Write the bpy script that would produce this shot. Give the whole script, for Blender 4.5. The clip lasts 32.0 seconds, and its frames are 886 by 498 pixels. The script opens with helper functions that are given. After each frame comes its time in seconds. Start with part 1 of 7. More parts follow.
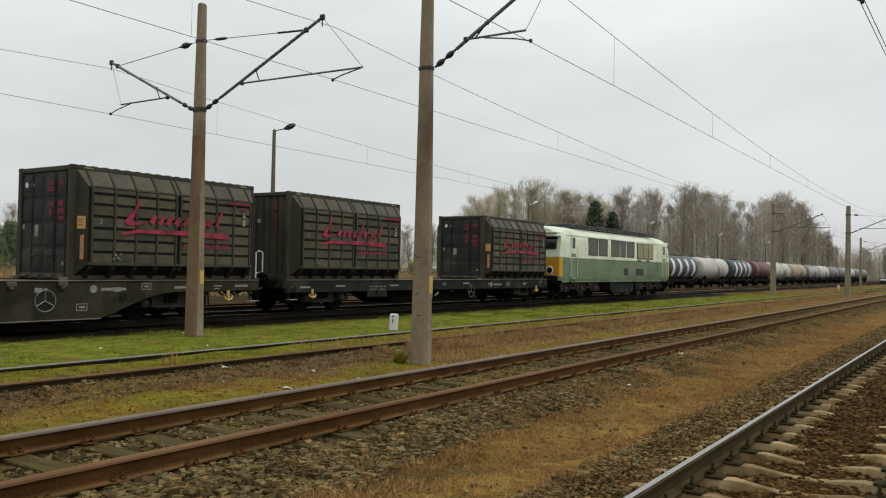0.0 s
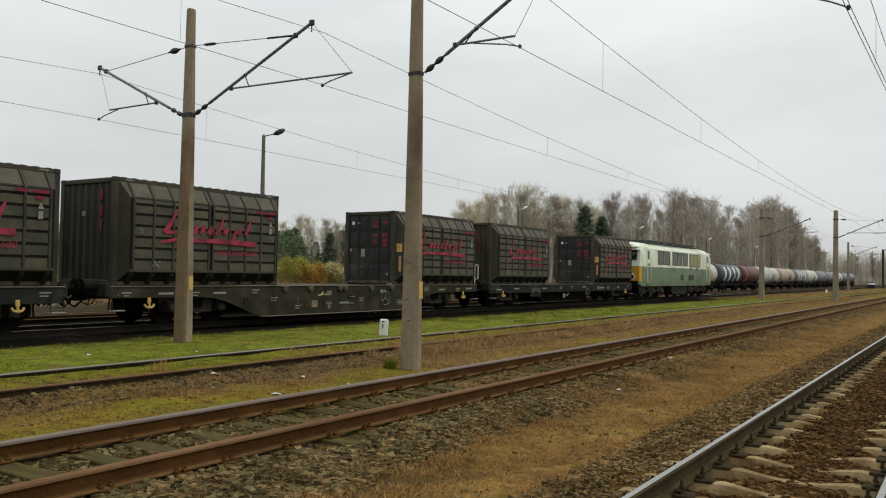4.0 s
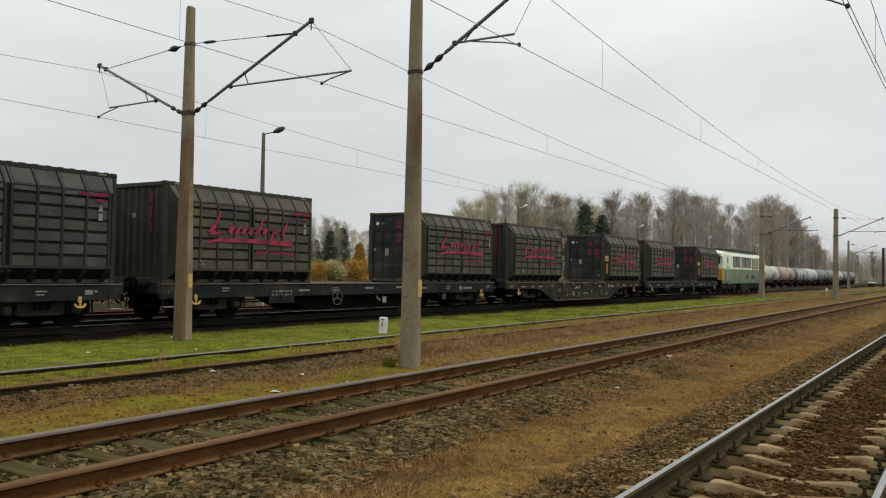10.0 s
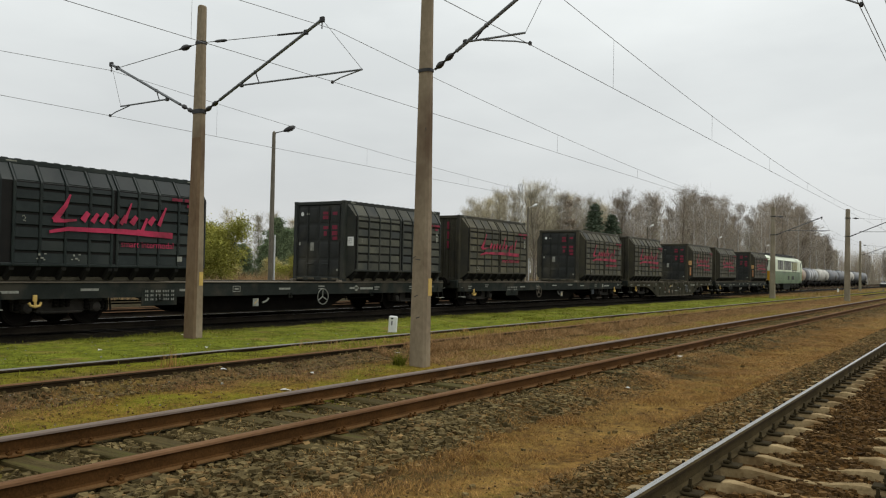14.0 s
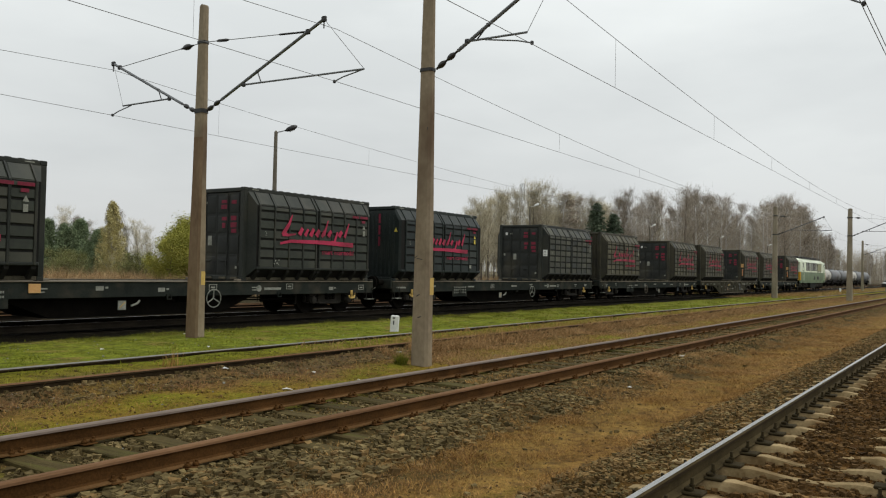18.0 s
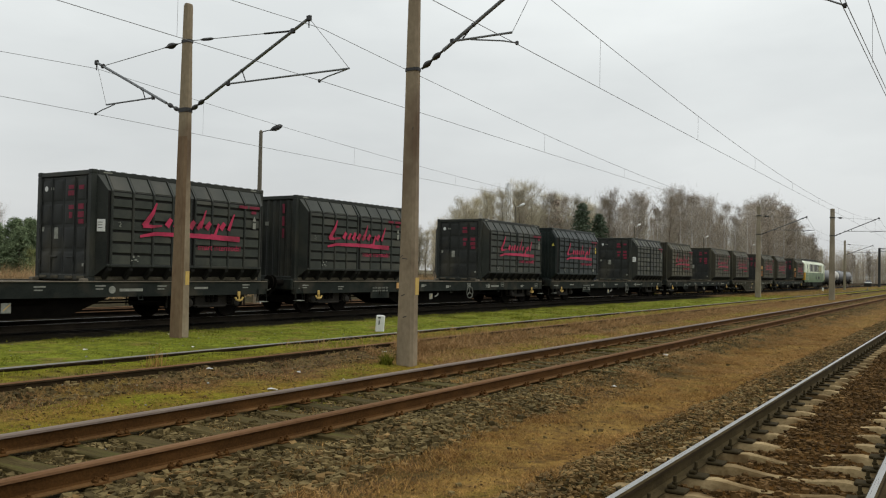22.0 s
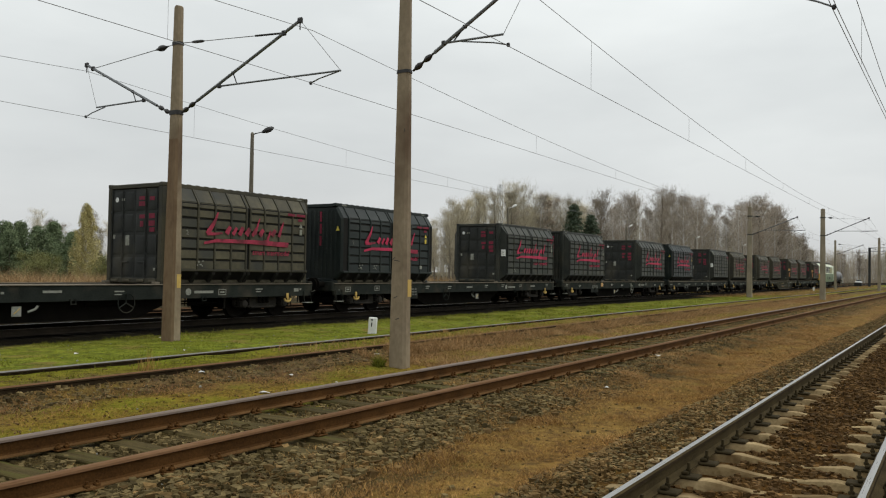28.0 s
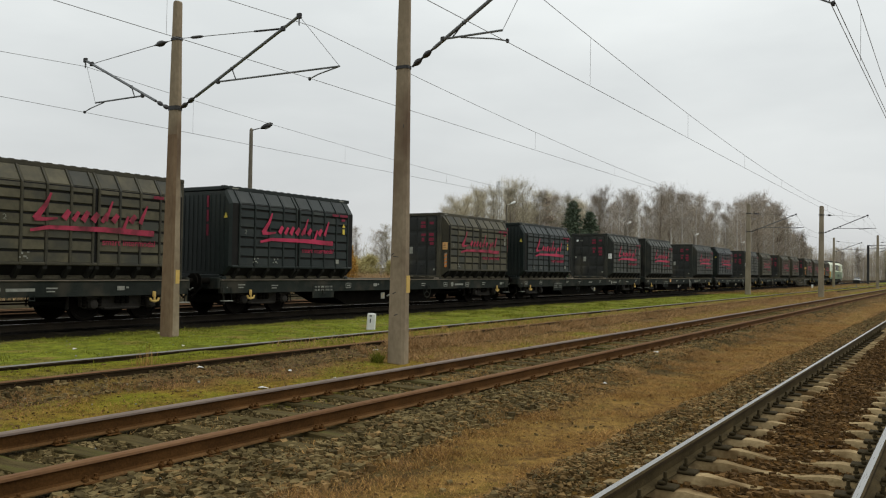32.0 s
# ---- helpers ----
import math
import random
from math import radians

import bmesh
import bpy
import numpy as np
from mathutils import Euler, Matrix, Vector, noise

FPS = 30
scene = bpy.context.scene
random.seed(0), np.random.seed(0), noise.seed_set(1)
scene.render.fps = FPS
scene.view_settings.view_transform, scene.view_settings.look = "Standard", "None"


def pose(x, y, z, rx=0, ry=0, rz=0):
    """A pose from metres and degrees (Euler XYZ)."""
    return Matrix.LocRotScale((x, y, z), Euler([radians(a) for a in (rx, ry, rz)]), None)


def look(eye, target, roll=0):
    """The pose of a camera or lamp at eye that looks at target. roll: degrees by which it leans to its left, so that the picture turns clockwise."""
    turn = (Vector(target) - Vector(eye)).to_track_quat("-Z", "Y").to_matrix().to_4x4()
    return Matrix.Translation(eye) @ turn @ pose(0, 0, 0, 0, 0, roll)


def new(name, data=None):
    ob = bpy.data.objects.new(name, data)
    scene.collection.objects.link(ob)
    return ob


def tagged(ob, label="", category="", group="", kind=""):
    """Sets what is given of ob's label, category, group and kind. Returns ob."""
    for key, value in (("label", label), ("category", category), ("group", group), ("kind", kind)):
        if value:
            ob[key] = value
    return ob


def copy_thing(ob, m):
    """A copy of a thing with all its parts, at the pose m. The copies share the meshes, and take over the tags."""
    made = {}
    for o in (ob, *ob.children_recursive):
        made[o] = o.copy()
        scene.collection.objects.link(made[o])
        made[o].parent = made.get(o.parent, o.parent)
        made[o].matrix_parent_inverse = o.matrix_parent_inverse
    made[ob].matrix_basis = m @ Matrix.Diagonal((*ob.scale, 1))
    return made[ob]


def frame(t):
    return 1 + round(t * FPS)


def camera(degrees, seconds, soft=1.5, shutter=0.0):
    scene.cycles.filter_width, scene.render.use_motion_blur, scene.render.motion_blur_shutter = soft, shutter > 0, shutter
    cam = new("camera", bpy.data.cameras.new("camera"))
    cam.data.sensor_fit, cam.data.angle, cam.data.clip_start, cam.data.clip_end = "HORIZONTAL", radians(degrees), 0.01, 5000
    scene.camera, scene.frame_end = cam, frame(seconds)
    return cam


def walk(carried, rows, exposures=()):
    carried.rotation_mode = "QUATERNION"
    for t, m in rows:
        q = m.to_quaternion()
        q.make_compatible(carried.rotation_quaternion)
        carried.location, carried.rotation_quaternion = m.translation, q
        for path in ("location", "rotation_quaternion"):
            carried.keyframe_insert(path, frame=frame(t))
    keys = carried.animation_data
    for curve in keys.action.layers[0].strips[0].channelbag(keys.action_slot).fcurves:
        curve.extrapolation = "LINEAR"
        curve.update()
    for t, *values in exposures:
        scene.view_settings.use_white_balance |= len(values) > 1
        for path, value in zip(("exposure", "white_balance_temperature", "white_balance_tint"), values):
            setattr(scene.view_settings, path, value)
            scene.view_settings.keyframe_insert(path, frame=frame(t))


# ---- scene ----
cam = camera(56.96, 32.0, soft=1.15)
EYE = Vector((0.0, 0.0, 1.563))
# seconds, heading to the left of the tracks, tilt up, lean, sway of the eye
PATH = [
    (0, 33.71, 1.33, 1.09, -0.005, 0.021, 0.007),     (0.5, 33.90, 1.29, 0.92, -0.007, 0.013, 0.007),     (1, 34.70, 1.31, 0.83, 0.006, 0.014, 0.008),
    (1.5, 34.79, 1.60, 0.81, -0.004, 0.004, 0.001),     (2, 34.16, 1.17, 0.85, 0.002, 0.014, 0.008),     (2.5, 33.68, 1.46, 1.05, -0.003, 0.015, 0.007),
    (3, 33.24, 1.70, 1.04, 0.003, 0.018, 0.001),     (3.5, 33.11, 1.74, 0.92, -0.002, 0.018, 0.008),     (5.5, 32.67, 1.52, 1.16, -0.005, 0.016, 0.001),
    (6, 32.70, 1.57, 0.81, 0.005, -0.005, -0.006),     (6.5, 32.96, 1.51, 0.86, -0.002, 0.007, 0.006),     (7, 33.14, 1.39, 0.84, 0.005, -0.001, 0.004),
    (7.5, 33.13, 1.38, 0.83, 0.001, -0.003, 0.004),     (8, 32.99, 1.39, 0.96, -0.001, 0.001, 0.000),     (8.5, 32.97, 1.33, 0.86, 0.006, 0.001, 0.004),
    (9, 32.93, 1.23, 0.97, -0.005, 0.009, 0.016),     (9.5, 32.85, 1.37, 0.87, 0.007, 0.004, 0.005),     (10, 33.04, 1.57, 1.01, 0.002, -0.004, 0.009),
    (10.5, 33.32, 1.72, 0.79, 0.004, 0.002, 0.002),     (11, 33.23, 1.75, 0.66, 0.006, -0.007, 0.005),     (11.5, 33.37, 1.74, 0.61, 0.004, -0.014, 0.002),
    (12, 33.47, 1.74, 0.55, -0.000, -0.008, 0.006),     (12.5, 33.56, 1.72, 0.93, -0.001, 0.002, 0.006),     (13, 33.46, 1.70, 1.05, -0.005, 0.009, 0.003),
    (13.5, 33.52, 1.56, 1.18, -0.005, 0.009, 0.006),     (14, 33.69, 1.51, 1.20, -0.000, 0.013, 0.001),     (14.5, 33.73, 1.66, 1.53, -0.006, 0.015, 0.002),
    (16.5, 34.45, 1.71, 1.07, -0.003, 0.005, 0.003),     (17, 34.24, 1.67, 1.10, -0.003, 0.001, 0.000),     (17.5, 33.95, 1.55, 1.13, 0.001, -0.000, 0.000),
    (18, 33.82, 1.47, 1.22, -0.001, 0.011, 0.001),     (18.5, 33.80, 1.49, 1.11, 0.003, 0.004, -0.002),     (19, 33.69, 1.52, 1.33, 0.003, 0.002, 0.001),
    (19.5, 33.73, 1.49, 1.20, 0.003, 0.005, -0.001),     (20, 33.69, 1.40, 1.05, 0.007, -0.004, -0.000),     (20.5, 33.65, 1.39, 0.98, 0.008, -0.008, -0.003),
    (21, 33.38, 1.43, 0.89, 0.006, -0.010, -0.001),     (21.5, 33.08, 1.44, 1.11, 0.001, -0.003, 0.001),     (22, 32.83, 1.48, 1.18, -0.002, -0.004, -0.002),
    (22.5, 32.71, 1.47, 1.20, -0.005, 0.003, -0.002),     (23, 32.53, 1.47, 1.05, 0.003, 0.007, -0.003),     (23.5, 32.25, 1.42, 1.05, -0.009, -0.001, -0.004),
    (24, 32.14, 1.33, 1.06, 0.000, -0.008, -0.003),     (24.5, 32.06, 1.27, 1.14, -0.000, -0.001, -0.007),     (25, 31.99, 1.27, 1.15, -0.002, -0.004, -0.006),
    (25.5, 32.00, 1.33, 1.10, 0.000, 0.006, -0.009),     (27.5, 32.22, 1.52, 0.99, 0.006, -0.008, -0.007),     (28, 32.29, 1.59, 0.92, 0.000, -0.003, 0.007),
    (28.5, 32.35, 1.74, 0.77, -0.005, -0.017, -0.002),     (29, 32.32, 1.71, 0.80, -0.007, -0.018, 0.001),     (29.5, 32.36, 1.64, 0.71, 0.001, -0.017, -0.003),
    (30, 32.24, 1.62, 0.82, -0.009, -0.014, -0.003),     (30.5, 32.11, 1.50, 0.97, -0.002, -0.002, -0.006),     (31, 32.13, 1.41, 0.93, -0.000, -0.015, -0.003),
    (31.5, 32.03, 1.41, 0.94, -0.003, -0.014, -0.008),     (32, 32.21, 1.36, 1.03, -0.003, -0.010, -0.006),
]


def gaze(eye, yaw, pitch):
    a, b = radians(yaw), radians(pitch)
    return eye + 10 * Vector((math.cos(a) * math.cos(b), math.sin(a) * math.cos(b), math.sin(b)))


walk(cam, [(t, look(EYE + Vector(sway), gaze(EYE + Vector(sway), yaw, pitch), roll)) for t, yaw, pitch, roll, *sway in PATH])

# ---- world, light ----
world = bpy.data.worlds.new("overcast_sky")
scene.world = world
world.use_nodes = True
wn, wl = world.node_tree.nodes, world.node_tree.links
wn.clear()
w_out = wn.new("ShaderNodeOutputWorld")
w_bg = wn.new("ShaderNodeBackground")
w_sky = wn.new("ShaderNodeTexSky")
w_sky.sky_type = "NISHITA"
w_sky.sun_disc = False
w_sky.sun_elevation, w_sky.sun_rotation = radians(52), radians(138)
w_sat = wn.new("ShaderNodeHueSaturation")
w_sat.inputs["Saturation"].default_value = 0.25
w_sat.inputs["Value"].default_value = 0.09
w_co = wn.new("ShaderNodeTexCoord")
w_map = wn.new("ShaderNodeMapping")
w_map.inputs["Scale"].default_value = (1.0, 1.0, 3.2)
w_noise = wn.new("ShaderNodeTexNoise")
w_noise.inputs["Scale"].default_value = 2.3
w_noise.inputs["Detail"].default_value = 5
w_ramp = wn.new("ShaderNodeValToRGB")
w_ramp.color_ramp.elements[0].position, w_ramp.color_ramp.elements[0].color = 0.34, (0.90, 0.905, 0.91, 1)
w_ramp.color_ramp.elements[1].position, w_ramp.color_ramp.elements[1].color = 0.66, (1.09, 1.09, 1.085, 1)
# the cloud cover is greyer towards the horizon
w_sep = wn.new("ShaderNodeSeparateXYZ")
w_high = wn.new("ShaderNodeValToRGB")
w_high.color_ramp.elements[0].position, w_high.color_ramp.elements[0].color = 0.0, (0.57, 0.58, 0.58, 1)
w_high.color_ramp.elements[1].position, w_high.color_ramp.elements[1].color = 0.42, (0.87, 0.91, 0.905, 1)
w_mid = w_high.color_ramp.elements.new(0.13)
w_mid.color = (0.645, 0.67, 0.67, 1)
w_mul = wn.new("ShaderNodeMix")
w_mul.data_type, w_mul.blend_type = "RGBA", "MULTIPLY"
w_mul.inputs[0].default_value = 1.0
wl.new(w_co.outputs["Generated"], w_sep.inputs[0])
wl.new(w_sep.outputs["Z"], w_high.inputs["Fac"])
wl.new(w_high.outputs["Color"], w_mul.inputs[6])
wl.new(w_ramp.outputs["Color"], w_mul.inputs[7])
w_mix = wn.new("ShaderNodeMix")
w_mix.data_type = "RGBA"
w_mix.inputs[0].default_value = 0.92
wl.new(w_co.outputs["Generated"], w_map.inputs["Vector"])
wl.new(w_map.outputs["Vector"], w_noise.inputs["Vector"])
wl.new(w_noise.outputs["Fac"], w_ramp.inputs["Fac"])
wl.new(w_sky.outputs["Color"], w_sat.inputs["Color"])
wl.new(w_sat.outputs["Color"], w_mix.inputs[6])
wl.new(w_mul.outputs[2], w_mix.inputs[7])
wl.new(w_mix.outputs[2], w_bg.inputs["Color"])
wl.new(w_bg.outputs["Background"], w_out.inputs["Surface"])
w_bg.inputs["Strength"].default_value = 1.1
sun = new("sun", bpy.data.lights.new("sun", "SUN"))
sun.data.energy, sun.data.angle, sun.data.color = 1.0, radians(30), (1.0, 0.97, 0.93)
sun.matrix_world = look((0, 0, 46), (-24, 27, 0))
scene.view_settings.exposure = 0.0


# ---- materials ----
def surface(name, a, b, scale=3.0, rough=0.85, bump=0.25, metal=0.0, fine=40.0, rand=0.0, island=0.0, stain=None, stretch=(1, 1, 1), contrast=0.22):
    """Two colours mixed by a broad and a fine noise, with bump; stain: a third colour in patches."""
    m = bpy.data.materials.new(name)
    m.use_nodes = True
    n, l = m.node_tree.nodes, m.node_tree.links
    bs = n["Principled BSDF"]
    co = n.new("ShaderNodeTexCoord")
    mp = n.new("ShaderNodeMapping")
    mp.inputs["Scale"].default_value = stretch
    if rand:
        # every object of a kind takes its own stretch of the pattern
        pick = n.new("ShaderNodeObjectInfo")
        shift = n.new("ShaderNodeVectorMath")
        shift.operation = "MULTIPLY_ADD"
        shift.inputs[1].default_value = (61.0, 37.0, 83.0)
        l.new(pick.outputs["Random"], shift.inputs[0])
        l.new(co.outputs["Object"], shift.inputs[2])
        l.new(shift.outputs["Vector"], mp.inputs["Vector"])
    else:
        l.new(co.outputs["Object"], mp.inputs["Vector"])
    big = n.new("ShaderNodeTexNoise")
    big.inputs["Scale"].default_value, big.inputs["Detail"].default_value = scale, 6
    small = n.new("ShaderNodeTexNoise")
    small.inputs["Scale"].default_value, small.inputs["Detail"].default_value = fine, 4
    l.new(mp.outputs["Vector"], big.inputs["Vector"])
    l.new(mp.outputs["Vector"], small.inputs["Vector"])
    add = n.new("ShaderNodeMath")
    add.operation = "MULTIPLY_ADD"
    add.inputs[1].default_value = 0.45
    l.new(small.outputs["Fac"], add.inputs[0])
    half = n.new("ShaderNodeMath")
    half.operation = "MULTIPLY"
    half.inputs[1].default_value = 0.6
    l.new(big.outputs["Fac"], half.inputs[0])
    l.new(half.outputs[0], add.inputs[2])
    ramp = n.new("ShaderNodeValToRGB")
    e = ramp.color_ramp.elements
    e[0].position, e[0].color = 0.52 - contrast, (*a, 1)
    e[1].position, e[1].color = 0.52 + contrast, (*b, 1)
    l.new(add.outputs[0], ramp.inputs["Fac"])
    col = ramp.outputs["Color"]
    if stain:
        spot = n.new("ShaderNodeTexNoise")
        spot.inputs["Scale"].default_value, spot.inputs["Detail"].default_value = scale * 0.6, 8
        off = n.new("ShaderNodeMapping")
        off.inputs["Location"].default_value = (7.3, 2.1, 4.4)
        l.new(mp.outputs["Vector"], off.inputs["Vector"])
        l.new(off.outputs["Vector"], spot.inputs["Vector"])
        sr = n.new("ShaderNodeValToRGB")
        sr.color_ramp.elements[0].position, sr.color_ramp.elements[1].position = 0.5, 0.66
        l.new(spot.outputs["Fac"], sr.inputs["Fac"])
        mx = n.new("ShaderNodeMix")
        mx.data_type = "RGBA"
        l.new(sr.outputs["Color"], mx.inputs[0])
        l.new(col, mx.inputs[6])
        mx.inputs[7].default_value = (*stain, 1)
        col = mx.outputs[2]
    if rand or island:
        src = n.new("ShaderNodeObjectInfo").outputs["Random"] if rand else n.new("ShaderNodeNewGeometry").outputs["Random Per Island"]
        amount = rand or island
        rng = n.new("ShaderNodeMapRange")
        rng.inputs["To Min"].default_value, rng.inputs["To Max"].default_value = 1 - amount, 1 + amount
        l.new(src, rng.inputs["Value"])
        hs = n.new("ShaderNodeHueSaturation")
        l.new(rng.outputs["Result"], hs.inputs["Value"])
        l.new(col, hs.inputs["Color"])
        col = hs.outputs["Color"]
    l.new(col, bs.inputs["Base Color"])
    bs.inputs["Metallic"].default_value = metal
    if not metal:
        bs.inputs["Specular IOR Level"].default_value = 0.06 if rough > 0.8 else 0.22 if rough > 0.4 else 0.5
    rr = n.new("ShaderNodeMapRange")
    rr.inputs["To Min"].default_value, rr.inputs["To Max"].default_value = max(rough - 0.12, 0.05), min(rough + 0.12, 1)
    l.new(small.outputs["Fac"], rr.inputs["Value"])
    l.new(rr.outputs["Result"], bs.inputs["Roughness"])
    if bump:
        bp = n.new("ShaderNodeBump")
        bp.inputs["Strength"].default_value, bp.inputs["Distance"].default_value = bump, 0.02
        l.new(add.outputs[0], bp.inputs["Height"])
        l.new(bp.outputs["Normal"], bs.inputs["Normal"])
    return m


CONCRETE = surface("mast_concrete", (0.160, 0.123, 0.081), (0.345, 0.280, 0.192), 1.0, 0.92, 0.4, fine=11, stain=(0.125, 0.084, 0.055), stretch=(1.2, 1.2, 0.8), contrast=0.28)
# rust wash, darkened further for the shade on the mast's -x face
CONCRETE_WASH_SHADE = surface("rust_washed_shaded_mast_concrete", (0.122, 0.076, 0.046), (0.270, 0.192, 0.120), 1.0, 0.92, 0.4, fine=11, stain=(0.088, 0.050, 0.031), stretch=(1.2, 1.2, 0.5), contrast=0.28)
CONCRETE_PALE = surface("greyer_far_mast_concrete", (0.16, 0.135, 0.095), (0.33, 0.285, 0.21), 2.0, 0.92, 0.5, fine=45, stretch=(1, 1, 0.3), contrast=0.15)
LAMP_POST = surface("grey_brown_post_concrete", (0.10, 0.088, 0.066), (0.22, 0.195, 0.15), 2.0, 0.92, 0.4, fine=30)
SLEEPER_C = surface("sleeper_concrete", (0.165, 0.113, 0.050), (0.45, 0.335, 0.178), 3, 0.93, 0.6, fine=28, rand=0.2, stain=(0.12, 0.075, 0.032))
SLEEPER_W = surface("sleeper_wood", (0.030, 0.023, 0.0085), (0.120, 0.090, 0.038), 3, 0.9, 0.6, fine=30, rand=0.25, stretch=(5, 0.6, 3), stain=(0.085, 0.078, 0.022))
RUST = surface("rusty_rail", (0.030, 0.014, 0.0042), (0.112, 0.052, 0.016), 2.5, 0.85, 0.4, fine=50)
RUST_FOOT = surface("paler_rail_foot", (0.065, 0.034, 0.012), (0.185, 0.100, 0.040), 2.5, 0.9, 0.4, fine=50)
RUST_TOP = surface("dull_rail_head", (0.105, 0.054, 0.025), (0.215, 0.122, 0.064), 2.5, 0.82, 0.2, fine=50, stretch=(0.2, 1, 1))
# the far rail's grey glint is put into this head colour
RUST_PALE = surface("grey_glint_rusty_head", (0.110, 0.077, 0.055), (0.215, 0.163, 0.126), 2.5, 0.7, 0.1, 0.1, fine=50, stretch=(0.2, 1, 1))
RAIL_TOP = surface("polished_rail_head", (0.25, 0.24, 0.22), (0.44, 0.43, 0.41), 2, 0.30, 0.02, 1.0, fine=30, stretch=(0.1, 4, 1))
# worn head whose pale tone also holds the far rail's glint
RAIL_WORN = surface("worn_glint_rail_head", (0.10, 0.094, 0.08), (0.22, 0.205, 0.18), 1.2, 0.52, 0.05, 0.4, fine=30, stretch=(0.1, 2, 1))
RAIL_BLACK = surface("near_black_rail_side", (0.006, 0.005, 0.004), (0.03, 0.024, 0.017), 2.5, 0.85, 0.3, fine=50)
RAIL_BROWN = surface("earthy_rail_side", (0.012, 0.008, 0.004), (0.055, 0.038, 0.02), 2.5, 0.85, 0.3, fine=50)
RAIL_TAN = surface("dusty_tan_rail_side", (0.022, 0.016, 0.007), (0.095, 0.070, 0.032), 2.5, 0.92, 0.3, fine=50)
RAIL_DARK = surface("dark_rail_side", (0.022, 0.016, 0.009), (0.085, 0.062, 0.034), 2.5, 0.8, 0.3, fine=50)
STEEL = surface("galvanised_steel", (0.12, 0.125, 0.13), (0.23, 0.235, 0.24), 6, 0.55, 0.1, 0.6, fine=60)
DARK_STEEL = surface("dark_steel", (0.018, 0.018, 0.019), (0.04, 0.038, 0.036), 6, 0.6, 0.2, 0.3, fine=60)
WIRE = surface("wire_metal", (0.13, 0.13, 0.13), (0.22, 0.22, 0.215), 6, 0.6, 0.0)
INSULATOR = surface("black_brown_insulator", (0.016, 0.014, 0.013), (0.032, 0.028, 0.026), 8, 0.4, 0.0)
YELLOW = surface("yellow_paint", (0.46, 0.30, 0.08), (0.60, 0.42, 0.13), 6, 0.6, 0.1, fine=40)
WHITE = surface("white_paint", (0.58, 0.58, 0.55), (0.76, 0.76, 0.73), 7, 0.6, 0.1, fine=50)
BLACK = surface("black_paint", (0.012, 0.012, 0.012), (0.025, 0.025, 0.025), 5, 0.6, 0.1)
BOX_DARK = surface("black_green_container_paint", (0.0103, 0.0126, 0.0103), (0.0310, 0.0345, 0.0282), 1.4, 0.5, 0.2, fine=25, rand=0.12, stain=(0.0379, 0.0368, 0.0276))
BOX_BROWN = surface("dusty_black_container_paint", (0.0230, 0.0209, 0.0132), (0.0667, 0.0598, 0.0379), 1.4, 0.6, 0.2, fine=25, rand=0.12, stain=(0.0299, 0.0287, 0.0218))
# paler copies of the rib paint, with the light on the panels put in
PANEL_DARK = surface("lit_green_black_panel", (0.0144, 0.0178, 0.0132), (0.0437, 0.0483, 0.0356), 1.1, 0.5, 0.2, fine=7, rand=0.14, stain=(0.0529, 0.0517, 0.0379))
PANEL_BROWN = surface("lit_dusty_brown_panel", (0.0333, 0.0305, 0.0184), (0.1081, 0.0954, 0.0563), 1.1, 0.6, 0.2, fine=7, rand=0.12, stain=(0.0368, 0.0374, 0.0287))
PANEL_PALE = surface("lit_dusty_olive_panel", (0.030, 0.031, 0.022), (0.086, 0.085, 0.060), 1.1, 0.55, 0.2, fine=9, rand=0.2, stain=(0.028, 0.031, 0.027))
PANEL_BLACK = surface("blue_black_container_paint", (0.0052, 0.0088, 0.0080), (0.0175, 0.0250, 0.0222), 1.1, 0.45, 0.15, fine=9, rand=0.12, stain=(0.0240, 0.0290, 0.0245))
# sleeper wood near-black, the train's shade put into its colour
SLEEPER_SHADE = surface("train_shade_sleeper", (0.010, 0.008, 0.005), (0.035, 0.028, 0.018), 3, 0.9, 0.4, fine=30)
# shade below the bulging sides is put into this gusset colour
GUSSET = surface("shade_dark_gusset_paint", (0.007, 0.007, 0.006), (0.022, 0.021, 0.017), 3, 0.8, 0.2)
DOOR_BLACK = surface("matt_black_door_paint", (0.0100, 0.0115, 0.0107), (0.0300, 0.0319, 0.0275), 1.6, 0.6, 0.2, fine=14, stain=(0.0450, 0.0425, 0.0312))
WAGON_MID = surface("oily_brown_running_gear", (0.012, 0.0105, 0.008), (0.038, 0.033, 0.025), 5, 0.75, 0.3, fine=30)
# shade of the underside and the panel slots, put into the colour
BOX_SHADE = surface("underside_and_slot_shade", (0.004, 0.004, 0.004), (0.012, 0.011, 0.009), 3, 0.8, 0.2)
PINK = surface("crimson_emblem_paint", (0.33, 0.02, 0.055), (0.50, 0.04, 0.10), 2.6, 0.6, 0.05, fine=14, stain=(0.20, 0.022, 0.04))
PINK_WORN = surface("worn_crimson_emblem_paint", (0.22, 0.022, 0.042), (0.40, 0.04, 0.08), 3.5, 0.65, 0.05, fine=14, stain=(0.12, 0.022, 0.03))
PINK_FADED = surface("faded_crimson_codes", (0.09, 0.012, 0.02), (0.26, 0.026, 0.055), 2.5, 0.65, 0.05, fine=14)
WAGON_GREY = surface("grimy_wagon_grey", (0.0103, 0.0129, 0.0115), (0.0310, 0.0351, 0.0293), 2.0, 0.85, 0.25, fine=30, stain=(0.0483, 0.0448, 0.0333))
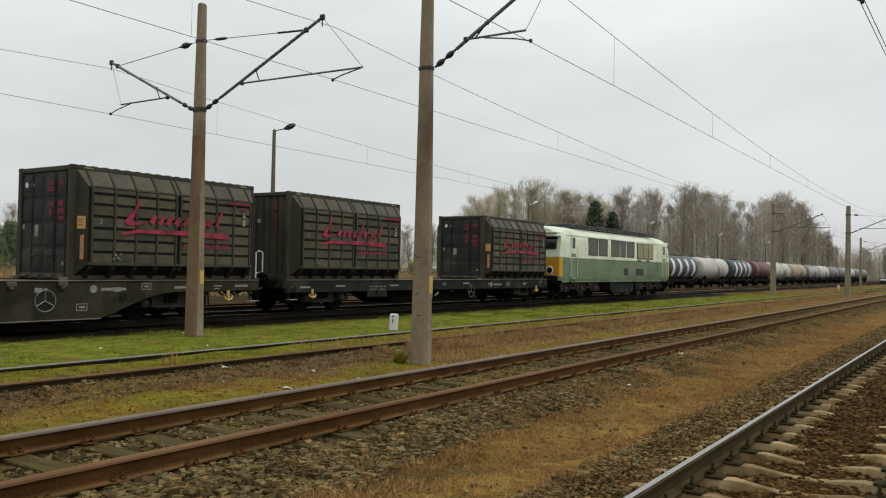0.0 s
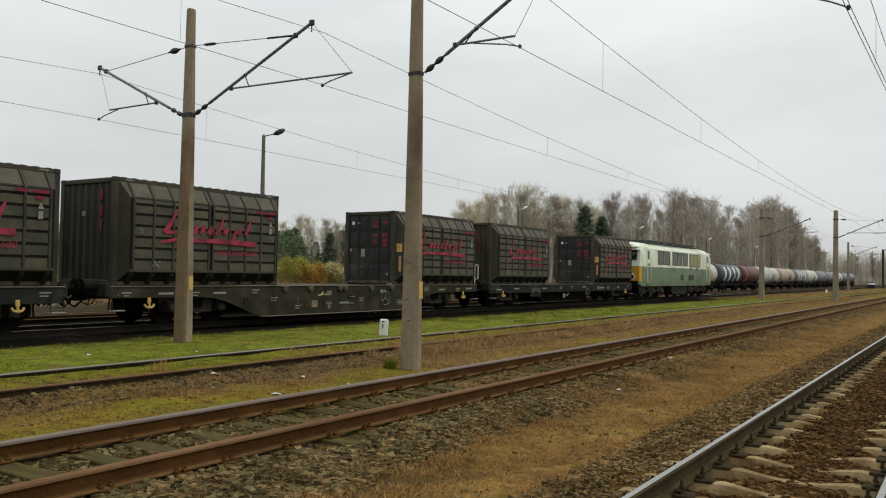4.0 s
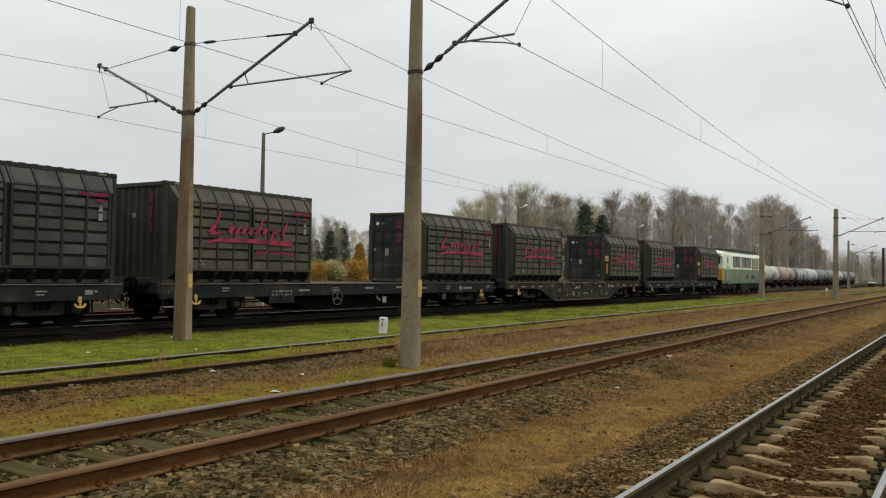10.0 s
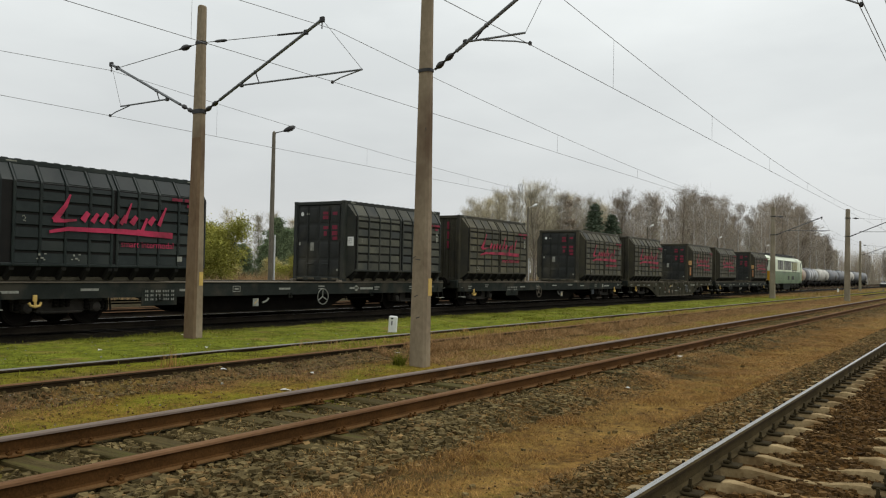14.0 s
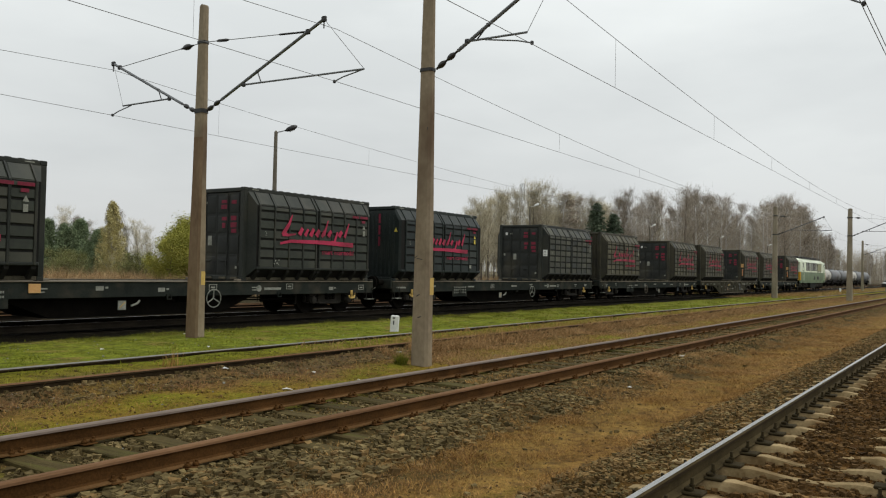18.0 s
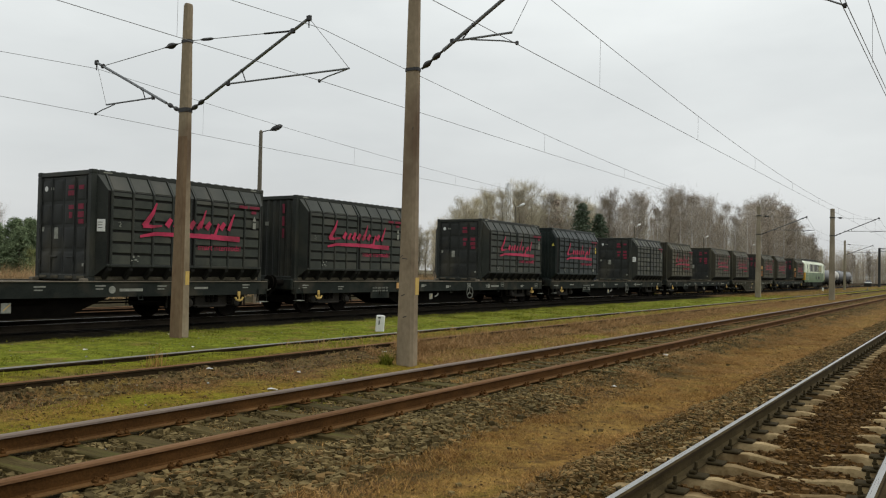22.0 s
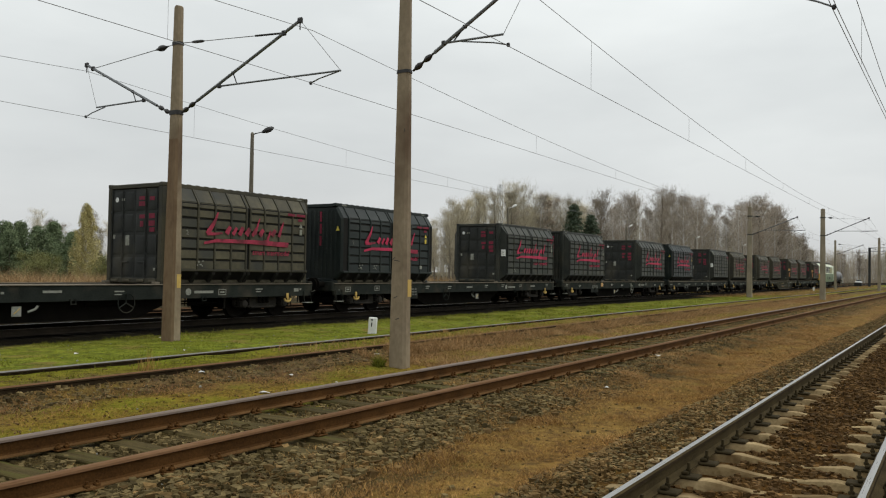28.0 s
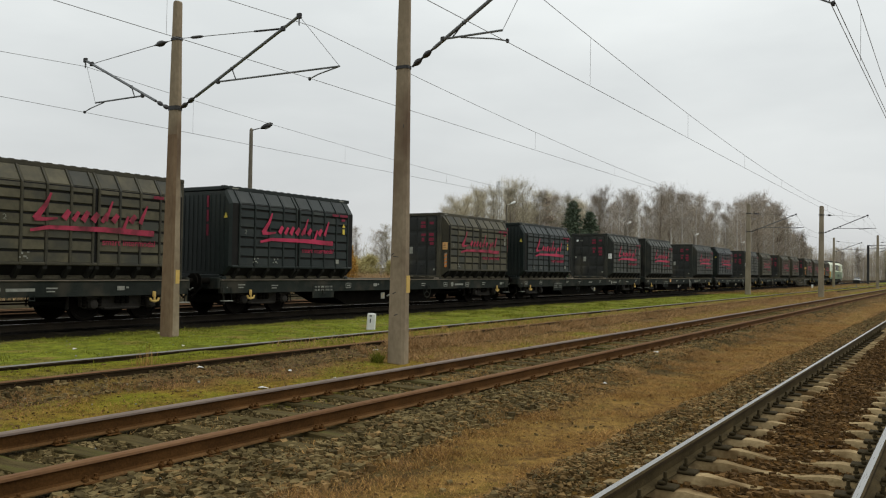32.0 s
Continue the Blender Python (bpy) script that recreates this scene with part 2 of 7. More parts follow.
WAGON_BROWN = surface("grimy_olive_black_beam", (0.018, 0.0165, 0.0098), (0.052, 0.048, 0.030), 2.0, 0.85, 0.25, fine=30, stain=(0.060, 0.053, 0.035))
# grimy gear, blackened further with the shade under the wagons
WAGON_DARK = surface("grimy_shade_black_running_gear", (0.004, 0.0038, 0.003), (0.012, 0.010, 0.0075), 4, 0.9, 0.3, fine=30)
DECK = surface("dusty_deck", (0.115, 0.098, 0.074), (0.215, 0.186, 0.142), 3, 0.9, 0.3)
PALE_RAIL = surface("pale_tan_bottom_rail", (0.05, 0.045, 0.032), (0.14, 0.125, 0.09), 3, 0.9, 0.2, fine=20)
YELLOW_LABEL = surface("yellow_label", (0.55, 0.42, 0.05), (0.70, 0.56, 0.10), 9, 0.6, 0.0)
ORANGE_PALE = surface("pale_orange_placard", (0.52, 0.27, 0.09), (0.66, 0.40, 0.17), 14, 0.7, 0.0)
LABEL = surface("faded_stencil_white", (0.13, 0.135, 0.11), (0.34, 0.34, 0.29), 9, 0.8, 0.0)
ORANGE = surface("orange_label", (0.55, 0.16, 0.03), (0.65, 0.24, 0.05), 9, 0.7, 0.0)
# wheel steel made near-black: underside shade is in the colour
WHEEL_RIM = surface("shade_black_wheel_steel", (0.004, 0.0035, 0.003), (0.012, 0.0095, 0.007), 5, 0.9, 0.1, 0.0)
BARK = surface("bare_bark", (0.11, 0.092, 0.07), (0.22, 0.19, 0.15), 2, 0.95, 0.3, rand=0.25)
BIRCH = surface("birch_bark", (0.36, 0.34, 0.31), (0.68, 0.65, 0.60), 2.5, 0.9, 0.2, stretch=(1, 1, 3))
# distance haze is put into these pale twig colours
TWIG = surface("hazy_bare_twigs", (0.385, 0.34, 0.24), (0.575, 0.52, 0.38), 0.4, 0.95, 0.0, rand=0.34)
TWIG_RED = surface("hazy_reddish_twigs", (0.25, 0.208, 0.160), (0.42, 0.357, 0.28), 0.4, 0.95, 0.0, rand=0.34)
LEAF_YELLOW = surface("yellow_autumn_leaves", (0.37, 0.32, 0.12), (0.57, 0.50, 0.24), 0.8, 0.8, 0.0, island=0.28)
LEAF_ORANGE = surface("orange_autumn_leaves", (0.30, 0.155, 0.024), (0.54, 0.31, 0.065), 0.8, 0.8, 0.0, island=0.3)
LEAF_LIME = surface("lime_autumn_leaves", (0.205, 0.222, 0.035), (0.44, 0.40, 0.085), 0.7, 0.8, 0.0, island=0.25)
LEAF_OLIVE = surface("olive_thinning_leaves", (0.125, 0.138, 0.052), (0.26, 0.255, 0.105), 0.7, 0.85, 0.0, island=0.35)
# both needle greens are lightened, haze being part of the colour
NEEDLE_PINE = surface("hazy_blue_green_pine_needles", (0.105, 0.150, 0.082), (0.250, 0.295, 0.160), 0.8, 0.9, 0.0, island=0.4)
NEEDLE = surface("hazy_dark_needles", (0.062, 0.088, 0.060), (0.150, 0.185, 0.118), 0.8, 0.85, 0.0, island=0.35)
GRASS_GREEN = surface("short_green_grass", (0.074, 0.092, 0.011), (0.250, 0.242, 0.037), 1.1, 0.9, 0.0, island=0.42, contrast=0.16)
GRASS_PALE = surface("bleached_dry_grass", (0.205, 0.117, 0.046), (0.47, 0.302, 0.144), 0.8, 0.95, 0.0, island=0.5)
GRASS_BROWN = surface("dry_brown_grass", (0.177, 0.089, 0.023), (0.485, 0.292, 0.106), 0.8, 0.95, 0.0, island=0.55)
GRASS_RED = surface("reddish_dry_grass", (0.12, 0.060, 0.025), (0.34, 0.195, 0.098), 0.8, 0.95, 0.0, island=0.5)
REED = surface("dry_reeds", (0.25, 0.160, 0.075), (0.47, 0.330, 0.178), 0.4, 0.95, 0.0, island=0.3)
LITTER = surface("brown_leaf_litter", (0.06, 0.036, 0.015), (0.20, 0.125, 0.055), 2.0, 0.95, 0.2, fine=30, island=0.5)
MOSS = surface("yellow_green_moss", (0.11, 0.105, 0.010), (0.26, 0.225, 0.028), 1.1, 0.95, 0.0, island=0.4)
FASTENER = surface("oily_fastener", (0.020, 0.015, 0.007), (0.062, 0.047, 0.023), 8, 0.85, 0.2)
STONE = surface("ballast_stone", (0.042, 0.0310, 0.0122), (0.202, 0.150, 0.068), 2.0, 0.95, 0.3, fine=30, island=0.55)
STONE_RUST = surface("rusty_ballast_stone", (0.056, 0.034, 0.0115), (0.262, 0.167, 0.070), 2.0, 0.95, 0.3, fine=30, island=0.5)
STONE_DARK = surface("dark_red_brown_ballast_stone", (0.030, 0.0165, 0.0055), (0.165, 0.094, 0.036), 2.0, 0.95, 0.3, fine=30, island=0.55)
CREAM = surface("cream_locomotive_paint", (0.60, 0.65, 0.50), (0.74, 0.78, 0.63), 1.2, 0.5, 0.05, fine=20, stain=(0.53, 0.56, 0.42))
GREEN = surface("sage_green_locomotive_paint", (0.135, 0.19, 0.118), (0.205, 0.265, 0.165), 1.2, 0.5, 0.05, fine=20, stain=(0.115, 0.145, 0.10))
LOCO_YELLOW = surface("ochre_locomotive_paint", (0.52, 0.27, 0.02), (0.62, 0.34, 0.035), 1.5, 0.5, 0.05)
LOCO_GEAR = surface("dusty_grey_locomotive_gear", (0.030, 0.029, 0.024), (0.085, 0.080, 0.066), 4, 0.85, 0.3, fine=30)
ROOF_GREY = surface("sooty_roof_grey", (0.035, 0.035, 0.034), (0.085, 0.083, 0.08), 2, 0.8, 0.2)
LOUVRE = surface("olive_tan_louvre", (0.24, 0.235, 0.12), (0.33, 0.32, 0.18), 2, 0.5, 0.0)
WINDOW_TAN = surface("dusty_window_blind", (0.030, 0.029, 0.015), (0.075, 0.070, 0.038), 2, 0.3, 0.0)
GLASS_DARK = surface("dark_window_glass", (0.008, 0.009, 0.010), (0.016, 0.017, 0.018), 2, 0.12, 0.0)
TANK_BLUE = surface("slate_tank_paint", (0.040, 0.050, 0.060), (0.080, 0.092, 0.104), 0.8, 0.5, 0.05, stain=(0.055, 0.055, 0.055))
TANK_WHITE = surface("grimy_white_tank_paint", (0.42, 0.40, 0.35), (0.56, 0.54, 0.48), 0.8, 0.5, 0.05, stain=(0.30, 0.27, 0.22))
TANK_RED = surface("dark_red_tank_paint", (0.085, 0.022, 0.022), (0.135, 0.040, 0.036), 0.8, 0.5, 0.05, stain=(0.10, 0.06, 0.05))
TANK_TAN = surface("tan_tank_paint", (0.33, 0.24, 0.17), (0.45, 0.35, 0.26), 0.8, 0.55, 0.05, stain=(0.20, 0.15, 0.11))
TANK_GREY = surface("grey_tank_paint", (0.12, 0.125, 0.13), (0.21, 0.215, 0.22), 0.8, 0.5, 0.05, stain=(0.16, 0.14, 0.12))


def ground_material():
    """Bands of ballast, dry grass and green grass along the tracks, their edges broken by noise."""
    m = bpy.data.materials.new("trackside_ground")
    m.use_nodes = True
    n, l = m.node_tree.nodes, m.node_tree.links
    bs = n["Principled BSDF"]
    co = n.new("ShaderNodeTexCoord")
    sep = n.new("ShaderNodeSeparateXYZ")
    l.new(co.outputs["Object"], sep.inputs[0])

    def tex(scale, detail=6):
        t = n.new("ShaderNodeTexNoise")
        t.inputs["Scale"].default_value, t.inputs["Detail"].default_value = scale, detail
        l.new(co.outputs["Object"], t.inputs["Vector"])
        return t.outputs["Fac"]

    def calc(op, x, y, z=None):
        c = n.new("ShaderNodeMath")
        c.operation = op
        for k, v in enumerate((x, y, z)):
            if v is None:
                continue
            if isinstance(v, (int, float)):
                c.inputs[k].default_value = v
            else:
                l.new(v, c.inputs[k])
        return c.outputs[0]

    wide, mid, fine, grit = tex(0.35), tex(1.8), tex(16.0), tex(75.0, 3)
    y = calc("MULTIPLY_ADD", calc("SUBTRACT", wide, 0.5), 2.4, sep.outputs["Y"])
    y = calc("MULTIPLY_ADD", calc("SUBTRACT", mid, 0.5), 1.3, y)
    pos = calc("DIVIDE", calc("ADD", y, 4.0), 44.0)
    ramp = n.new("ShaderNodeValToRGB")
    stops = [
        (-4, (0.099, 0.048, 0.009)), (2.2, (0.082, 0.038, 0.008)), (2.7, (0.106, 0.059, 0.013)), (2.95, (0.185, 0.094, 0.024)), (3.6, (0.232, 0.140, 0.038)), (4.4, (0.205, 0.124, 0.034)),
        (4.9, (0.085, 0.060, 0.022)), (7.4, (0.090, 0.063, 0.022)), (7.9, (0.180, 0.108, 0.022)), (8.8, (0.205, 0.140, 0.020)), (9.5, (0.175, 0.100, 0.034)), (10.3, (0.125, 0.092, 0.042)),
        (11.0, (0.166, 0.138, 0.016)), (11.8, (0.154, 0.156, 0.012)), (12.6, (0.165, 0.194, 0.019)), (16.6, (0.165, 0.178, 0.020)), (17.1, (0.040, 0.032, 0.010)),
        # near-black from 17.5 to 23: dark ballast with the train's shade put in
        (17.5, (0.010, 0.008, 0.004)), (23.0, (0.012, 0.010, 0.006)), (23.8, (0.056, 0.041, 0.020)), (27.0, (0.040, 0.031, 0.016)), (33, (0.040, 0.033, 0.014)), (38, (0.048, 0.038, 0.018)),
    ]
    e = ramp.color_ramp.elements
    for k, (at, c) in enumerate(stops):
        el = e[k] if k < 2 else e.new(1.0)
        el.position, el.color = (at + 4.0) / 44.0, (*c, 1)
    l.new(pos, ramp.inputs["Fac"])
    # darker litter and moss in patches
    patch = n.new("ShaderNodeValToRGB")
    patch.color_ramp.elements[0].position, patch.color_ramp.elements[1].position = 0.47, 0.68
    l.new(tex(4.5, 8), patch.inputs["Fac"])
    soil = n.new("ShaderNodeMix")
    soil.data_type, soil.blend_type = "RGBA", "MULTIPLY"
    l.new(patch.outputs["Color"], soil.inputs[0])
    l.new(ramp.outputs["Color"], soil.inputs[6])
    soil.inputs[7].default_value = (0.50, 0.48, 0.62, 1)
    hs = n.new("ShaderNodeHueSaturation")
    l.new(calc("MULTIPLY_ADD", calc("ADD", calc("MULTIPLY_ADD", fine, 0.5, calc("MULTIPLY", grit, 0.45)), calc("MULTIPLY", mid, 0.4)), 3.5, -1.36), hs.inputs["Value"])
    # moss among the dry grass, straw in the turf
    kind = soil.outputs[2]
    for at, tone, size, lo in ((((6.9, 0), (7.9, 1), (9.2, 1), (9.9, 0)), (0.145, 0.138, 0.012), 0.9, 0.45), (((11.6, 0), (12.4, 1), (16.8, 1), (17.1, 0)), (0.19, 0.14, 0.04), 1.3, 0.55), (((2.9, 0), (3.3, 1), (4.4, 1), (4.8, 0)), (0.15, 0.105, 0.022), 1.6, 0.56), (((4.2, 0), (4.9, 1), (7.5, 1), (7.9, 0)), (0.046, 0.036, 0.014), 2.2, 0.46)):
        inside = n.new("ShaderNodeValToRGB")
        ie = inside.color_ramp.elements
        for k, (q, v) in enumerate(at):
            el = ie[k] if k < 2 else ie.new(1.0)
            el.position, el.color = (q + 4.0) / 44.0, (v, v, v, 1)
        l.new(pos, inside.inputs["Fac"])
        cut = n.new("ShaderNodeMapRange")
        cut.inputs["From Min"].default_value, cut.inputs["From Max"].default_value = lo, lo + 0.16
        l.new(tex(size, 7), cut.inputs["Value"])
        mx = n.new("ShaderNodeMix")
        mx.data_type = "RGBA"
        l.new(calc("MULTIPLY", inside.outputs["Color"], cut.outputs["Result"]), mx.inputs[0])
        l.new(kind, mx.inputs[6])
        mx.inputs[7].default_value = (*tone, 1)
        kind = mx.outputs[2]
    l.new(kind, hs.inputs["Color"])
    l.new(hs.outputs["Color"], bs.inputs["Base Color"])
    bs.inputs["Roughness"].default_value = 0.97
    bs.inputs["Specular IOR Level"].default_value = 0.05
    bp = n.new("ShaderNodeBump")
    bp.inputs["Strength"].default_value, bp.inputs["Distance"].default_value = 0.9, 0.05
    l.new(calc("MULTIPLY_ADD", grit, 0.35, fine), bp.inputs["Height"])
    l.new(bp.outputs["Normal"], bs.inputs["Normal"])
    return m


GROUND = ground_material()


# ---- mesh building ----
class Shape:
    """Collects vertices and faces for one mesh."""

    def __init__(self):
        self.v, self.f, self.m = [], [], []

    def add(self, verts, faces, mat=0):
        o = len(self.v)
        self.v += [tuple(p) for p in verts]
        self.f += [tuple(i + o for i in q) for q in faces]
        self.m += [mat] * len(faces)
        return self

    def box(self, c, s, ch=0.0, mat=0):
        """A box, its edges chamfered by ch."""
        hx, hy, hz = s[0] / 2, s[1] / 2, s[2] / 2
        if not ch:
            p = [(c[0] + i * hx, c[1] + j * hy, c[2] + k * hz) for i in (-1, 1) for j in (-1, 1) for k in (-1, 1)]
            return self.add(p, [(0, 1, 3, 2), (4, 6, 7, 5), (0, 4, 5, 1), (2, 3, 7, 6), (0, 2, 6, 4), (1, 5, 7, 3)], mat)
        ch = min(ch, hx * 0.9, hy * 0.9, hz * 0.9)
        p, idx = [], {}
        for i in (-1, 1):
            for j in (-1, 1):
                for k in (-1, 1):
                    for a in range(3):
                        d = [hx - ch, hy - ch, hz - ch]
                        d[a] += ch
                        idx[i, j, k, a] = len(p)
                        p.append((c[0] + i * d[0], c[1] + j * d[1], c[2] + k * d[2]))
        f = []
        for s1 in (-1, 1):
            f.append([idx[s1, j, k, 0] for j, k in ((-1, -1), (1, -1), (1, 1), (-1, 1))][::s1])
            f.append([idx[i, s1, k, 1] for i, k in ((-1, -1), (-1, 1), (1, 1), (1, -1))][::s1])
            f.append([idx[i, j, s1, 2] for i, j in ((-1, -1), (1, -1), (1, 1), (-1, 1))][::s1])
            for s2 in (-1, 1):
                q = s1 * s2
                f.append([idx[s1, s2, -1, 0], idx[s1, s2, -1, 1], idx[s1, s2, 1, 1], idx[s1, s2, 1, 0]][::q])
                f.append([idx[-1, s1, s2, 1], idx[-1, s1, s2, 2], idx[1, s1, s2, 2], idx[1, s1, s2, 1]][::q])
                f.append([idx[s1, -1, s2, 0], idx[s1, 1, s2, 0], idx[s1, 1, s2, 2], idx[s1, -1, s2, 2]][::q])
        for i in (-1, 1):
            for j in (-1, 1):
                for k in (-1, 1):
                    f.append([idx[i, j, k, a] for a in range(3)][:: i * j * k])
        return self.add(p, f, mat)

    def tube(self, pts, r, n=8, mat=0, r2=None, cap=True):
        """A round bar along a line of points; r to r2."""
        pts = [Vector(p) for p in pts]
        r2 = r if r2 is None else r2
        v, f = [], []
        for i, p in enumerate(pts):
            d = (pts[min(i + 1, len(pts) - 1)] - pts[max(i - 1, 0)]).normalized()
            a = d.cross(Vector((0, 0, 1)) if abs(d.z) < 0.9 else Vector((1, 0, 0))).normalized()
            b = d.cross(a)
            rr = r + (r2 - r) * i / max(len(pts) - 1, 1)
            v += [p + rr * (math.cos(t) * a + math.sin(t) * b) for t in (2 * math.pi * k / n for k in range(n))]
        for i in range(len(pts) - 1):
            f += [(i * n + k, i * n + (k + 1) % n, (i + 1) * n + (k + 1) % n, (i + 1) * n + k) for k in range(n)]
        if cap:
            f += [tuple(range(n))[::-1], tuple((len(pts) - 1) * n + k for k in range(n))]
        return self.add(v, f, mat)

    def loft(self, rings, mat=0, closed=True, cap=True):
        """Skin through rings of equal length."""
        n = len(rings[0])
        v = [p for ring in rings for p in ring]
        f = []
        for i in range(len(rings) - 1):
            for k in range(n if closed else n - 1):
                f.append((i * n + k, i * n + (k + 1) % n, (i + 1) * n + (k + 1) % n, (i + 1) * n + k))
        if cap and closed:
            f += [tuple(range(n))[::-1], tuple((len(rings) - 1) * n + k for k in range(n))]
        return self.add(v, f, mat)

    def prism(self, outline, y0, y1, mat=0):
        """An outline in x and z, pushed out from y0 to y1."""
        return self.loft([[(x, y0, z) for x, z in outline], [(x, y1, z) for x, z in outline]], mat)

    def lathe(self, c, axis, prof, n=20, mat=0):
        """Rings of (along, radius) round an axis through c."""
        axis = Vector(axis).normalized()
        a = axis.cross(Vector((0, 0, 1)) if abs(axis.z) < 0.9 else Vector((1, 0, 0))).normalized()
        b = axis.cross(a)
        c = Vector(c)
        return self.loft([[c + axis * s + r * (math.cos(t) * a + math.sin(t) * b) for t in (2 * math.pi * k / n for k in range(n))] for s, r in prof], mat)

    def mesh(self, name, mats, smooth=35):
        me = bpy.data.meshes.new(name)
        me.from_pydata(self.v, [], self.f)
        for m in mats if isinstance(mats, (list, tuple)) else [mats]:
            me.materials.append(m)
        if any(self.m):
            me.polygons.foreach_set("material_index", self.m)
        if smooth:
            me.shade_smooth()
            me.set_sharp_from_angle(angle=radians(smooth))
        me.update()
        return me


def part(name, shape, mats, parent=None, label="", at=None, smooth=35):
    """Links a shape (or a mesh already made) as one object under its thing."""
    me = shape if isinstance(shape, bpy.types.Mesh) else shape.mesh(name, mats, smooth)
    ob = new(name, me)
    ob.parent = parent
    if at is not None:
        ob.matrix_basis = at if isinstance(at, Matrix) else Matrix.Translation(at)
    if label:
        ob["label"] = label
    return ob


def thing(name, label, category, group="", kind="", at=None):
    ob = new(name)
    ob.empty_display_size = 0.2
    if at is not None:
        ob.matrix_basis = at if isinstance(at, Matrix) else Matrix.Translation(at)
    return tagged(ob, label, category, group, kind)


# ---- ground and tracks ----
# track middles across the place; rail tops lie at 0
TRACK_A, TRACK_B, TRACK_C, TRACK_D, TRACK_E, TRACK_F = 1.34, 6.55, 11.11, 20.15, 24.6, 30.0
GAUGE = 1.505


def smooth_step(a, b, x):
    t = min(max((x - a) / (b - a), 0.0), 1.0)
    return t * t * (3 - 2 * t)


LEVELS = [(-900, -0.5), (-40, -0.35), (-2.2, -0.34), (-0.7, -0.2), (0.25, -0.215), (0.5, -0.25), (0.85, -0.250), (1.0, -0.190), (1.22, -0.180), (1.46, -0.180), (1.68, -0.190), (1.83, -0.250), (2.16, -0.24), (2.34, -0.196), (2.58, -0.204), (2.66, -0.180), (2.8, -0.185), (3.5, -0.30), (4.6, -0.29), (5.2, -0.195), (5.5, -0.205), (5.9, -0.218), (7.2, -0.218), (7.6, -0.205), (7.9, -0.2), (8.4, -0.25), (9.9, -0.2), (10.3, -0.10), (10.6, -0.085), (11.9, -0.07),
          (12.6, -0.13), (16.8, -0.15), (17.6, -0.2), (18.4, -0.24), (22.4, -0.24), (23.4, -0.2), (26, -0.2), (28, -0.5), (34, -0.5), (60, -0.5), (1500, -0.5)]


def level(y):
    for (a, za), (b, zb) in zip(LEVELS, LEVELS[1:]):
        if y <= b:
            return za + (zb - za) * smooth_step(a, b, y)
    return LEVELS[-1][1]


def height(x, y):
    near = noise.noise((x * 0.7, y * 0.7, 0.3)) * 0.03 + noise.noise((x * 3, y * 3, 5.1)) * 0.018
    # the ballast lies lower between the rails of the nearest stretch
    dip = 0.035 * (1 - smooth_step(8.6, 9.8, x)) * (1 - smooth_step(0.3, 0.5, abs(y - TRACK_A)))
    return level(y) - dip + near * (0.5 if abs(y - TRACK_A) < 1.6 else 1.0)


def spaced(lo, hi, fine_lo, fine_hi, step, grow):
    out, s, p = [], step, fine_lo
    while p < fine_hi:
        out.append(p)
        p += step
    while p < hi:
        out.append(p)
        s *= grow
        p += s
    out.append(hi)
    s, p = step, fine_lo
    while p > lo:
        s *= grow
        p -= s
        out.insert(0, max(p, lo))
    return out


def build_ground():
    xs = spaced(-900, 2600, 0, 34, 0.22, 1.16)
    ys = spaced(-900, 1500, -1, 19, 0.2, 1.12)
    v = [(x, y, height(x, y)) for x in xs for y in ys]
    ny = len(ys)
    f = [(i * ny + j, (i + 1) * ny + j, (i + 1) * ny + j + 1, i * ny + j + 1) for i in range(len(xs) - 1) for j in range(ny - 1)]
    g = Shape().add(v, f)
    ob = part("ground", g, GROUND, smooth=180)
    tagged(ob, "trackside ground of ballast, dry brown grass and green turf", "ground", kind="structure")


build_ground()

RAIL = [(-0.036, -0.014), (0.036, -0.014), (0.037, -0.034), (0.012, -0.047), (0.009, -0.135), (0.03, -0.150), (0.07, -0.162), (0.07, -0.172), (-0.07, -0.172), (-0.07, -0.162), (-0.03, -0.150), (-0.009, -0.135), (-0.012, -0.047), (-0.037, -0.034)]


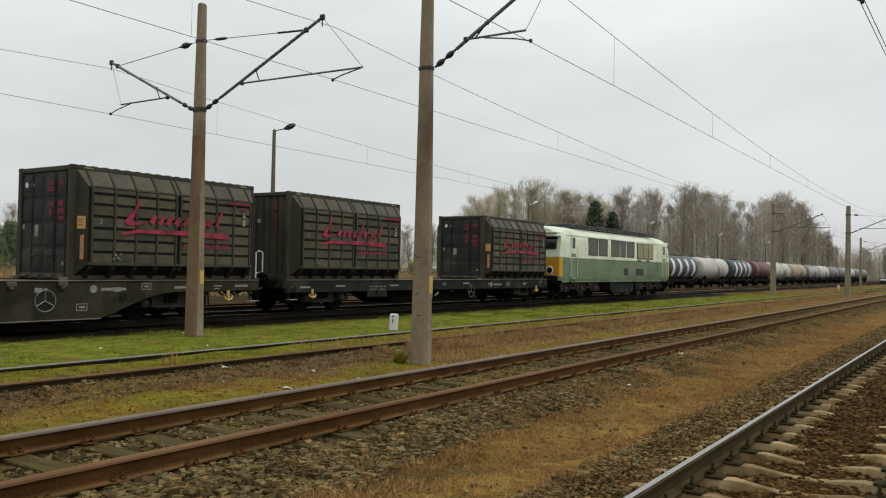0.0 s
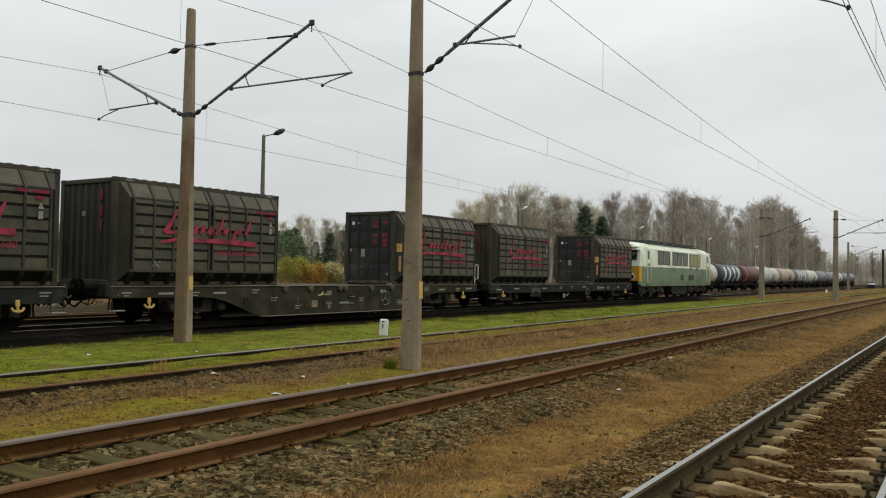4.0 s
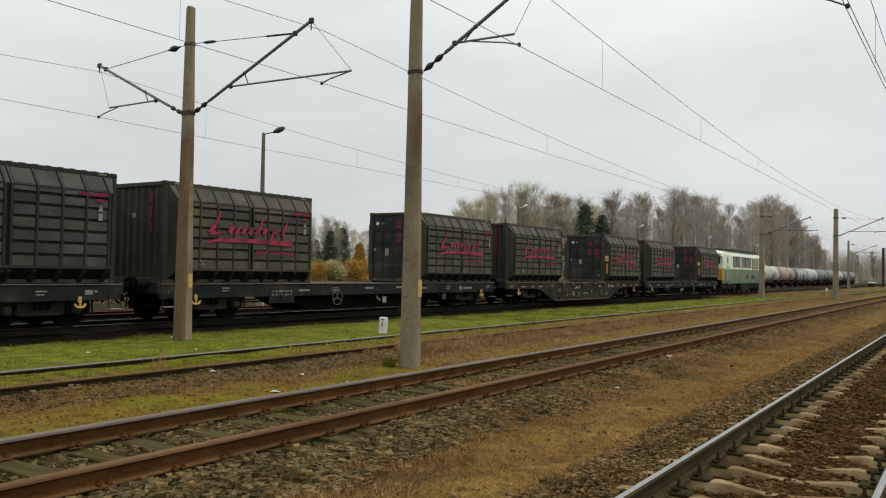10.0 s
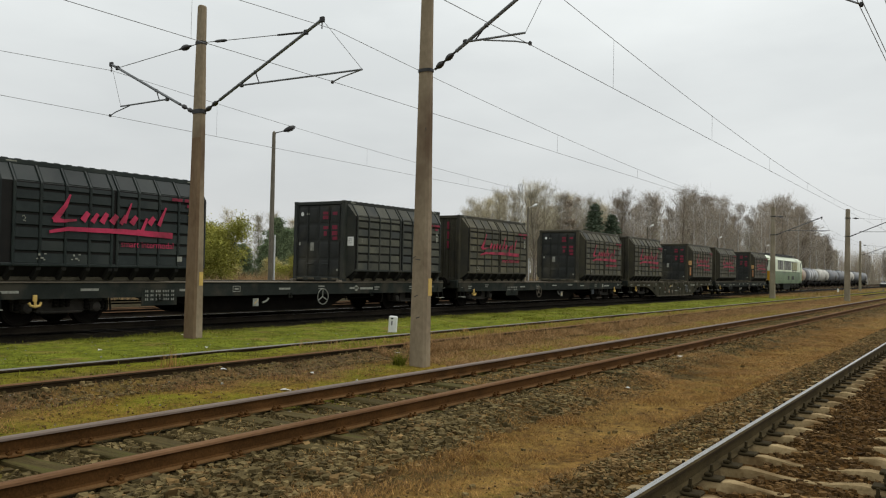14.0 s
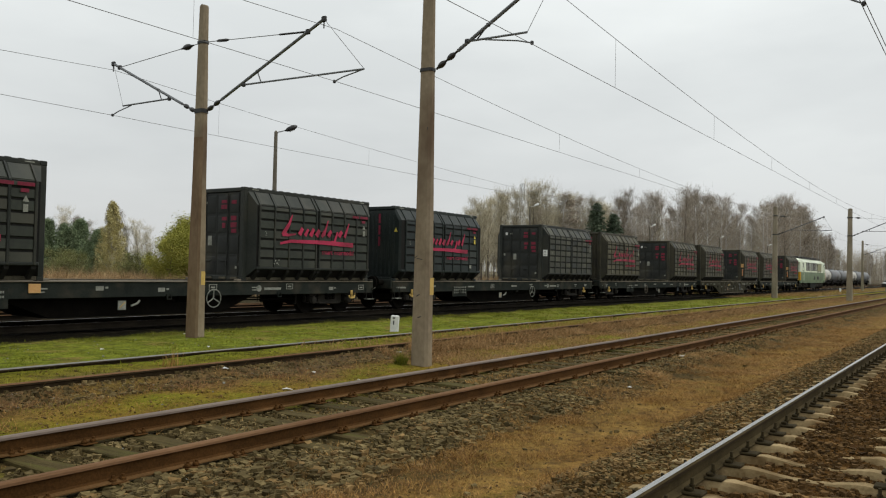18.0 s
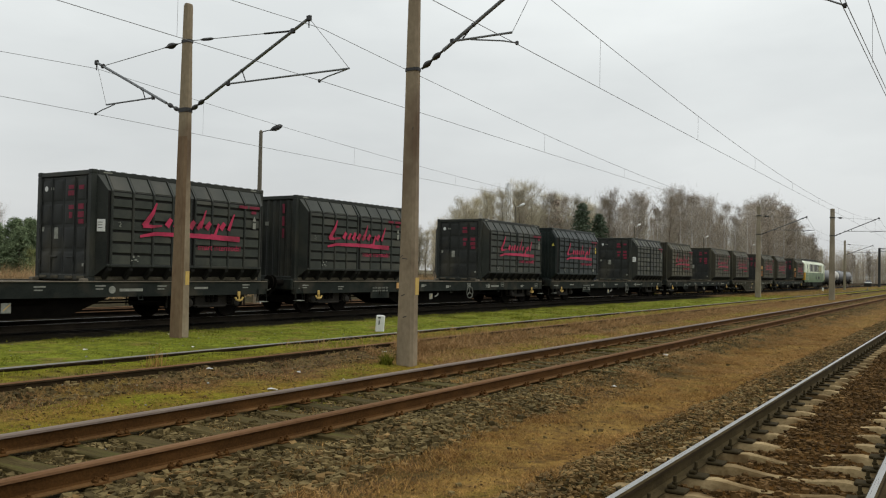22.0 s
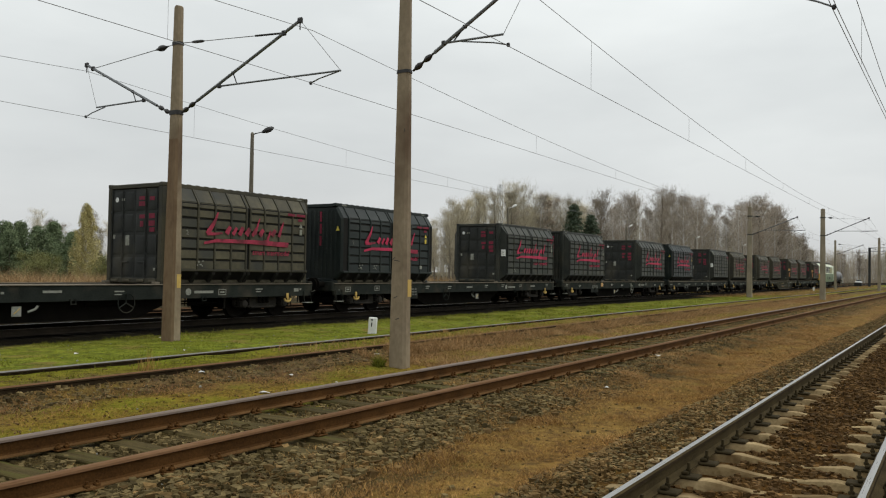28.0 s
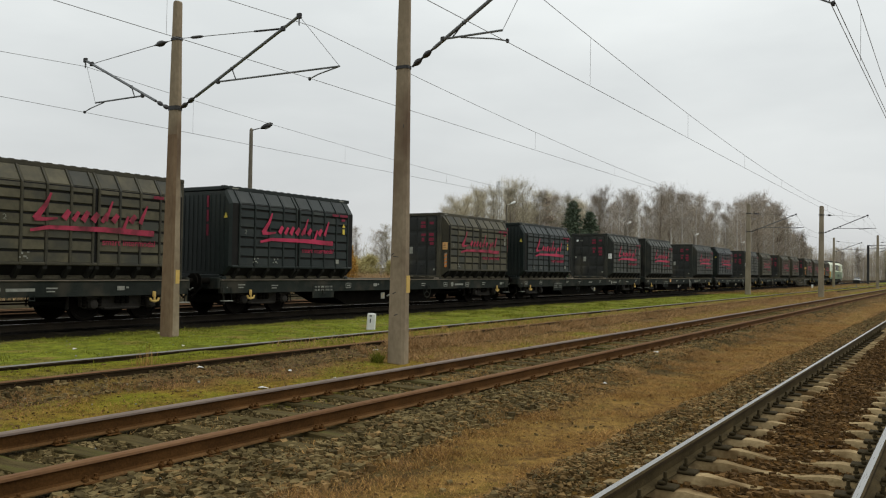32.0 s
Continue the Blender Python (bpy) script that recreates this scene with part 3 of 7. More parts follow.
def rail(parent, y, z, x0, x1, side, top, label):
    s = Shape()
    n = len(RAIL)
    for a, b in ((x0, x1),):
        s.add([(a, y + p, z + q) for p, q in RAIL] + [(b, y + p, z + q) for p, q in RAIL], [(k, (k + 1) % n, n + (k + 1) % n, n + k) for k in range(1, n) if not 5 <= k <= 9], 0)
        s.add([(a, y + p, z + q) for p, q in RAIL] + [(b, y + p, z + q) for p, q in RAIL], [(k, (k + 1) % n, n + (k + 1) % n, n + k) for k in range(5, 10)], 3)
        s.add([(a, y - 0.024, z + 0.002), (a, y + 0.024, z + 0.002), (b, y + 0.024, z + 0.002), (b, y - 0.024, z + 0.002), (a, y - 0.0365, z - 0.006), (a, y + 0.0365, z - 0.006), (b, y + 0.0365, z - 0.006), (b, y - 0.0365, z - 0.006)],
              [(0, 1, 2, 3)[::-1]], 1)
        s.add([(a, y - 0.024, z + 0.002), (b, y - 0.024, z + 0.002), (b, y - 0.0375, z - 0.012), (a, y - 0.0375, z - 0.012), (a, y + 0.024, z + 0.002), (b, y + 0.024, z + 0.002), (b, y + 0.0375, z - 0.012), (a, y + 0.0375, z - 0.012)], [(3, 2, 1, 0), (5, 6, 7, 4)], 0 if top is RAIL_TOP else 1)
        if side is RUST:
            # worn head flanks
            for d in (-1, 1):
                s.add([(a, y + d * 0.0375, z - 0.012), (b, y + d * 0.0375, z - 0.012), (b, y + d * 0.0385, z - 0.032), (a, y + d * 0.0385, z - 0.032)], [(0, 1, 2, 3)[::d]], 1)
    if side is RAIL_TAN:
            # grimy flanks of the head over the dusty web
            for d in (-1, 1):
                s.add([(a, y + d * 0.0378, z - 0.013), (b, y + d * 0.0378, z - 0.013), (b, y + d * 0.0388, z - 0.035), (a, y + d * 0.0388, z - 0.035)], [(0, 1, 2, 3)[::d]], 2)
    return part("rail", s, [side, top, RAIL_BROWN, RUST_FOOT if side is RUST else side], parent, label, smooth=50)


def sleeper_concrete():
    # crowned under the rails, waisted in the middle
    prof = [(-1.25, -0.05), (-1.12, -0.012), (-0.95, 0.0), (-0.58, 0.0), (-0.46, 0.012), (-0.34, -0.002), (-0.2, -0.022), (-0.1, -0.030), (0.1, -0.030), (0.2, -0.022), (0.34, -0.002), (0.46, 0.012), (0.58, 0.0), (0.95, 0.0), (1.12, -0.012), (1.25, -0.05)]
    rings = []
    for y, top in prof:
        w = 0.112 if abs(y) > 0.4 else 0.095
        rings.append([(-w, y, -0.2), (-w + 0.022, y, top - 0.035), (-w + 0.045, y, top), (w - 0.045, y, top), (w - 0.022, y, top - 0.035), (w, y, -0.2)])
    return Shape().loft(rings).mesh("sleeper", SLEEPER_C, 30)


def sleeper_wood(seed):
    r = random.Random(seed)
    rings = []
    for k in range(7):
        y = -1.3 + 2.6 * k / 6
        j = lambda: r.uniform(-0.012, 0.012)
        rings.append([(-0.125 + j(), y, -0.16), (-0.125 + j(), y, -0.012 + j()), (-0.11 + j(), y, j()), (0.11 + j(), y, j()), (0.125 + j(), y, -0.012 + j()), (0.125 + j(), y, -0.16)])
    return Shape().loft(rings).mesh("sleeper", SLEEPER_W, 30)


def clip_mesh():
    s = Shape()
    for e in (-1, 1):
        s.box((0, e * 0.14, 0.012), (0.165, 0.16, 0.026), 0.008)
        s.box((0, e * 0.10, 0.042), (0.10, 0.06, 0.03), 0.008)
        s.tube([(0, e * 0.12, 0.02), (0, e * 0.12, 0.125)], 0.014, 6)
        s.lathe((0, e * 0.12, 0.055), (0, 0, 1), [(0, 0.022), (0.022, 0.022)], 6)
    return s.mesh("rail_clip", FASTENER)


def plate_mesh():
    s = Shape()
    s.box((0, 0, 0.004), (0.15, 0.27, 0.012), 0.004)
    for e in (-1, 1):
        for d in (-0.045, 0.045):
            s.box((d, e * 0.088, 0.028), (0.05, 0.05, 0.035), 0.01)
            s.tube([(d, e * 0.095, 0.01), (d, e * 0.095, 0.065)], 0.014, 6)
    return s.mesh("tie_plate", RUST)


CLIP, PLATE = clip_mesh(), plate_mesh()


# ---- masts and overhead lines ----
def octagon(r, z, flat=0.62, ch=0.045):
    """A chamfered oblong, narrower along the track."""
    a, b = r * flat, r
    return [(-a, -b + ch, z), (-a + ch, -b, z), (a - ch, -b, z), (a, -b + ch, z), (a, b - ch, z), (a - ch, b, z), (-a + ch, b, z), (-a, b - ch, z)]


def arm(mast, s, node, tip, joint, reg, steady, wire, stay_z, r0=0.19, hold=0.3, bead=1):
    """One bracket arm on a mast, to the side s (+1 away from the camera, -1 towards it); places are (across, height)."""
    q = lambda p: Vector((0, s * p[0], p[1]))
    n, t = q(node), q(tip)
    d = (t - n).normalized()
    part("bracket_tube", Shape().tube([n + d * 0.55, t], 0.034, 8), STEEL, mast)
    ins = Shape().tube([n, n + d * 0.6], 0.022, 8)
    for k in range(2):
        ins.lathe(n + d * (0.14 + 0.24 * k), d, [(-0.09, 0.03), (-0.03, 0.055), (0.03, 0.055), (0.09, 0.03)], 12)
    part("tube_insulator", ins, INSULATOR, mast)
    st = Vector((0, s * r0, stay_z))
    end = t - d * hold
    e = (end - st).normalized()
    part("stay_wire", Shape().tube([st, end], 0.009, 6), WIRE, mast)
    if bead:
        part("stay_insulator", Shape().lathe(st + e * 0.38, e, [(-0.24, 0.015), (-0.15, 0.03), (-0.07, 0.065), (0.0, 0.075), (0.07, 0.065), (0.15, 0.03), (0.24, 0.015)], 12), INSULATOR, mast)
    else:
        part("stay_insulator", Shape().lathe(st + e * 0.5, e, [(-0.2, 0.02), (-0.12, 0.035), (0.12, 0.035), (0.2, 0.02)], 10), INSULATOR, mast)
        part("turnbuckle", Shape().tube([end - e * 0.85, end], 0.022, 6), DARK_STEEL, mast)
    part("stay_clamp", Shape().box(end, (0.07, 0.11, 0.11), 0.015), DARK_STEEL, mast)
    head = Shape().box(t, (0.07, 0.12, 0.12), 0.015)
    head.tube([t + Vector((0, 0, -0.02)), t + Vector((0, 0, -0.2))], 0.014, 6)
    part("messenger_clamp", head, DARK_STEEL, mast)
    j, g = q(joint), q(reg)
    part("registration_tube", Shape().tube([j, g], 0.021, 8), STEEL, mast)
    part("registration_clamp", Shape().box(j, (0.07, 0.09, 0.09), 0.015), DARK_STEEL, mast)
    k = Shape()
    on = n + d * ((j - n).dot(d) + 0.5)
    k.tube([on, j + (g - j) * 0.16], 0.013, 6)
    k.box(on, (0.06, 0.07, 0.07), 0.012)
    part("registration_strut", k, DARK_STEEL, mast)
    a, w = q(steady), q(wire)
    part("steady_arm", Shape().tube([a, (a * 0.3 + w * 0.7) + Vector((0, 0, 0.02)), w], 0.014, 6), STEEL, mast)
    part("wire_clip", Shape().box(w, (0.06, 0.05, 0.07), 0.012), DARK_STEEL, mast)
    part("support_wire", Shape().tube([t, g], 0.006, 4), WIRE, mast)


def mast(x, y, z0, top, r=(0.215, 0.14), plate=True, label="", washed=0.0):
    m = thing("concrete_mast", label or "weathered tapered concrete overhead line mast beside the track", "mast", "overhead line masts", at=(x, y, 0))
    rings = []
    r_ = random.Random(int(x * 10 + y))
    for k in range(9):
        f = k / 8
        z = z0 - 0.4 + (top - z0 + 0.4) * f
        rr = r[0] + (r[1] - r[0]) * f
        rings.append([(px + r_.uniform(-0.004, 0.004), py + r_.uniform(-0.004, 0.004), pz) for px, py, pz in octagon(rr, z)])
    caps = [[(p[0], p[1] * a, p[2] + b) for p in rings[-1]] for a, b in ((0.88, 0.035), (0.6, 0.058), (0.2, 0.068))]
    pole = part("pole", Shape().loft(rings + caps), [CONCRETE if plate or x < 20 else CONCRETE_PALE, CONCRETE_WASH_SHADE], m, smooth=20)
    # rust wash and painted shade on the lower -x face
    if washed:
        for f in pole.data.polygons:
            if f.normal.x < -0.6 and f.center.z < washed:
                f.material_index = 1
    if plate:
        s = Shape().box((0.028, -(r[0] + (r[1] - r[0]) * (1.25 - z0 + 0.4) / (top - z0 + 0.4)) - 0.001, 1.25), (0.115, 0.014, 0.32), 0.003)
        part("warning_patch", s, YELLOW, m, "faded yellow patch painted on the pole")
    return m


def band(m, z, r, h=0.07):
    part("clamp_band", Shape().loft([[(p[0], p[1], z + k) for p in octagon(r * 1.04, 0, 0.66)] for k in (-h / 2, h / 2)]), DARK_STEEL, m)


m1 = mast(12.82, 15.6, -0.19, 7.69, (0.222, 0.121), label="weathered concrete mast with two bracket arms, one face rust-washed and shade-darkened", washed=4.9)
band(m1, 5.21, 0.158, 0.1), band(m1, 6.85, 0.137, 0.07)
arm(m1, 1, (0.2, 5.22), (3.52, 6.78), (1.2, 5.63), (3.06, 5.63), (2.7, 5.61), (3.50, 5.43), 6.85)
arm(m1, -1, (0.2, 5.20), (3.84, 6.83), (1.43, 5.69), (4.97, 5.63), (4.92, 5.62), (4.17, 5.46), 6.85, 0.19, 0.5, 0)
m2 = mast(12.52, 8.83, -0.25, 7.9, (0.194, 0.108), label="weathered concrete mast with one bracket arm over rusty rails")
for y, z, w, tilt in ((0.02, 1.76, 0.13, 8), (0.10, 1.80, 0.08, -35), (0.04, 1.08, 0.09, -25), (-0.01, 0.68, 0.09, -18), (-0.09, 4.2, 0.06, 90)):
    part("crack", Shape().box((0, 0, 0), (0.012, w, 0.016), 0.003), DARK_STEEL, m2, at=pose(-0.62 * (0.194 - 0.0106 * (z + 0.65)), y, z, rx=tilt))
band(m2, 5.32, 0.140, 0.06), band(m2, 6.95, 0.122, 0.06)
arm(m2, -1, (0.2, 5.32), (2.75, 6.86), (0.87, 5.75), (2.1, 5.74), (1.25, 5.73), (2.2, 5.54), 6.95)
m3 = mast(71.7, 9.23, -0.2, 7.06, (0.225, 0.16), False)
band(m3, 4.95, 0.2), band(m3, 6.4, 0.2)
arm(m3, -1, (0.2, 4.95), (3.3, 6.3), (0.9, 5.3), (3.9, 5.28), (3.6, 5.27), (2.75, 5.2), 6.4)
m4 = mast(69.7, 14.43, -0.2, 7.2, (0.225, 0.15), False)
band(m4, 5.0, 0.2), band(m4, 6.5, 0.2)
arm(m4, -1, (0.2, 5.0), (3.6, 6.35), (1.2, 5.35), (4.2, 5.3), (4.0, 5.29), (3.4, 5.2), 6.5)
m5 = mast(131, 15.2, -0.3, 7.0, (0.18, 0.13), False)
arm(m5, -1, (0.2, 5.0), (3.6, 6.35), (1.2, 5.35), (4.2, 5.3), (4.0, 5.29), (3.4, 5.2), 6.5)
m6 = mast(131, 9.54, -0.3, 7.3, (0.22, 0.15), False)
arm(m6, -1, (0.2, 4.95), (3.3, 6.3), (0.9, 5.3), (3.9, 5.28), (3.6, 5.27), (2.75, 5.2), 6.4)
# the mast of the nearest track stands beside it, outside the view
m7 = mast(13.0, -1.9, -0.35, 7.9, (0.225, 0.155), False)
band(m7, 5.35, 0.185), band(m7, 6.95, 0.175)
arm(m7, 1, (0.2, 5.35), (3.3, 6.86), (0.9, 5.76), (4.3, 5.93), (4.2, 5.86), (3.43, 5.52), 6.95)


def overhead_line(label, spans, twin=False):
    """spans: (x0, y0, contact0, carrier0, x1, y1, contact1, carrier1), carrier sagging between."""
    o = thing("overhead_line", label, "wire", "overhead lines", "structure")
    for x0, y0, c0, m0, x1, y1, c1, mm1 in spans:
        mix = lambda a, b, f: a + (b - a) * f
        for dy in ((-0.03, 0.03) if twin else (0,)):
            part("contact_wire", Shape().tube([(mix(x0, x1, k / 12), mix(y0, y1, k / 12) + dy, mix(c0, c1, k / 12) - 0.03 * math.sin(math.pi * k / 12)) for k in range(13)], 0.0062, 5), WIRE, o)
        low = min(c0, c1) + 0.34
        line = lambda f: Vector((mix(x0, x1, f), mix(y0, y1, f), mix(m0, mm1, f) - 4 * f * (1 - f) * ((m0 + mm1) / 2 - low)))
        part("carrier_wire", Shape().tube([line(k / 24) for k in range(25)], 0.0062, 5), WIRE, o)
        count = max(round(abs(x1 - x0) / 7.4), 1)
        for k in range(count):
            f = (k + 0.5) / count
            p = line(f)
            part("dropper", Shape().tube([p, (p.x, p.y, mix(c0, c1, f))], 0.0035, 4), WIRE, o)


overhead_line("thin overhead wires above the nearest polished track", [(-46, 1.1, 5.6, 6.7, 13.0, 1.53, 5.52, 6.62), (13.0, 1.53, 5.52, 6.62, 72, 1.1, 5.3, 6.3), (72, 1.1, 5.3, 6.3, 130, 1.5, 5.3, 6.3)], True)
overhead_line("thin overhead wires above the rusty track", [(-46, 6.4, 5.5, 6.8, 12.52, 6.6, 5.5, 6.74), (12.52, 6.6, 5.5, 6.74, 71.7, 6.5, 5.34, 6.3), (71.7, 6.5, 5.34, 6.3, 131, 6.6, 5.3, 6.3)])
overhead_line("thin overhead wires above the overgrown track", [(-46, 11.4, 5.48, 6.6, 12.82, 11.4, 5.46, 6.56), (12.82, 11.4, 5.46, 6.56, 69.7, 11.3, 5.11, 6.0), (69.7, 11.3, 5.11, 6.0, 131, 11.4, 5.2, 6.15)])
overhead_line("thin overhead wires above the freight train", [(-46, 19.3, 5.5, 6.65, 12.82, 19.12, 5.43, 6.62), (12.82, 19.12, 5.43, 6.62, 69.7, 19.2, 5.2, 6.2), (69.7, 19.2, 5.2, 6.2, 131, 19.3, 5.2, 6.2)])


def lamp_post(x, y, z, top, pale=False):
    m = thing("street_lamp", "weathered concrete yard lamp post with a short curved arm", "lamp", "yard lamps", at=(x, y, z))
    h = top - z
    part("post", Shape().tube([(0, 0, -0.2), (0, 0, h * 0.62), (0, 0, h)], 0.12, 8, 0, 0.075), LAMP_POST, m)
    part("conduit", Shape().tube([(0.115, -0.10, 0.0), (0.115, -0.10, h * 0.42)], 0.042, 8), WHITE, m, "white-painted cable conduit")
    part("post_cap", Shape().tube([(0, 0, h), (0, 0, h + 0.06)], 0.075, 8, 0, 0.03), LAMP_POST, m)
    up = Vector((0.50, -0.33, 0.30)).normalized()
    foot = Vector((0.03, -0.02, h - 0.1))
    part("arm", Shape().tube([foot, foot + Vector((0.05, -0.033, 0.10)), foot + up * 0.48], 0.022, 8), WHITE if pale else DARK_STEEL, m)
    s = Shape().lathe(foot + up * 0.42, up, [(0, 0.03), (0.06, 0.06), (0.18, 0.105), (0.36, 0.12), (0.52, 0.09), (0.60, 0.02)], 12)
    part("lamp_head", s, WHITE if pale else DARK_STEEL, m)
    s = Shape().lathe(foot + up * 0.42 + Vector((0, 0, -0.06)), up, [(0.16, 0.02), (0.22, 0.075), (0.44, 0.075), (0.52, 0.02)], 10)
    part("lens", s, LABEL, m)
    part("plinth", Shape().box((0, 0, 0.2), (0.24, 0.24, 0.6), 0.03), CONCRETE, m)


lamp_post(25.95, 26.5, -0.3, 7.56)
for x, y in ((66.4, 35.0), (98.6, 35.2), (131, 35.4), (165, 35.5)):
    lamp_post(x, y, -0.5, 7.5, True)


def marker_stone(x, y, z, marks=True):
    m = thing("marker_stone", "small white-painted distance stone with dark figures in grass", "marker", "distance stones", at=pose(x, y, z, rx=3, rz=37))
    part("stone", Shape().box((0, 0, 0.15), (0.11, 0.24, 0.50), 0.03), WHITE, m)
    if marks:
        for z, w, hh in ((0.33, 0.06, 0.035), (0.20, 0.03, 0.11)):
            part("figure_bar", Shape().box((-0.062, 0.03, z), (0.006, w, hh), 0), DARK_STEEL, m)


marker_stone(17.83, 13.5, -0.1)
marker_stone(115.2, 15.9, -0.1, False)


def dwarf_signal(x, y):
    m = thing("dwarf_signal", "small black dwarf signal box on a short post", "signal", at=(x, y, -0.2))
    part("post", Shape().tube([(0, 0, -0.1), (0, 0, 0.75)], 0.05, 8), STEEL, m)
    part("head", Shape().box((0, 0, 0.95), (0.25, 0.9, 0.5), 0.06), BLACK, m)
    part("hood", Shape().box((-0.18, 0, 1.05), (0.16, 0.5, 0.05), 0.01), BLACK, m)


def gantry(x, y0, y1, top):
    m = thing("wire_gantry", "steel lattice portal carrying overhead wires across tracks", "gantry", at=(x, 0, 0))
    for y in (y0, y1):
        part("leg", Shape().box((0, y, top / 2 - 0.2), (0.4, 0.45, top + 0.4), 0.04), DARK_STEEL, m)
    for z in (top - 0.7, top):
        part("chord", Shape().box((0, (y0 + y1) / 2, z), (0.3, abs(y1 - y0) + 0.5, 0.12), 0.02), STEEL, m)
    n = 10
    for k in range(n):
        a, b = y0 + (y1 - y0) * k / n, y0 + (y1 - y0) * (k + 1) / n
        z0, z1 = (top - 0.7, top) if k % 2 else (top, top - 0.7)
        part("lattice_bar", Shape().tube([(0, a, z0), (0, b, z1)], 0.04, 6), STEEL, m)


def lattice_tower(x, y, top):
    m = thing("lattice_tower", "slim grey steel lattice tower rising among bare trees", "tower", at=(x, y, -0.5))
    legs = lambda z: 0.6 - 0.38 * z / top
    for i in (-1, 1):
        for j in (-1, 1):
            part("leg", Shape().tube([(i * 0.6, j * 0.6, -0.2), (i * legs(top), j * legs(top), top)], 0.03, 5), LABEL, m)
    for k in range(12):
        z0, z1 = top * k / 12, top * (k + 1) / 12
        a, b = legs(z0), legs(z1)
        s = Shape()
        for (p, q), (u, v) in zip(((-1, -1), (1, -1), (1, 1), (-1, 1)), ((1, -1), (1, 1), (-1, 1), (-1, -1))):
            s.tube([(p * a, q * a, z0), (u * b, v * b, z1)], 0.016, 4)
            s.tube([(p * b, q * b, z1), (u * b, v * b, z1)], 0.014, 4)
        part("bracing", s, LABEL, m)


lattice_tower(106, 57.2, 15.0)
dwarf_signal(124.2, 11.6)
gantry(190, 15.6, -6.0, 7.9)


def small_car(x, y, z, turn):
    m = thing("car", "small white car far off near the crossing", "car", at=pose(x, y, z, rz=turn))
    part("body", Shape().prism([(-2.0, 0.3), (-2.0, 0.85), (-1.3, 0.95), (1.0, 0.95), (2.0, 0.8), (2.05, 0.3)], -0.85, 0.85), WHITE, m)
    part("cabin", Shape().prism([(-1.5, 0.95), (-1.1, 1.45), (0.3, 1.45), (0.95, 0.95)], -0.72, 0.72), GLASS_DARK, m)
    part("roof", Shape().prism([(-1.1, 1.45), (-1.05, 1.5), (0.25, 1.5), (0.3, 1.45)], -0.72, 0.72), WHITE, m)
    for a in (-1.25, 1.25):
        for b in (-0.8, 0.8):
            part("wheel", Shape().lathe((a, b, 0.3), (0, 1, 0), [(-0.1, 0.2), (-0.1, 0.3), (0.1, 0.3), (0.1, 0.2)], 14), BLACK, m)


small_car(330, 30.6, -0.45, 175)


def scrap(x, y, turn, size):
    m = tagged(part("paper_scrap", Shape().loft([[(-0.08 * size, -0.04 * size, 0), (0.07 * size, -0.05 * size, 0.015), (0.09 * size, 0.04 * size, 0.004), (-0.06 * size, 0.05 * size, 0.02)], [(-0.075 * size, -0.035 * size, 0.008), (0.065 * size, -0.045 * size, 0.022), (0.085 * size, 0.035 * size, 0.012), (-0.055 * size, 0.045 * size, 0.028)]]), WHITE, None, at=pose(x, y, height(x, y) + 0.005, rz=turn), smooth=0), "crumpled white paper scrap lying on the ground", "litter", "litter")
    return m


for k, (x, y) in enumerate(((17.64, 5.55), (10.27, 9.46), (8.79, 8.6), (13.52, 10.1), (13.1, 16.3), (12.6, 4.8), (9.0, 10.2), (9.6, 14.4), (11.2, 13.2), (10.3, 8.5))):
    scrap(x, y, k * 47, (1.0, 0.75, 0.9, 0.65, 0.55, 0.5, 0.6, 0.5, 0.4, 0.4)[k])


# ---- containers ----
BOX_L, BOX_W, BOX_H, BULGE = 6.058, 2.438, 2.9, 0.27
ROWS_Z = [0.40, 0.70, 1.00, 1.30, 1.60, 1.90, 2.17, 2.34]
COLS_X = [-2.62, -1.98, -1.34, -0.70, -0.08, 0.08, 0.70, 1.34, 1.98, 2.62]


def panel_mesh(w, h, mat):
    """A pressed panel with a slanted lower lip, facing -y."""
    s = Shape()
    a, b = w / 2 - 0.008, h / 2 - 0.014
    s.add([(-a, 0, -b), (a, 0, -b), (a, 0, b), (-a, 0, b), (-a + 0.012, -0.030, -b + 0.045), (a - 0.03, -0.030, -b + 0.045), (a - 0.012, -0.012, b), (-a + 0.012, -0.012, b), (-a, 0.0, -b + 0.025), (a, 0.0, -b + 0.025)],
          [(4, 5, 6, 7), (8, 9, 5, 4), (9, 2, 6, 5), (2, 3, 7, 6), (3, 8, 4, 7)])
    return s.mesh("panel", mat, 20)


def brush(s, pts, w0, w1, y):
    """A flat painted stroke through points (x, z), its width going from w0 to w1."""
    p = [Vector((a, b)) for a, b in pts]
    y -= 0.0006 * len(s.f)
    v = []
    for i, q in enumerate(p):
        d = (p[min(i + 1, len(p) - 1)] - p[max(i - 1, 0)]).normalized()
        w = (w0 + (w1 - w0) * i / (len(p) - 1)) / 2
        n = Vector((-d.y, d.x)) * w
        v += [(q.x + n.x, y, q.y + n.y), (q.x - n.x, y, q.y - n.y)]
    s.add(v, [(2 * i, 2 * i + 1, 2 * i + 3, 2 * i + 2) for i in range(len(p) - 1)])


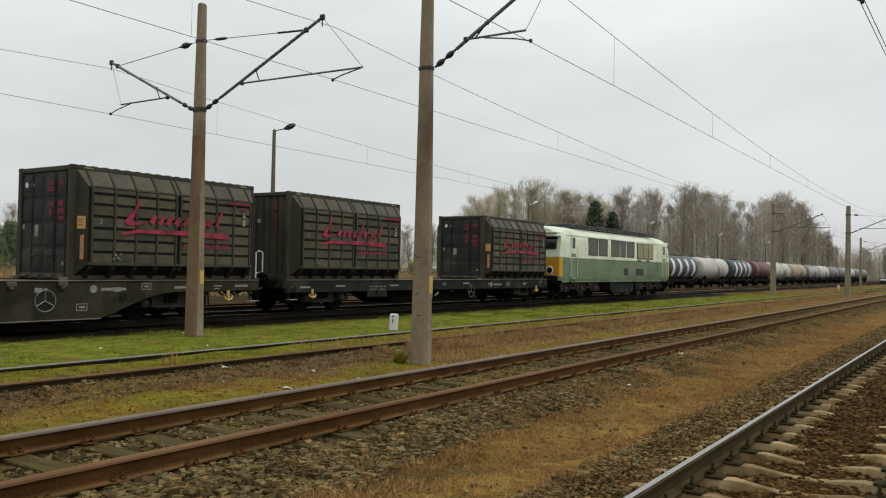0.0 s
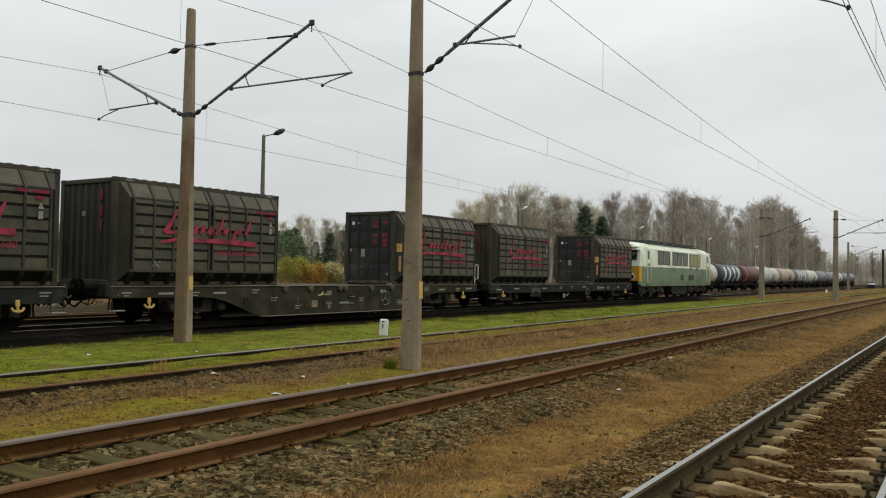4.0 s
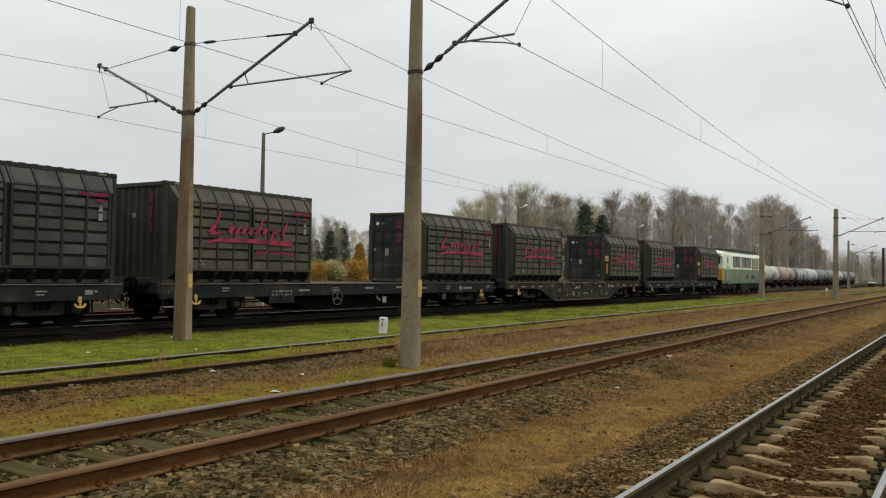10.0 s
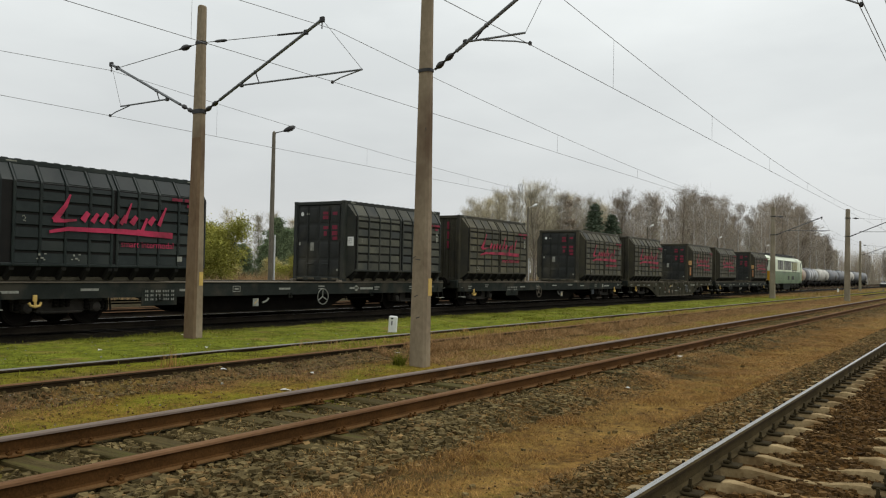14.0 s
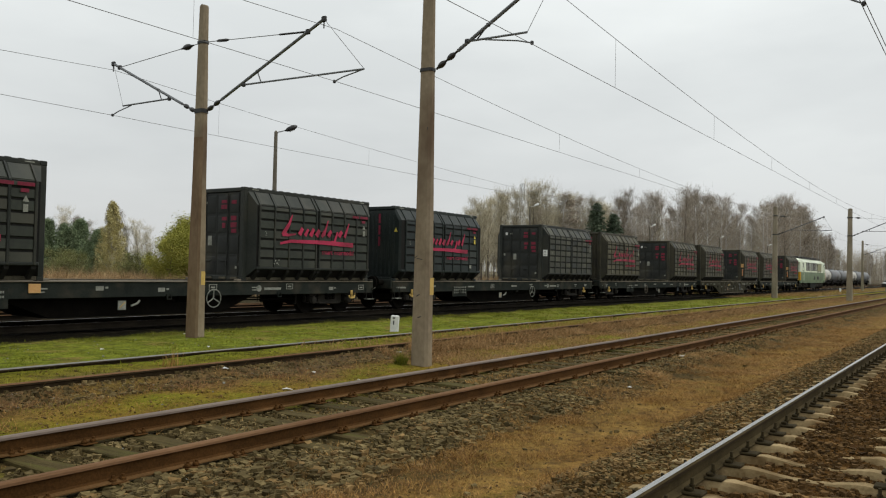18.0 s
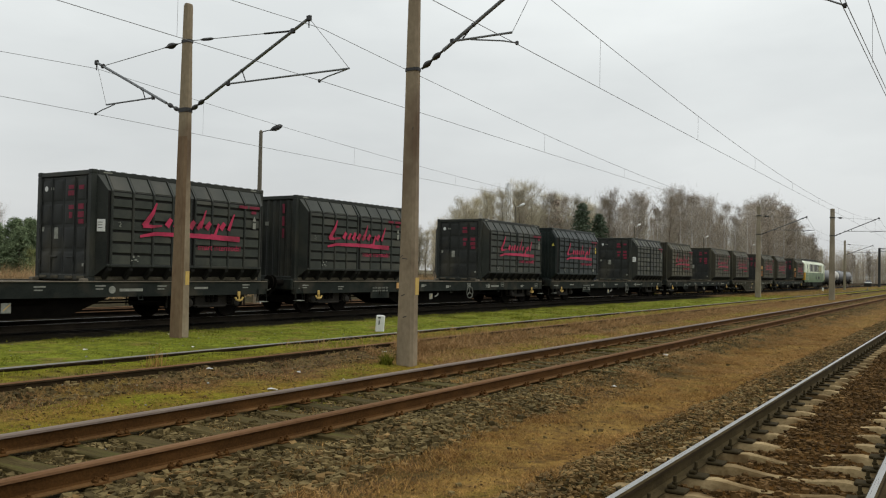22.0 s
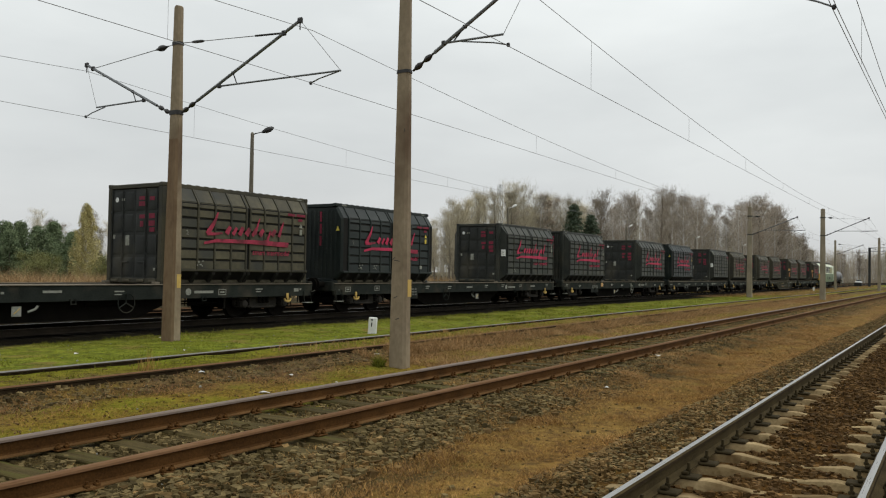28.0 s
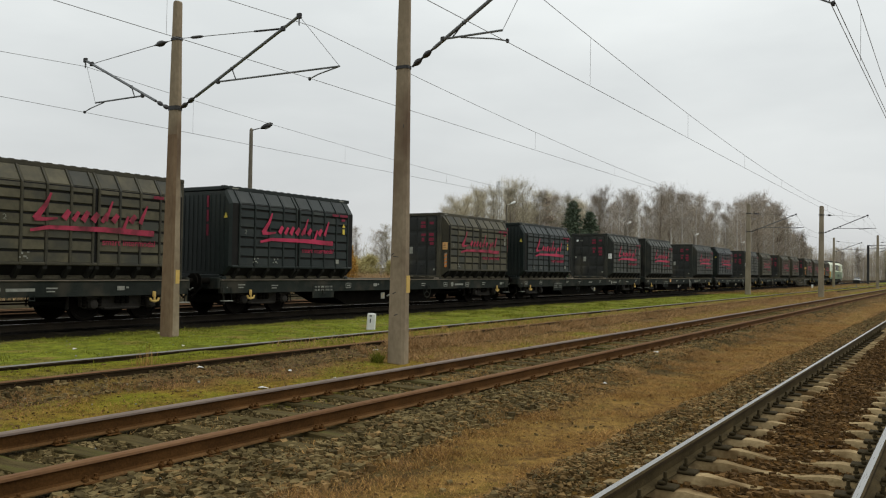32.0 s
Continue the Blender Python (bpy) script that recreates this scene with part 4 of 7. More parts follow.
def emblem():
    """A brushed crimson emblem: slanted strokes over a long underline and a thin bar."""
    y = -BOX_W / 2 - BULGE - 0.052
    s = Shape()
    brush(s, [(-1.26, 2.14), (-1.38, 1.86), (-1.66, 1.48)], 0.05, 0.17, y)
    brush(s, [(-1.68, 1.50), (-1.40, 1.49), (-1.08, 1.53)], 0.12, 0.05, y)
    for x, top, low, w in ((-0.86, 1.74, 1.52, 0.17), (-0.60, 1.72, 1.50, 0.13), (-0.34, 1.75, 1.50, 0.16), (-0.06, 1.72, 1.51, 0.18), (0.20, 1.73, 1.50, 0.12), (0.52, 1.72, 1.52, 0.17), (0.84, 1.70, 1.34, 0.10), (1.06, 1.73, 1.54, 0.17)):
        brush(s, [(x + 0.09, top), (x + 0.02, (top + low) / 2 + 0.01), (x - 0.06, low)], w * 0.75, w, y)
    brush(s, [(0.44, 2.06), (0.34, 1.80), (0.24, 1.54)], 0.04, 0.12, y)
    brush(s, [(1.52, 2.02), (1.40, 1.76), (1.30, 1.52)], 0.05, 0.13, y)
    brush(s, [(-1.78, 1.21), (-1.3, 1.30), (0.2, 1.31), (1.75, 1.27)], 0.07, 0.16, y)
    brush(s, [(0.62, 1.38), (1.2, 1.29), (1.75, 1.27)], 0.03, 0.15, y)
    return s


def lettering(name, words, size, mat, parent, at, label=""):
    """Words in the built-in font, each a thin flat mesh facing -y, centred together."""
    flat, row = [], 0.0
    for word in words.split():
        c = bpy.data.curves.new(name, "FONT")
        c.body, c.size, c.extrude, c.align_y = word, size, 0.002, "CENTER"
        ob = bpy.data.objects.new(name, c)
        me = bpy.data.meshes.new_from_object(ob)
        bpy.data.objects.remove(ob)
        me.materials.clear()
        me.materials.append(mat)
        flat.append((me, row))
        row += max(v.co.x for v in me.vertices) + size * 0.3
    for me, x in flat:
        part(name, me, None, parent, label, at=at @ Matrix.Translation((x - (row - size * 0.3) / 2, 0, 0)) @ Matrix.Rotation(radians(90), 4, "X"))


def container(coat="dark", logo=True, plate="none", cut=False):
    """coat: brown, dark, olive or black; cut: the kind whose ends have the full eight-sided section."""
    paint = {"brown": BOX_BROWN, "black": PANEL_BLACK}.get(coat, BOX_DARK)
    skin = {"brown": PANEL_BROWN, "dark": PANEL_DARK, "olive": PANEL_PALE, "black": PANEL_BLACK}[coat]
    pink = PINK_WORN if coat == "brown" else PINK
    tone = {"brown": "dust-browned black", "dark": "black-green", "olive": "dusty olive-black", "black": "clean blue-black"}[coat]
    c = thing("freight_container", f"{tone} ribbed steel freight container" + (" with crimson brushed emblem" if logo else " without any emblem"), "container", "freight containers")
    hl, hw = BOX_L / 2, BOX_W / 2
    # corner posts and castings
    for i in (-1, 1):
        for j in (-1, 1):
            if not cut:
                part("corner_post", Shape().box((i * (hl - 0.085), j * (hw - 0.085), BOX_H / 2), (0.17, 0.17, BOX_H - 0.22), 0.02), paint, c)
            for z in (0.06, BOX_H - 0.06):
                s = Shape().box((i * (hl - 0.088), j * (hw - 0.08), z), (0.182, 0.166, 0.12), 0.018)
                s.lathe((i * (hl - 0.088), j * (hw + 0.001), z), (0, j, 0), [(0, 0.04), (0.004, 0.036)], 10)
                part("corner_casting", s, paint, c)
        part("end_header", Shape().box((i * (hl - 0.07), 0, BOX_H - 0.08), (0.12, BOX_W - 0.3, 0.13), 0.02), paint, c)
        part("end_sill", Shape().box((i * (hl - 0.07), 0, 0.09), (0.12, BOX_W - 0.3, 0.15), 0.02), paint, c)
    for j in (-1, 1):
        s = Shape().box((0, j * (hw - 0.045), BOX_H - 0.075), (BOX_L - 0.34, 0.09, 0.13), 0.02)
        for k in range(18):
            s.box((-2.72 + 0.32 * k, j * (hw - 0.03), BOX_H - 0.012), (0.16, 0.05, 0.03), 0.012)
        part("top_rail", s, paint, c)
        part("bottom_rail", Shape().box((0, j * (hw - 0.06), 0.075), (BOX_L - 0.34, 0.12, 0.11), 0.02), PALE_RAIL, c)
    part("roof", Shape().box((0, 0, BOX_H - 0.085), (BOX_L - 0.3, BOX_W - 0.2, 0.04), 0.01), paint, c)
    part("floor_pan", Shape().box((0, 0, 0.12), (BOX_L - 0.3, BOX_W - 0.2, 0.12), 0.01), BOX_SHADE, c)
    # bulging sides
    x0, x1 = (hl - 0.04, hl - 0.12) if cut else (hl - 0.15, hl - 0.30)
    panels = {}
    for j in (-1, 1):
        turn = pose(0, 0, 0, rz=0 if j < 0 else 180)
        yo, yi = -hw - BULGE, -hw + 0.01
        ye = yo + 0.06 if cut else yi
        s = Shape()
        prof = [(yi, 0.14), (yo, 0.40), (yo, 2.36), (yi, 2.78)]
        s.add([(-x1, y, z) for y, z in prof] + [(x1, y, z) for y, z in prof], [(1, 5, 6, 2)])
        # the wall behind the panels carries the slots' shade in its colour
        part("side_wall", s, BOX_SHADE, c, at=turn, smooth=0)
        ze = (0.44, 2.32) if cut else (0.14, 2.78)
        for i in (-1, 1):
            flare = Shape()
            flare.add([(i * x0, ye, ze[0]), (i * x1, yo, 0.40), (i * x1, yo, 2.36), (i * x0, ye, ze[1])], [(0, 1, 2, 3)[::-i]])
            if cut:
                flare.add([(i * x0, ye, ze[1]), (i * x1, yo, 2.36), (i * x1, yi, 2.78), (i * x0, yi + 0.05, 2.74)], [(0, 1, 2, 3)[::-i]])
                flare.add([(i * x0, yi + 0.05, 0.18), (i * x1, yi, 0.14), (i * x1, yo, 0.40), (i * x0, ye, ze[0])], [(0, 1, 2, 3)[::-i]])
            part("end_flare", flare, paint, c, at=turn, smooth=0)
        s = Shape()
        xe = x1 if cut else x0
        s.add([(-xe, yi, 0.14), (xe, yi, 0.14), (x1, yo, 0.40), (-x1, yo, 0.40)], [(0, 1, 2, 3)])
        part("under_skirt", s, BOX_SHADE, c, at=turn, smooth=0)
        s = Shape()
        s.add([(-x1, yo, 2.36), (x1, yo, 2.36), (xe, yi, 2.78), (-xe, yi, 2.78)], [(0, 1, 2, 3)])
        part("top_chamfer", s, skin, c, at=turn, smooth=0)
        for a, b in zip(COLS_X, COLS_X[1:]):
            if b - a > 0.3:
                up = lambda f, d: (yo + (yi - yo) * f - 0.91 * d, 2.36 + 0.42 * f + 0.42 * d)
                s = Shape()
                g = 0.035
                s.add([(q, *up(f, d)) for d, m in ((0.002, 0), (0.016, 0.03)) for q, f in ((a + g + m, 0.03 + m), (b - g - m, 0.03 + m), (b - g - m, 0.97 - m), (a + g + m, 0.97 - m))],
                      [(4, 5, 6, 7), (0, 1, 5, 4), (1, 2, 6, 5), (2, 3, 7, 6), (3, 0, 4, 7)])
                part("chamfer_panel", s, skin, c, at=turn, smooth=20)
        for x in COLS_X:
            s = Shape()
            s.box((x, yo - 0.020, 1.37), (0.075, 0.048, 1.98), 0.016)
            s.add([(x - 0.035, yo + 0.004, 2.34), (x + 0.035, yo + 0.004, 2.34), (x + 0.035, yi + 0.012, 2.765), (x - 0.035, yi + 0.012, 2.765), (x - 0.022, yo - 0.04, 2.36), (x + 0.022, yo - 0.04, 2.36), (x + 0.022, yi - 0.03, 2.79), (x - 0.022, yi - 0.03, 2.79)],
                  [(4, 5, 6, 7), (0, 4, 7, 3), (1, 2, 6, 5)])
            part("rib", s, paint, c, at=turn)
            g = Shape()
            w = 0.075
            g.add([(x - w, yo, 0.42), (x + w, yo, 0.42), (x + w, yi - 0.01, 0.12), (x - w, yi - 0.01, 0.12), (x - w * 0.7, yo + 0.01, 0.29), (x + w * 0.7, yo + 0.01, 0.29), (x + w * 0.7, yi - 0.06, 0.05), (x - w * 0.7, yi - 0.06, 0.05)],
                  [(4, 5, 1, 0), (5, 4, 7, 6), (0, 3, 7, 4), (1, 5, 6, 2)])
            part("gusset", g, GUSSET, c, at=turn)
        part("sill_beam", Shape().box((0, yo - 0.012, 0.415), (2 * x1, 0.05, 0.085), 0.02), paint, c, at=turn)
        for a, b in zip(COLS_X, COLS_X[1:]):
            if b - a < 0.3:
                continue
            for lo, hi in zip(ROWS_Z, ROWS_Z[1:]):
                key = (round(b - a, 2), round(hi - lo, 2))
                if key not in panels:
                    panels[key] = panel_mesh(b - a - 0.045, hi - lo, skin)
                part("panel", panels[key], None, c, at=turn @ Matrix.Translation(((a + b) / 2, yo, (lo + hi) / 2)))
        if logo:
            part("emblem", emblem(), pink, c, "brushed crimson emblem strokes", at=turn)
            lettering("caption", "smart intermodal", 0.235, pink, c, turn @ Matrix.Translation((0.98, yo - 0.054, 0.985)), "small crimson word")
        for x, z, w in ((1.72, 2.27, 0.34), (2.14, 2.27, 0.42), (2.22, 2.12, 0.2)):
            s = Shape()
            brush(s, [(x, z), (x + w, z)], 0.085, 0.085, yo - 0.052)
            part("code_bar", s, PINK_FADED, c, at=turn)
        y = yo - 0.052
        s = Shape()
        s.add([(2.27, y, 1.86), (2.43, y, 1.86), (2.35, y, 2.01)], [(0, 1, 2)])
        part("warning_label", s, YELLOW_LABEL if cut else LABEL, c, at=turn)
        s = Shape()
        s.add([(2.29, y, 1.62), (2.41, y, 1.62), (2.41, y, 1.80), (2.29, y, 1.80)], [(0, 1, 2, 3)])
        part("warning_label", s, YELLOW_LABEL if cut else LABEL, c, at=turn)
        for x in (-2.0, -1.12) if cut else (-1.95,) if logo else ():
            s = Shape()
            for k, (u, v, w, h) in enumerate(((0.0, 0.66, 0.05, 0.05), (0.07, 0.58, 0.08, 0.04), (0.15, 0.68, 0.06, 0.03), (0.13, 0.54, 0.04, 0.03), (-0.05, 0.56, 0.05, 0.025))):
                s.box((x + u, y + 0.004, v), (w, 0.006, h), 0.002)
            part("stencil_bar", s, LABEL, c, at=turn)
        s = Shape()
        brush(s, [(-2.44, 1.53), (-2.40, 1.56), (-2.36, 1.50), (-2.42, 1.44), (-2.35, 1.43)], 0.016, 0.02, y)
        part("stencil_bar", s, LABEL, c, at=turn)
        if cut:
            part("data_plate", Shape().box((2.02, y, 0.64), (0.16, 0.006, 0.14), 0.002), LABEL, c, at=turn)
        part("rail_stencil", Shape().box((-hl + 0.46, -hw - 0.002, 2.835), (0.26, 0.004, 0.032)), LABEL, c, at=turn)
        part("rail_stencil", Shape().box((hl - 0.44, -hw - 0.002, 2.835), (0.24, 0.004, 0.032)), LABEL, c, at=turn)
    if plate != "none":
        at = pose(-hl + 0.225, -hw - 0.13, 1.45, rz=-62)
        part("placard", Shape().box((0, -0.02, 0), (0.22, 0.012, 0.32), 0.004), WHITE if plate == "white" else ORANGE_PALE, c, f"{plate} rectangular placard", at=at)
        for k in range(3):
            part("placard_line", Shape().box((-0.02, -0.028, 0.08 - 0.07 * k), (0.12, 0.004, 0.016)), DARK_STEEL, c, at=at)
        if plate == "yellow":
            strip = part("reflector_strip", Shape().box((0.03, -0.02, -0.62), (0.10, 0.012, 0.60), 0.004), ORANGE, c, "red and white striped reflector strip", at=at)
            for k in range(4):
                z = -0.86 + 0.15 * k
                part("stripe", Shape().add([(-0.018, -0.0275, z), (0.078, -0.0275, z + 0.07), (0.078, -0.0275, z + 0.13), (-0.018, -0.0275, z + 0.06)], [(0, 1, 2, 3)]), LABEL, strip)
    if cut:
        for i in (-1, 1):
            # the end wall with upright ribs
            yo = hw + BULGE - 0.06
            ring = [(-yo, 0.44), (-hw + 0.06, 0.18), (hw - 0.06, 0.18), (yo, 0.44), (yo, 2.32), (hw - 0.06, 2.74), (-hw + 0.06, 2.74), (-yo, 2.32)]
            end = part("end_wall", Shape().loft([[(i * (hl - 0.09), y, z) for y, z in ring], [(i * (hl - 0.045), y, z) for y, z in ring]][::i]), paint, c, smooth=20)
            for k in range(13):
                y = -1.2 + 0.2 * k
                drop = max(abs(y) - hw + 0.06, 0) / 0.27
                z0, z1 = 0.26 + 0.24 * drop, 2.64 - 0.42 * drop
                part("end_rib", Shape().box((i * (hl - 0.04), y, (z0 + z1) / 2), (0.03, 0.07, z1 - z0), 0.012), paint, end)
            for k in range(3):
                part("code_bar", Shape().box((i * (hl - 0.022), 0.5 * i, 2.42 - 0.44 * k), (0.006, 0.09, 0.36)), PINK_FADED, end)
            part("warning_label", Shape().prism([(0, 0), (0.16, 0), (0.08, 0.17)], -0.004, 0.004), YELLOW_LABEL, end, at=pose(i * (hl - 0.02), 1.22 * i, 1.9, rz=90 * i))
        return c
    for y in (-0.86, -0.34, 0.3, 0.82):
        part("door_foot", Shape().box((-hl - 0.005, y, 0.09), (0.05, 0.3, 0.075), 0.015), PALE_RAIL, c)
    for y, z, a, b in ((-0.93, 0.42, 0.10, 0.08), (0.9, 1.36, 0.09, 0.12), (0.52, 2.44, 0.13, 0.07)):
        part("door_label", Shape().box((-hl + 0.012, y, z), (0.012, a, b), 0.003), LABEL, c)
    # doors at the -x end
    for j in (-1, 1):
        d = part("door", Shape().box((-hl + 0.055, j * 0.53, 1.44), (0.05, 1.055, 2.60), 0.01), DOOR_BLACK, c)
        for lo, hi in ((0.20, 0.76), (0.84, 1.40), (1.48, 2.02), (2.10, 2.66)):
            for k in (-1, 1):
                s = Shape()
                cy, cz, a, b = j * 0.53 + k * 0.262, (lo + hi) / 2, 0.215, (hi - lo) / 2
                s.add([(-hl + 0.029, cy - a, cz - b), (-hl + 0.029, cy + a, cz - b), (-hl + 0.029, cy + a, cz + b), (-hl + 0.029, cy - a, cz + b), (-hl + 0.008, cy - a + 0.07, cz - b + 0.07), (-hl + 0.008, cy + a - 0.07, cz - b + 0.07), (-hl + 0.008, cy + a - 0.07, cz + b - 0.07), (-hl + 0.008, cy - a + 0.07, cz + b - 0.07)],
                      [(4, 7, 6, 5), (0, 4, 5, 1), (1, 5, 6, 2), (2, 6, 7, 3), (3, 7, 4, 0)])
                part("door_panel", s, DOOR_BLACK, d, smooth=20)
        for k in (-0.02, 0.47):
            part("lock_bar", Shape().tube([(-hl + 0.0, j * (0.53 + k), 0.16), (-hl + 0.0, j * (0.53 + k), 2.72)], 0.017, 6), DOOR_BLACK, d)
        for z in (0.5, 1.44, 2.06):
            part("hinge", Shape().box((-hl + 0.015, j * 1.03, z), (0.05, 0.1, 0.09), 0.01), DOOR_BLACK, d)
        part("lock_handle", Shape().box((-hl - 0.012, j * 0.36, 0.62), (0.03, 0.30, 0.05), 0.01).box((-hl - 0.012, j * 0.50, 0.56), (0.04, 0.06, 0.16), 0.01), DOOR_BLACK, d)
    for (y, z, w, h) in ((-0.34, 2.46, 0.24, 0.10), (-0.34, 2.30, 0.26, 0.13), (-0.78, 2.44, 0.22, 0.11), (-0.36, 1.93, 0.24, 0.11), (-0.78, 1.94, 0.24, 0.14), (-0.34, 1.72, 0.14, 0.16), (-0.78, 1.73, 0.26, 0.15), (-0.80, 1.55, 0.22, 0.12)):
        part("code_bar", Shape().box((-hl + 0.002, y, z), (0.006, w, h)), PINK_FADED, c)
    part("data_plate", Shape().box((-hl + 0.002, 0.28, 1.25), (0.008, 0.17, 0.3), 0.003), LABEL, c)
    part("data_plate", Shape().lathe((-hl + 0.004, 0.79, 2.44), (-1, 0, 0), [(0, 0.075), (0.006, 0.07)], 14), WHITE, c)
    # corrugated wall at the other end
    s = Shape()
    n = 14
    ys = [-hw + 0.17 + (BOX_W - 0.34) * k / (n * 2) for k in range(n * 2 + 1)]
    v = []
    for k, y in enumerate(ys):
        x = hl - 0.05 - (0.06 if (k // 2) % 2 else 0)
        v += [(x, y, 0.15), (x, y, BOX_H - 0.12)]
    s.add(v, [(2 * k, 2 * k + 2, 2 * k + 3, 2 * k + 1) for k in range(n * 2)])
    part("corrugated_end", s, paint, c, smooth=20)
    for k in range(3):
        part("code_bar", Shape().box((hl - 0.035, 0.62, 2.45 - 0.42 * k), (0.01, 0.09, 0.32)), PINK_FADED, c)
    part("data_plate", Shape().box((hl - 0.035, -0.15, 1.95), (0.01, 0.16, 0.13)), LABEL, c)
    return c


# ---- flat wagons ----
def wheelset_mesh(r=0.46, half=0.7525):
    s = Shape()
    for e in (-1, 1):
        prof = [(-0.065, r * 0.72), (-0.06, r - 0.03), (-0.062, r + 0.028), (-0.035, r + 0.028), (-0.02, r), (0.065, r - 0.006), (0.068, r - 0.07), (0.03, r - 0.09), (0.02, r * 0.4), (0.05, 0.12), (0.05, 0.085)]
        if e < 0:
            prof = [(-a, b) for a, b in prof]
        s.lathe((0, e * half, 0), (0, 1, 0), prof, 28)
        for k in range(4):
            t = k * math.pi / 2 + 0.4
            s.box((0.25 * math.cos(t), e * (half + 0.035), 0.25 * math.sin(t)), (0.06, 0.012, 0.06))
    s.tube([(0, -1.0, 0), (0, 1.0, 0)], 0.075, 12)
    return s


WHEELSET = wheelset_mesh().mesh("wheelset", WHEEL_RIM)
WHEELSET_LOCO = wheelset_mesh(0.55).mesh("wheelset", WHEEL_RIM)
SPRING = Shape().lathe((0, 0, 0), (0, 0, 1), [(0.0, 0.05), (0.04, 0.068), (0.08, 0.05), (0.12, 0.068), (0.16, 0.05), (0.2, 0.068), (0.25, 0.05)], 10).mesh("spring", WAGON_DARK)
spinning = []


FRAME_OUT = [(-1.3, 0.80), (-1.24, 0.88), (-0.6, 0.88), (-0.42, 0.76), (0.42, 0.76), (0.6, 0.88), (1.24, 0.88), (1.3, 0.80), (1.3, 0.64), (1.2, 0.58), (1.2, 0.40), (1.08, 0.35), (0.66, 0.37), (0.5, 0.30), (-0.5, 0.30), (-0.66, 0.37), (-1.08, 0.35), (-1.2, 0.40), (-1.2, 0.58), (-1.3, 0.64)]


def bogie(parent, x):
    b = part("bogie", Shape().box((0, 0, 0.68), (0.4, 1.8, 0.22), 0.05), WAGON_DARK, parent, at=(x, 0, 0))
    for e in (-1, 1):
        s = Shape().prism(FRAME_OUT, e * 1.0 - 0.06, e * 1.0 + 0.06)
        s.box((0, e * 1.07, 0.80), (0.62, 0.10, 0.07), 0.02).box((0, e * 1.06, 0.34), (1.1, 0.12, 0.05), 0.015)
        for q in (-1, 1):
            s.box((q * 0.92, e * 1.05, 0.85), (0.72, 0.14, 0.05), 0.015)
        part("side_frame", s, WAGON_MID, b)
        for k in range(3):
            part("bolster_spring", SPRING, None, b, at=(-0.16 + 0.16 * k, e * 1.10, 0.47))
        for w in (-0.9, 0.9):
            s = Shape().box((w, e * 1.08, 0.46), (0.26, 0.2, 0.26), 0.05)
            s.lathe((w, e * 1.17, 0.46), (0, e, 0), [(0, 0.12), (0.03, 0.115), (0.05, 0.07)], 14)
            s.box((w, e * 1.08, 0.63), (0.40, 0.12, 0.07), 0.02)
            part("axle_box", s, WAGON_MID, b)
            for q in (-0.22, 0.22):
                part("axle_spring", SPRING, None, b, at=(w + q, e * 1.09, 0.40))
            part("brake_hanger", Shape().box((w + math.copysign(0.52, w), e * 0.80, 0.52), (0.08, 0.12, 0.42), 0.03).tube([(w + math.copysign(0.56, w), e * 0.9, 0.72), (w + math.copysign(0.60, w), e * 0.9, 0.34)], 0.025, 6), WAGON_MID, b)
    # solid blocks added where shade fills the space between the axles
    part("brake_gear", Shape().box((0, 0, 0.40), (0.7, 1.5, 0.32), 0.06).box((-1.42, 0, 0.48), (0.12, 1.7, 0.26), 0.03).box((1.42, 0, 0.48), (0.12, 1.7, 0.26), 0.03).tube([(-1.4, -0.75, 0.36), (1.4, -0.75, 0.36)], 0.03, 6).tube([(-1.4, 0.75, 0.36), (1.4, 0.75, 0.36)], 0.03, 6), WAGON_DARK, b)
    for w in (-0.9, 0.9):
        spinning.append((part("wheelset", WHEELSET, None, b), Vector((w, 0, 0.46)), 0.46))
    return b


def buffer(parent, x, e, d):
    b = part("buffer", Shape().tube([(x, e * 0.875, 1.05), (x + d * 0.3, e * 0.875, 1.05)], 0.11, 14, 0, 0.085), WAGON_DARK, parent)
    part("buffer_head", Shape().lathe((x + d * 0.33, e * 0.875, 1.05), (d, 0, 0), [(-0.04, 0.08), (0.25, 0.09), (0.27, 0.235), (0.30, 0.23), (0.315, 0.15)], 20), WAGON_DARK, b)


WAGON_L = 19.9


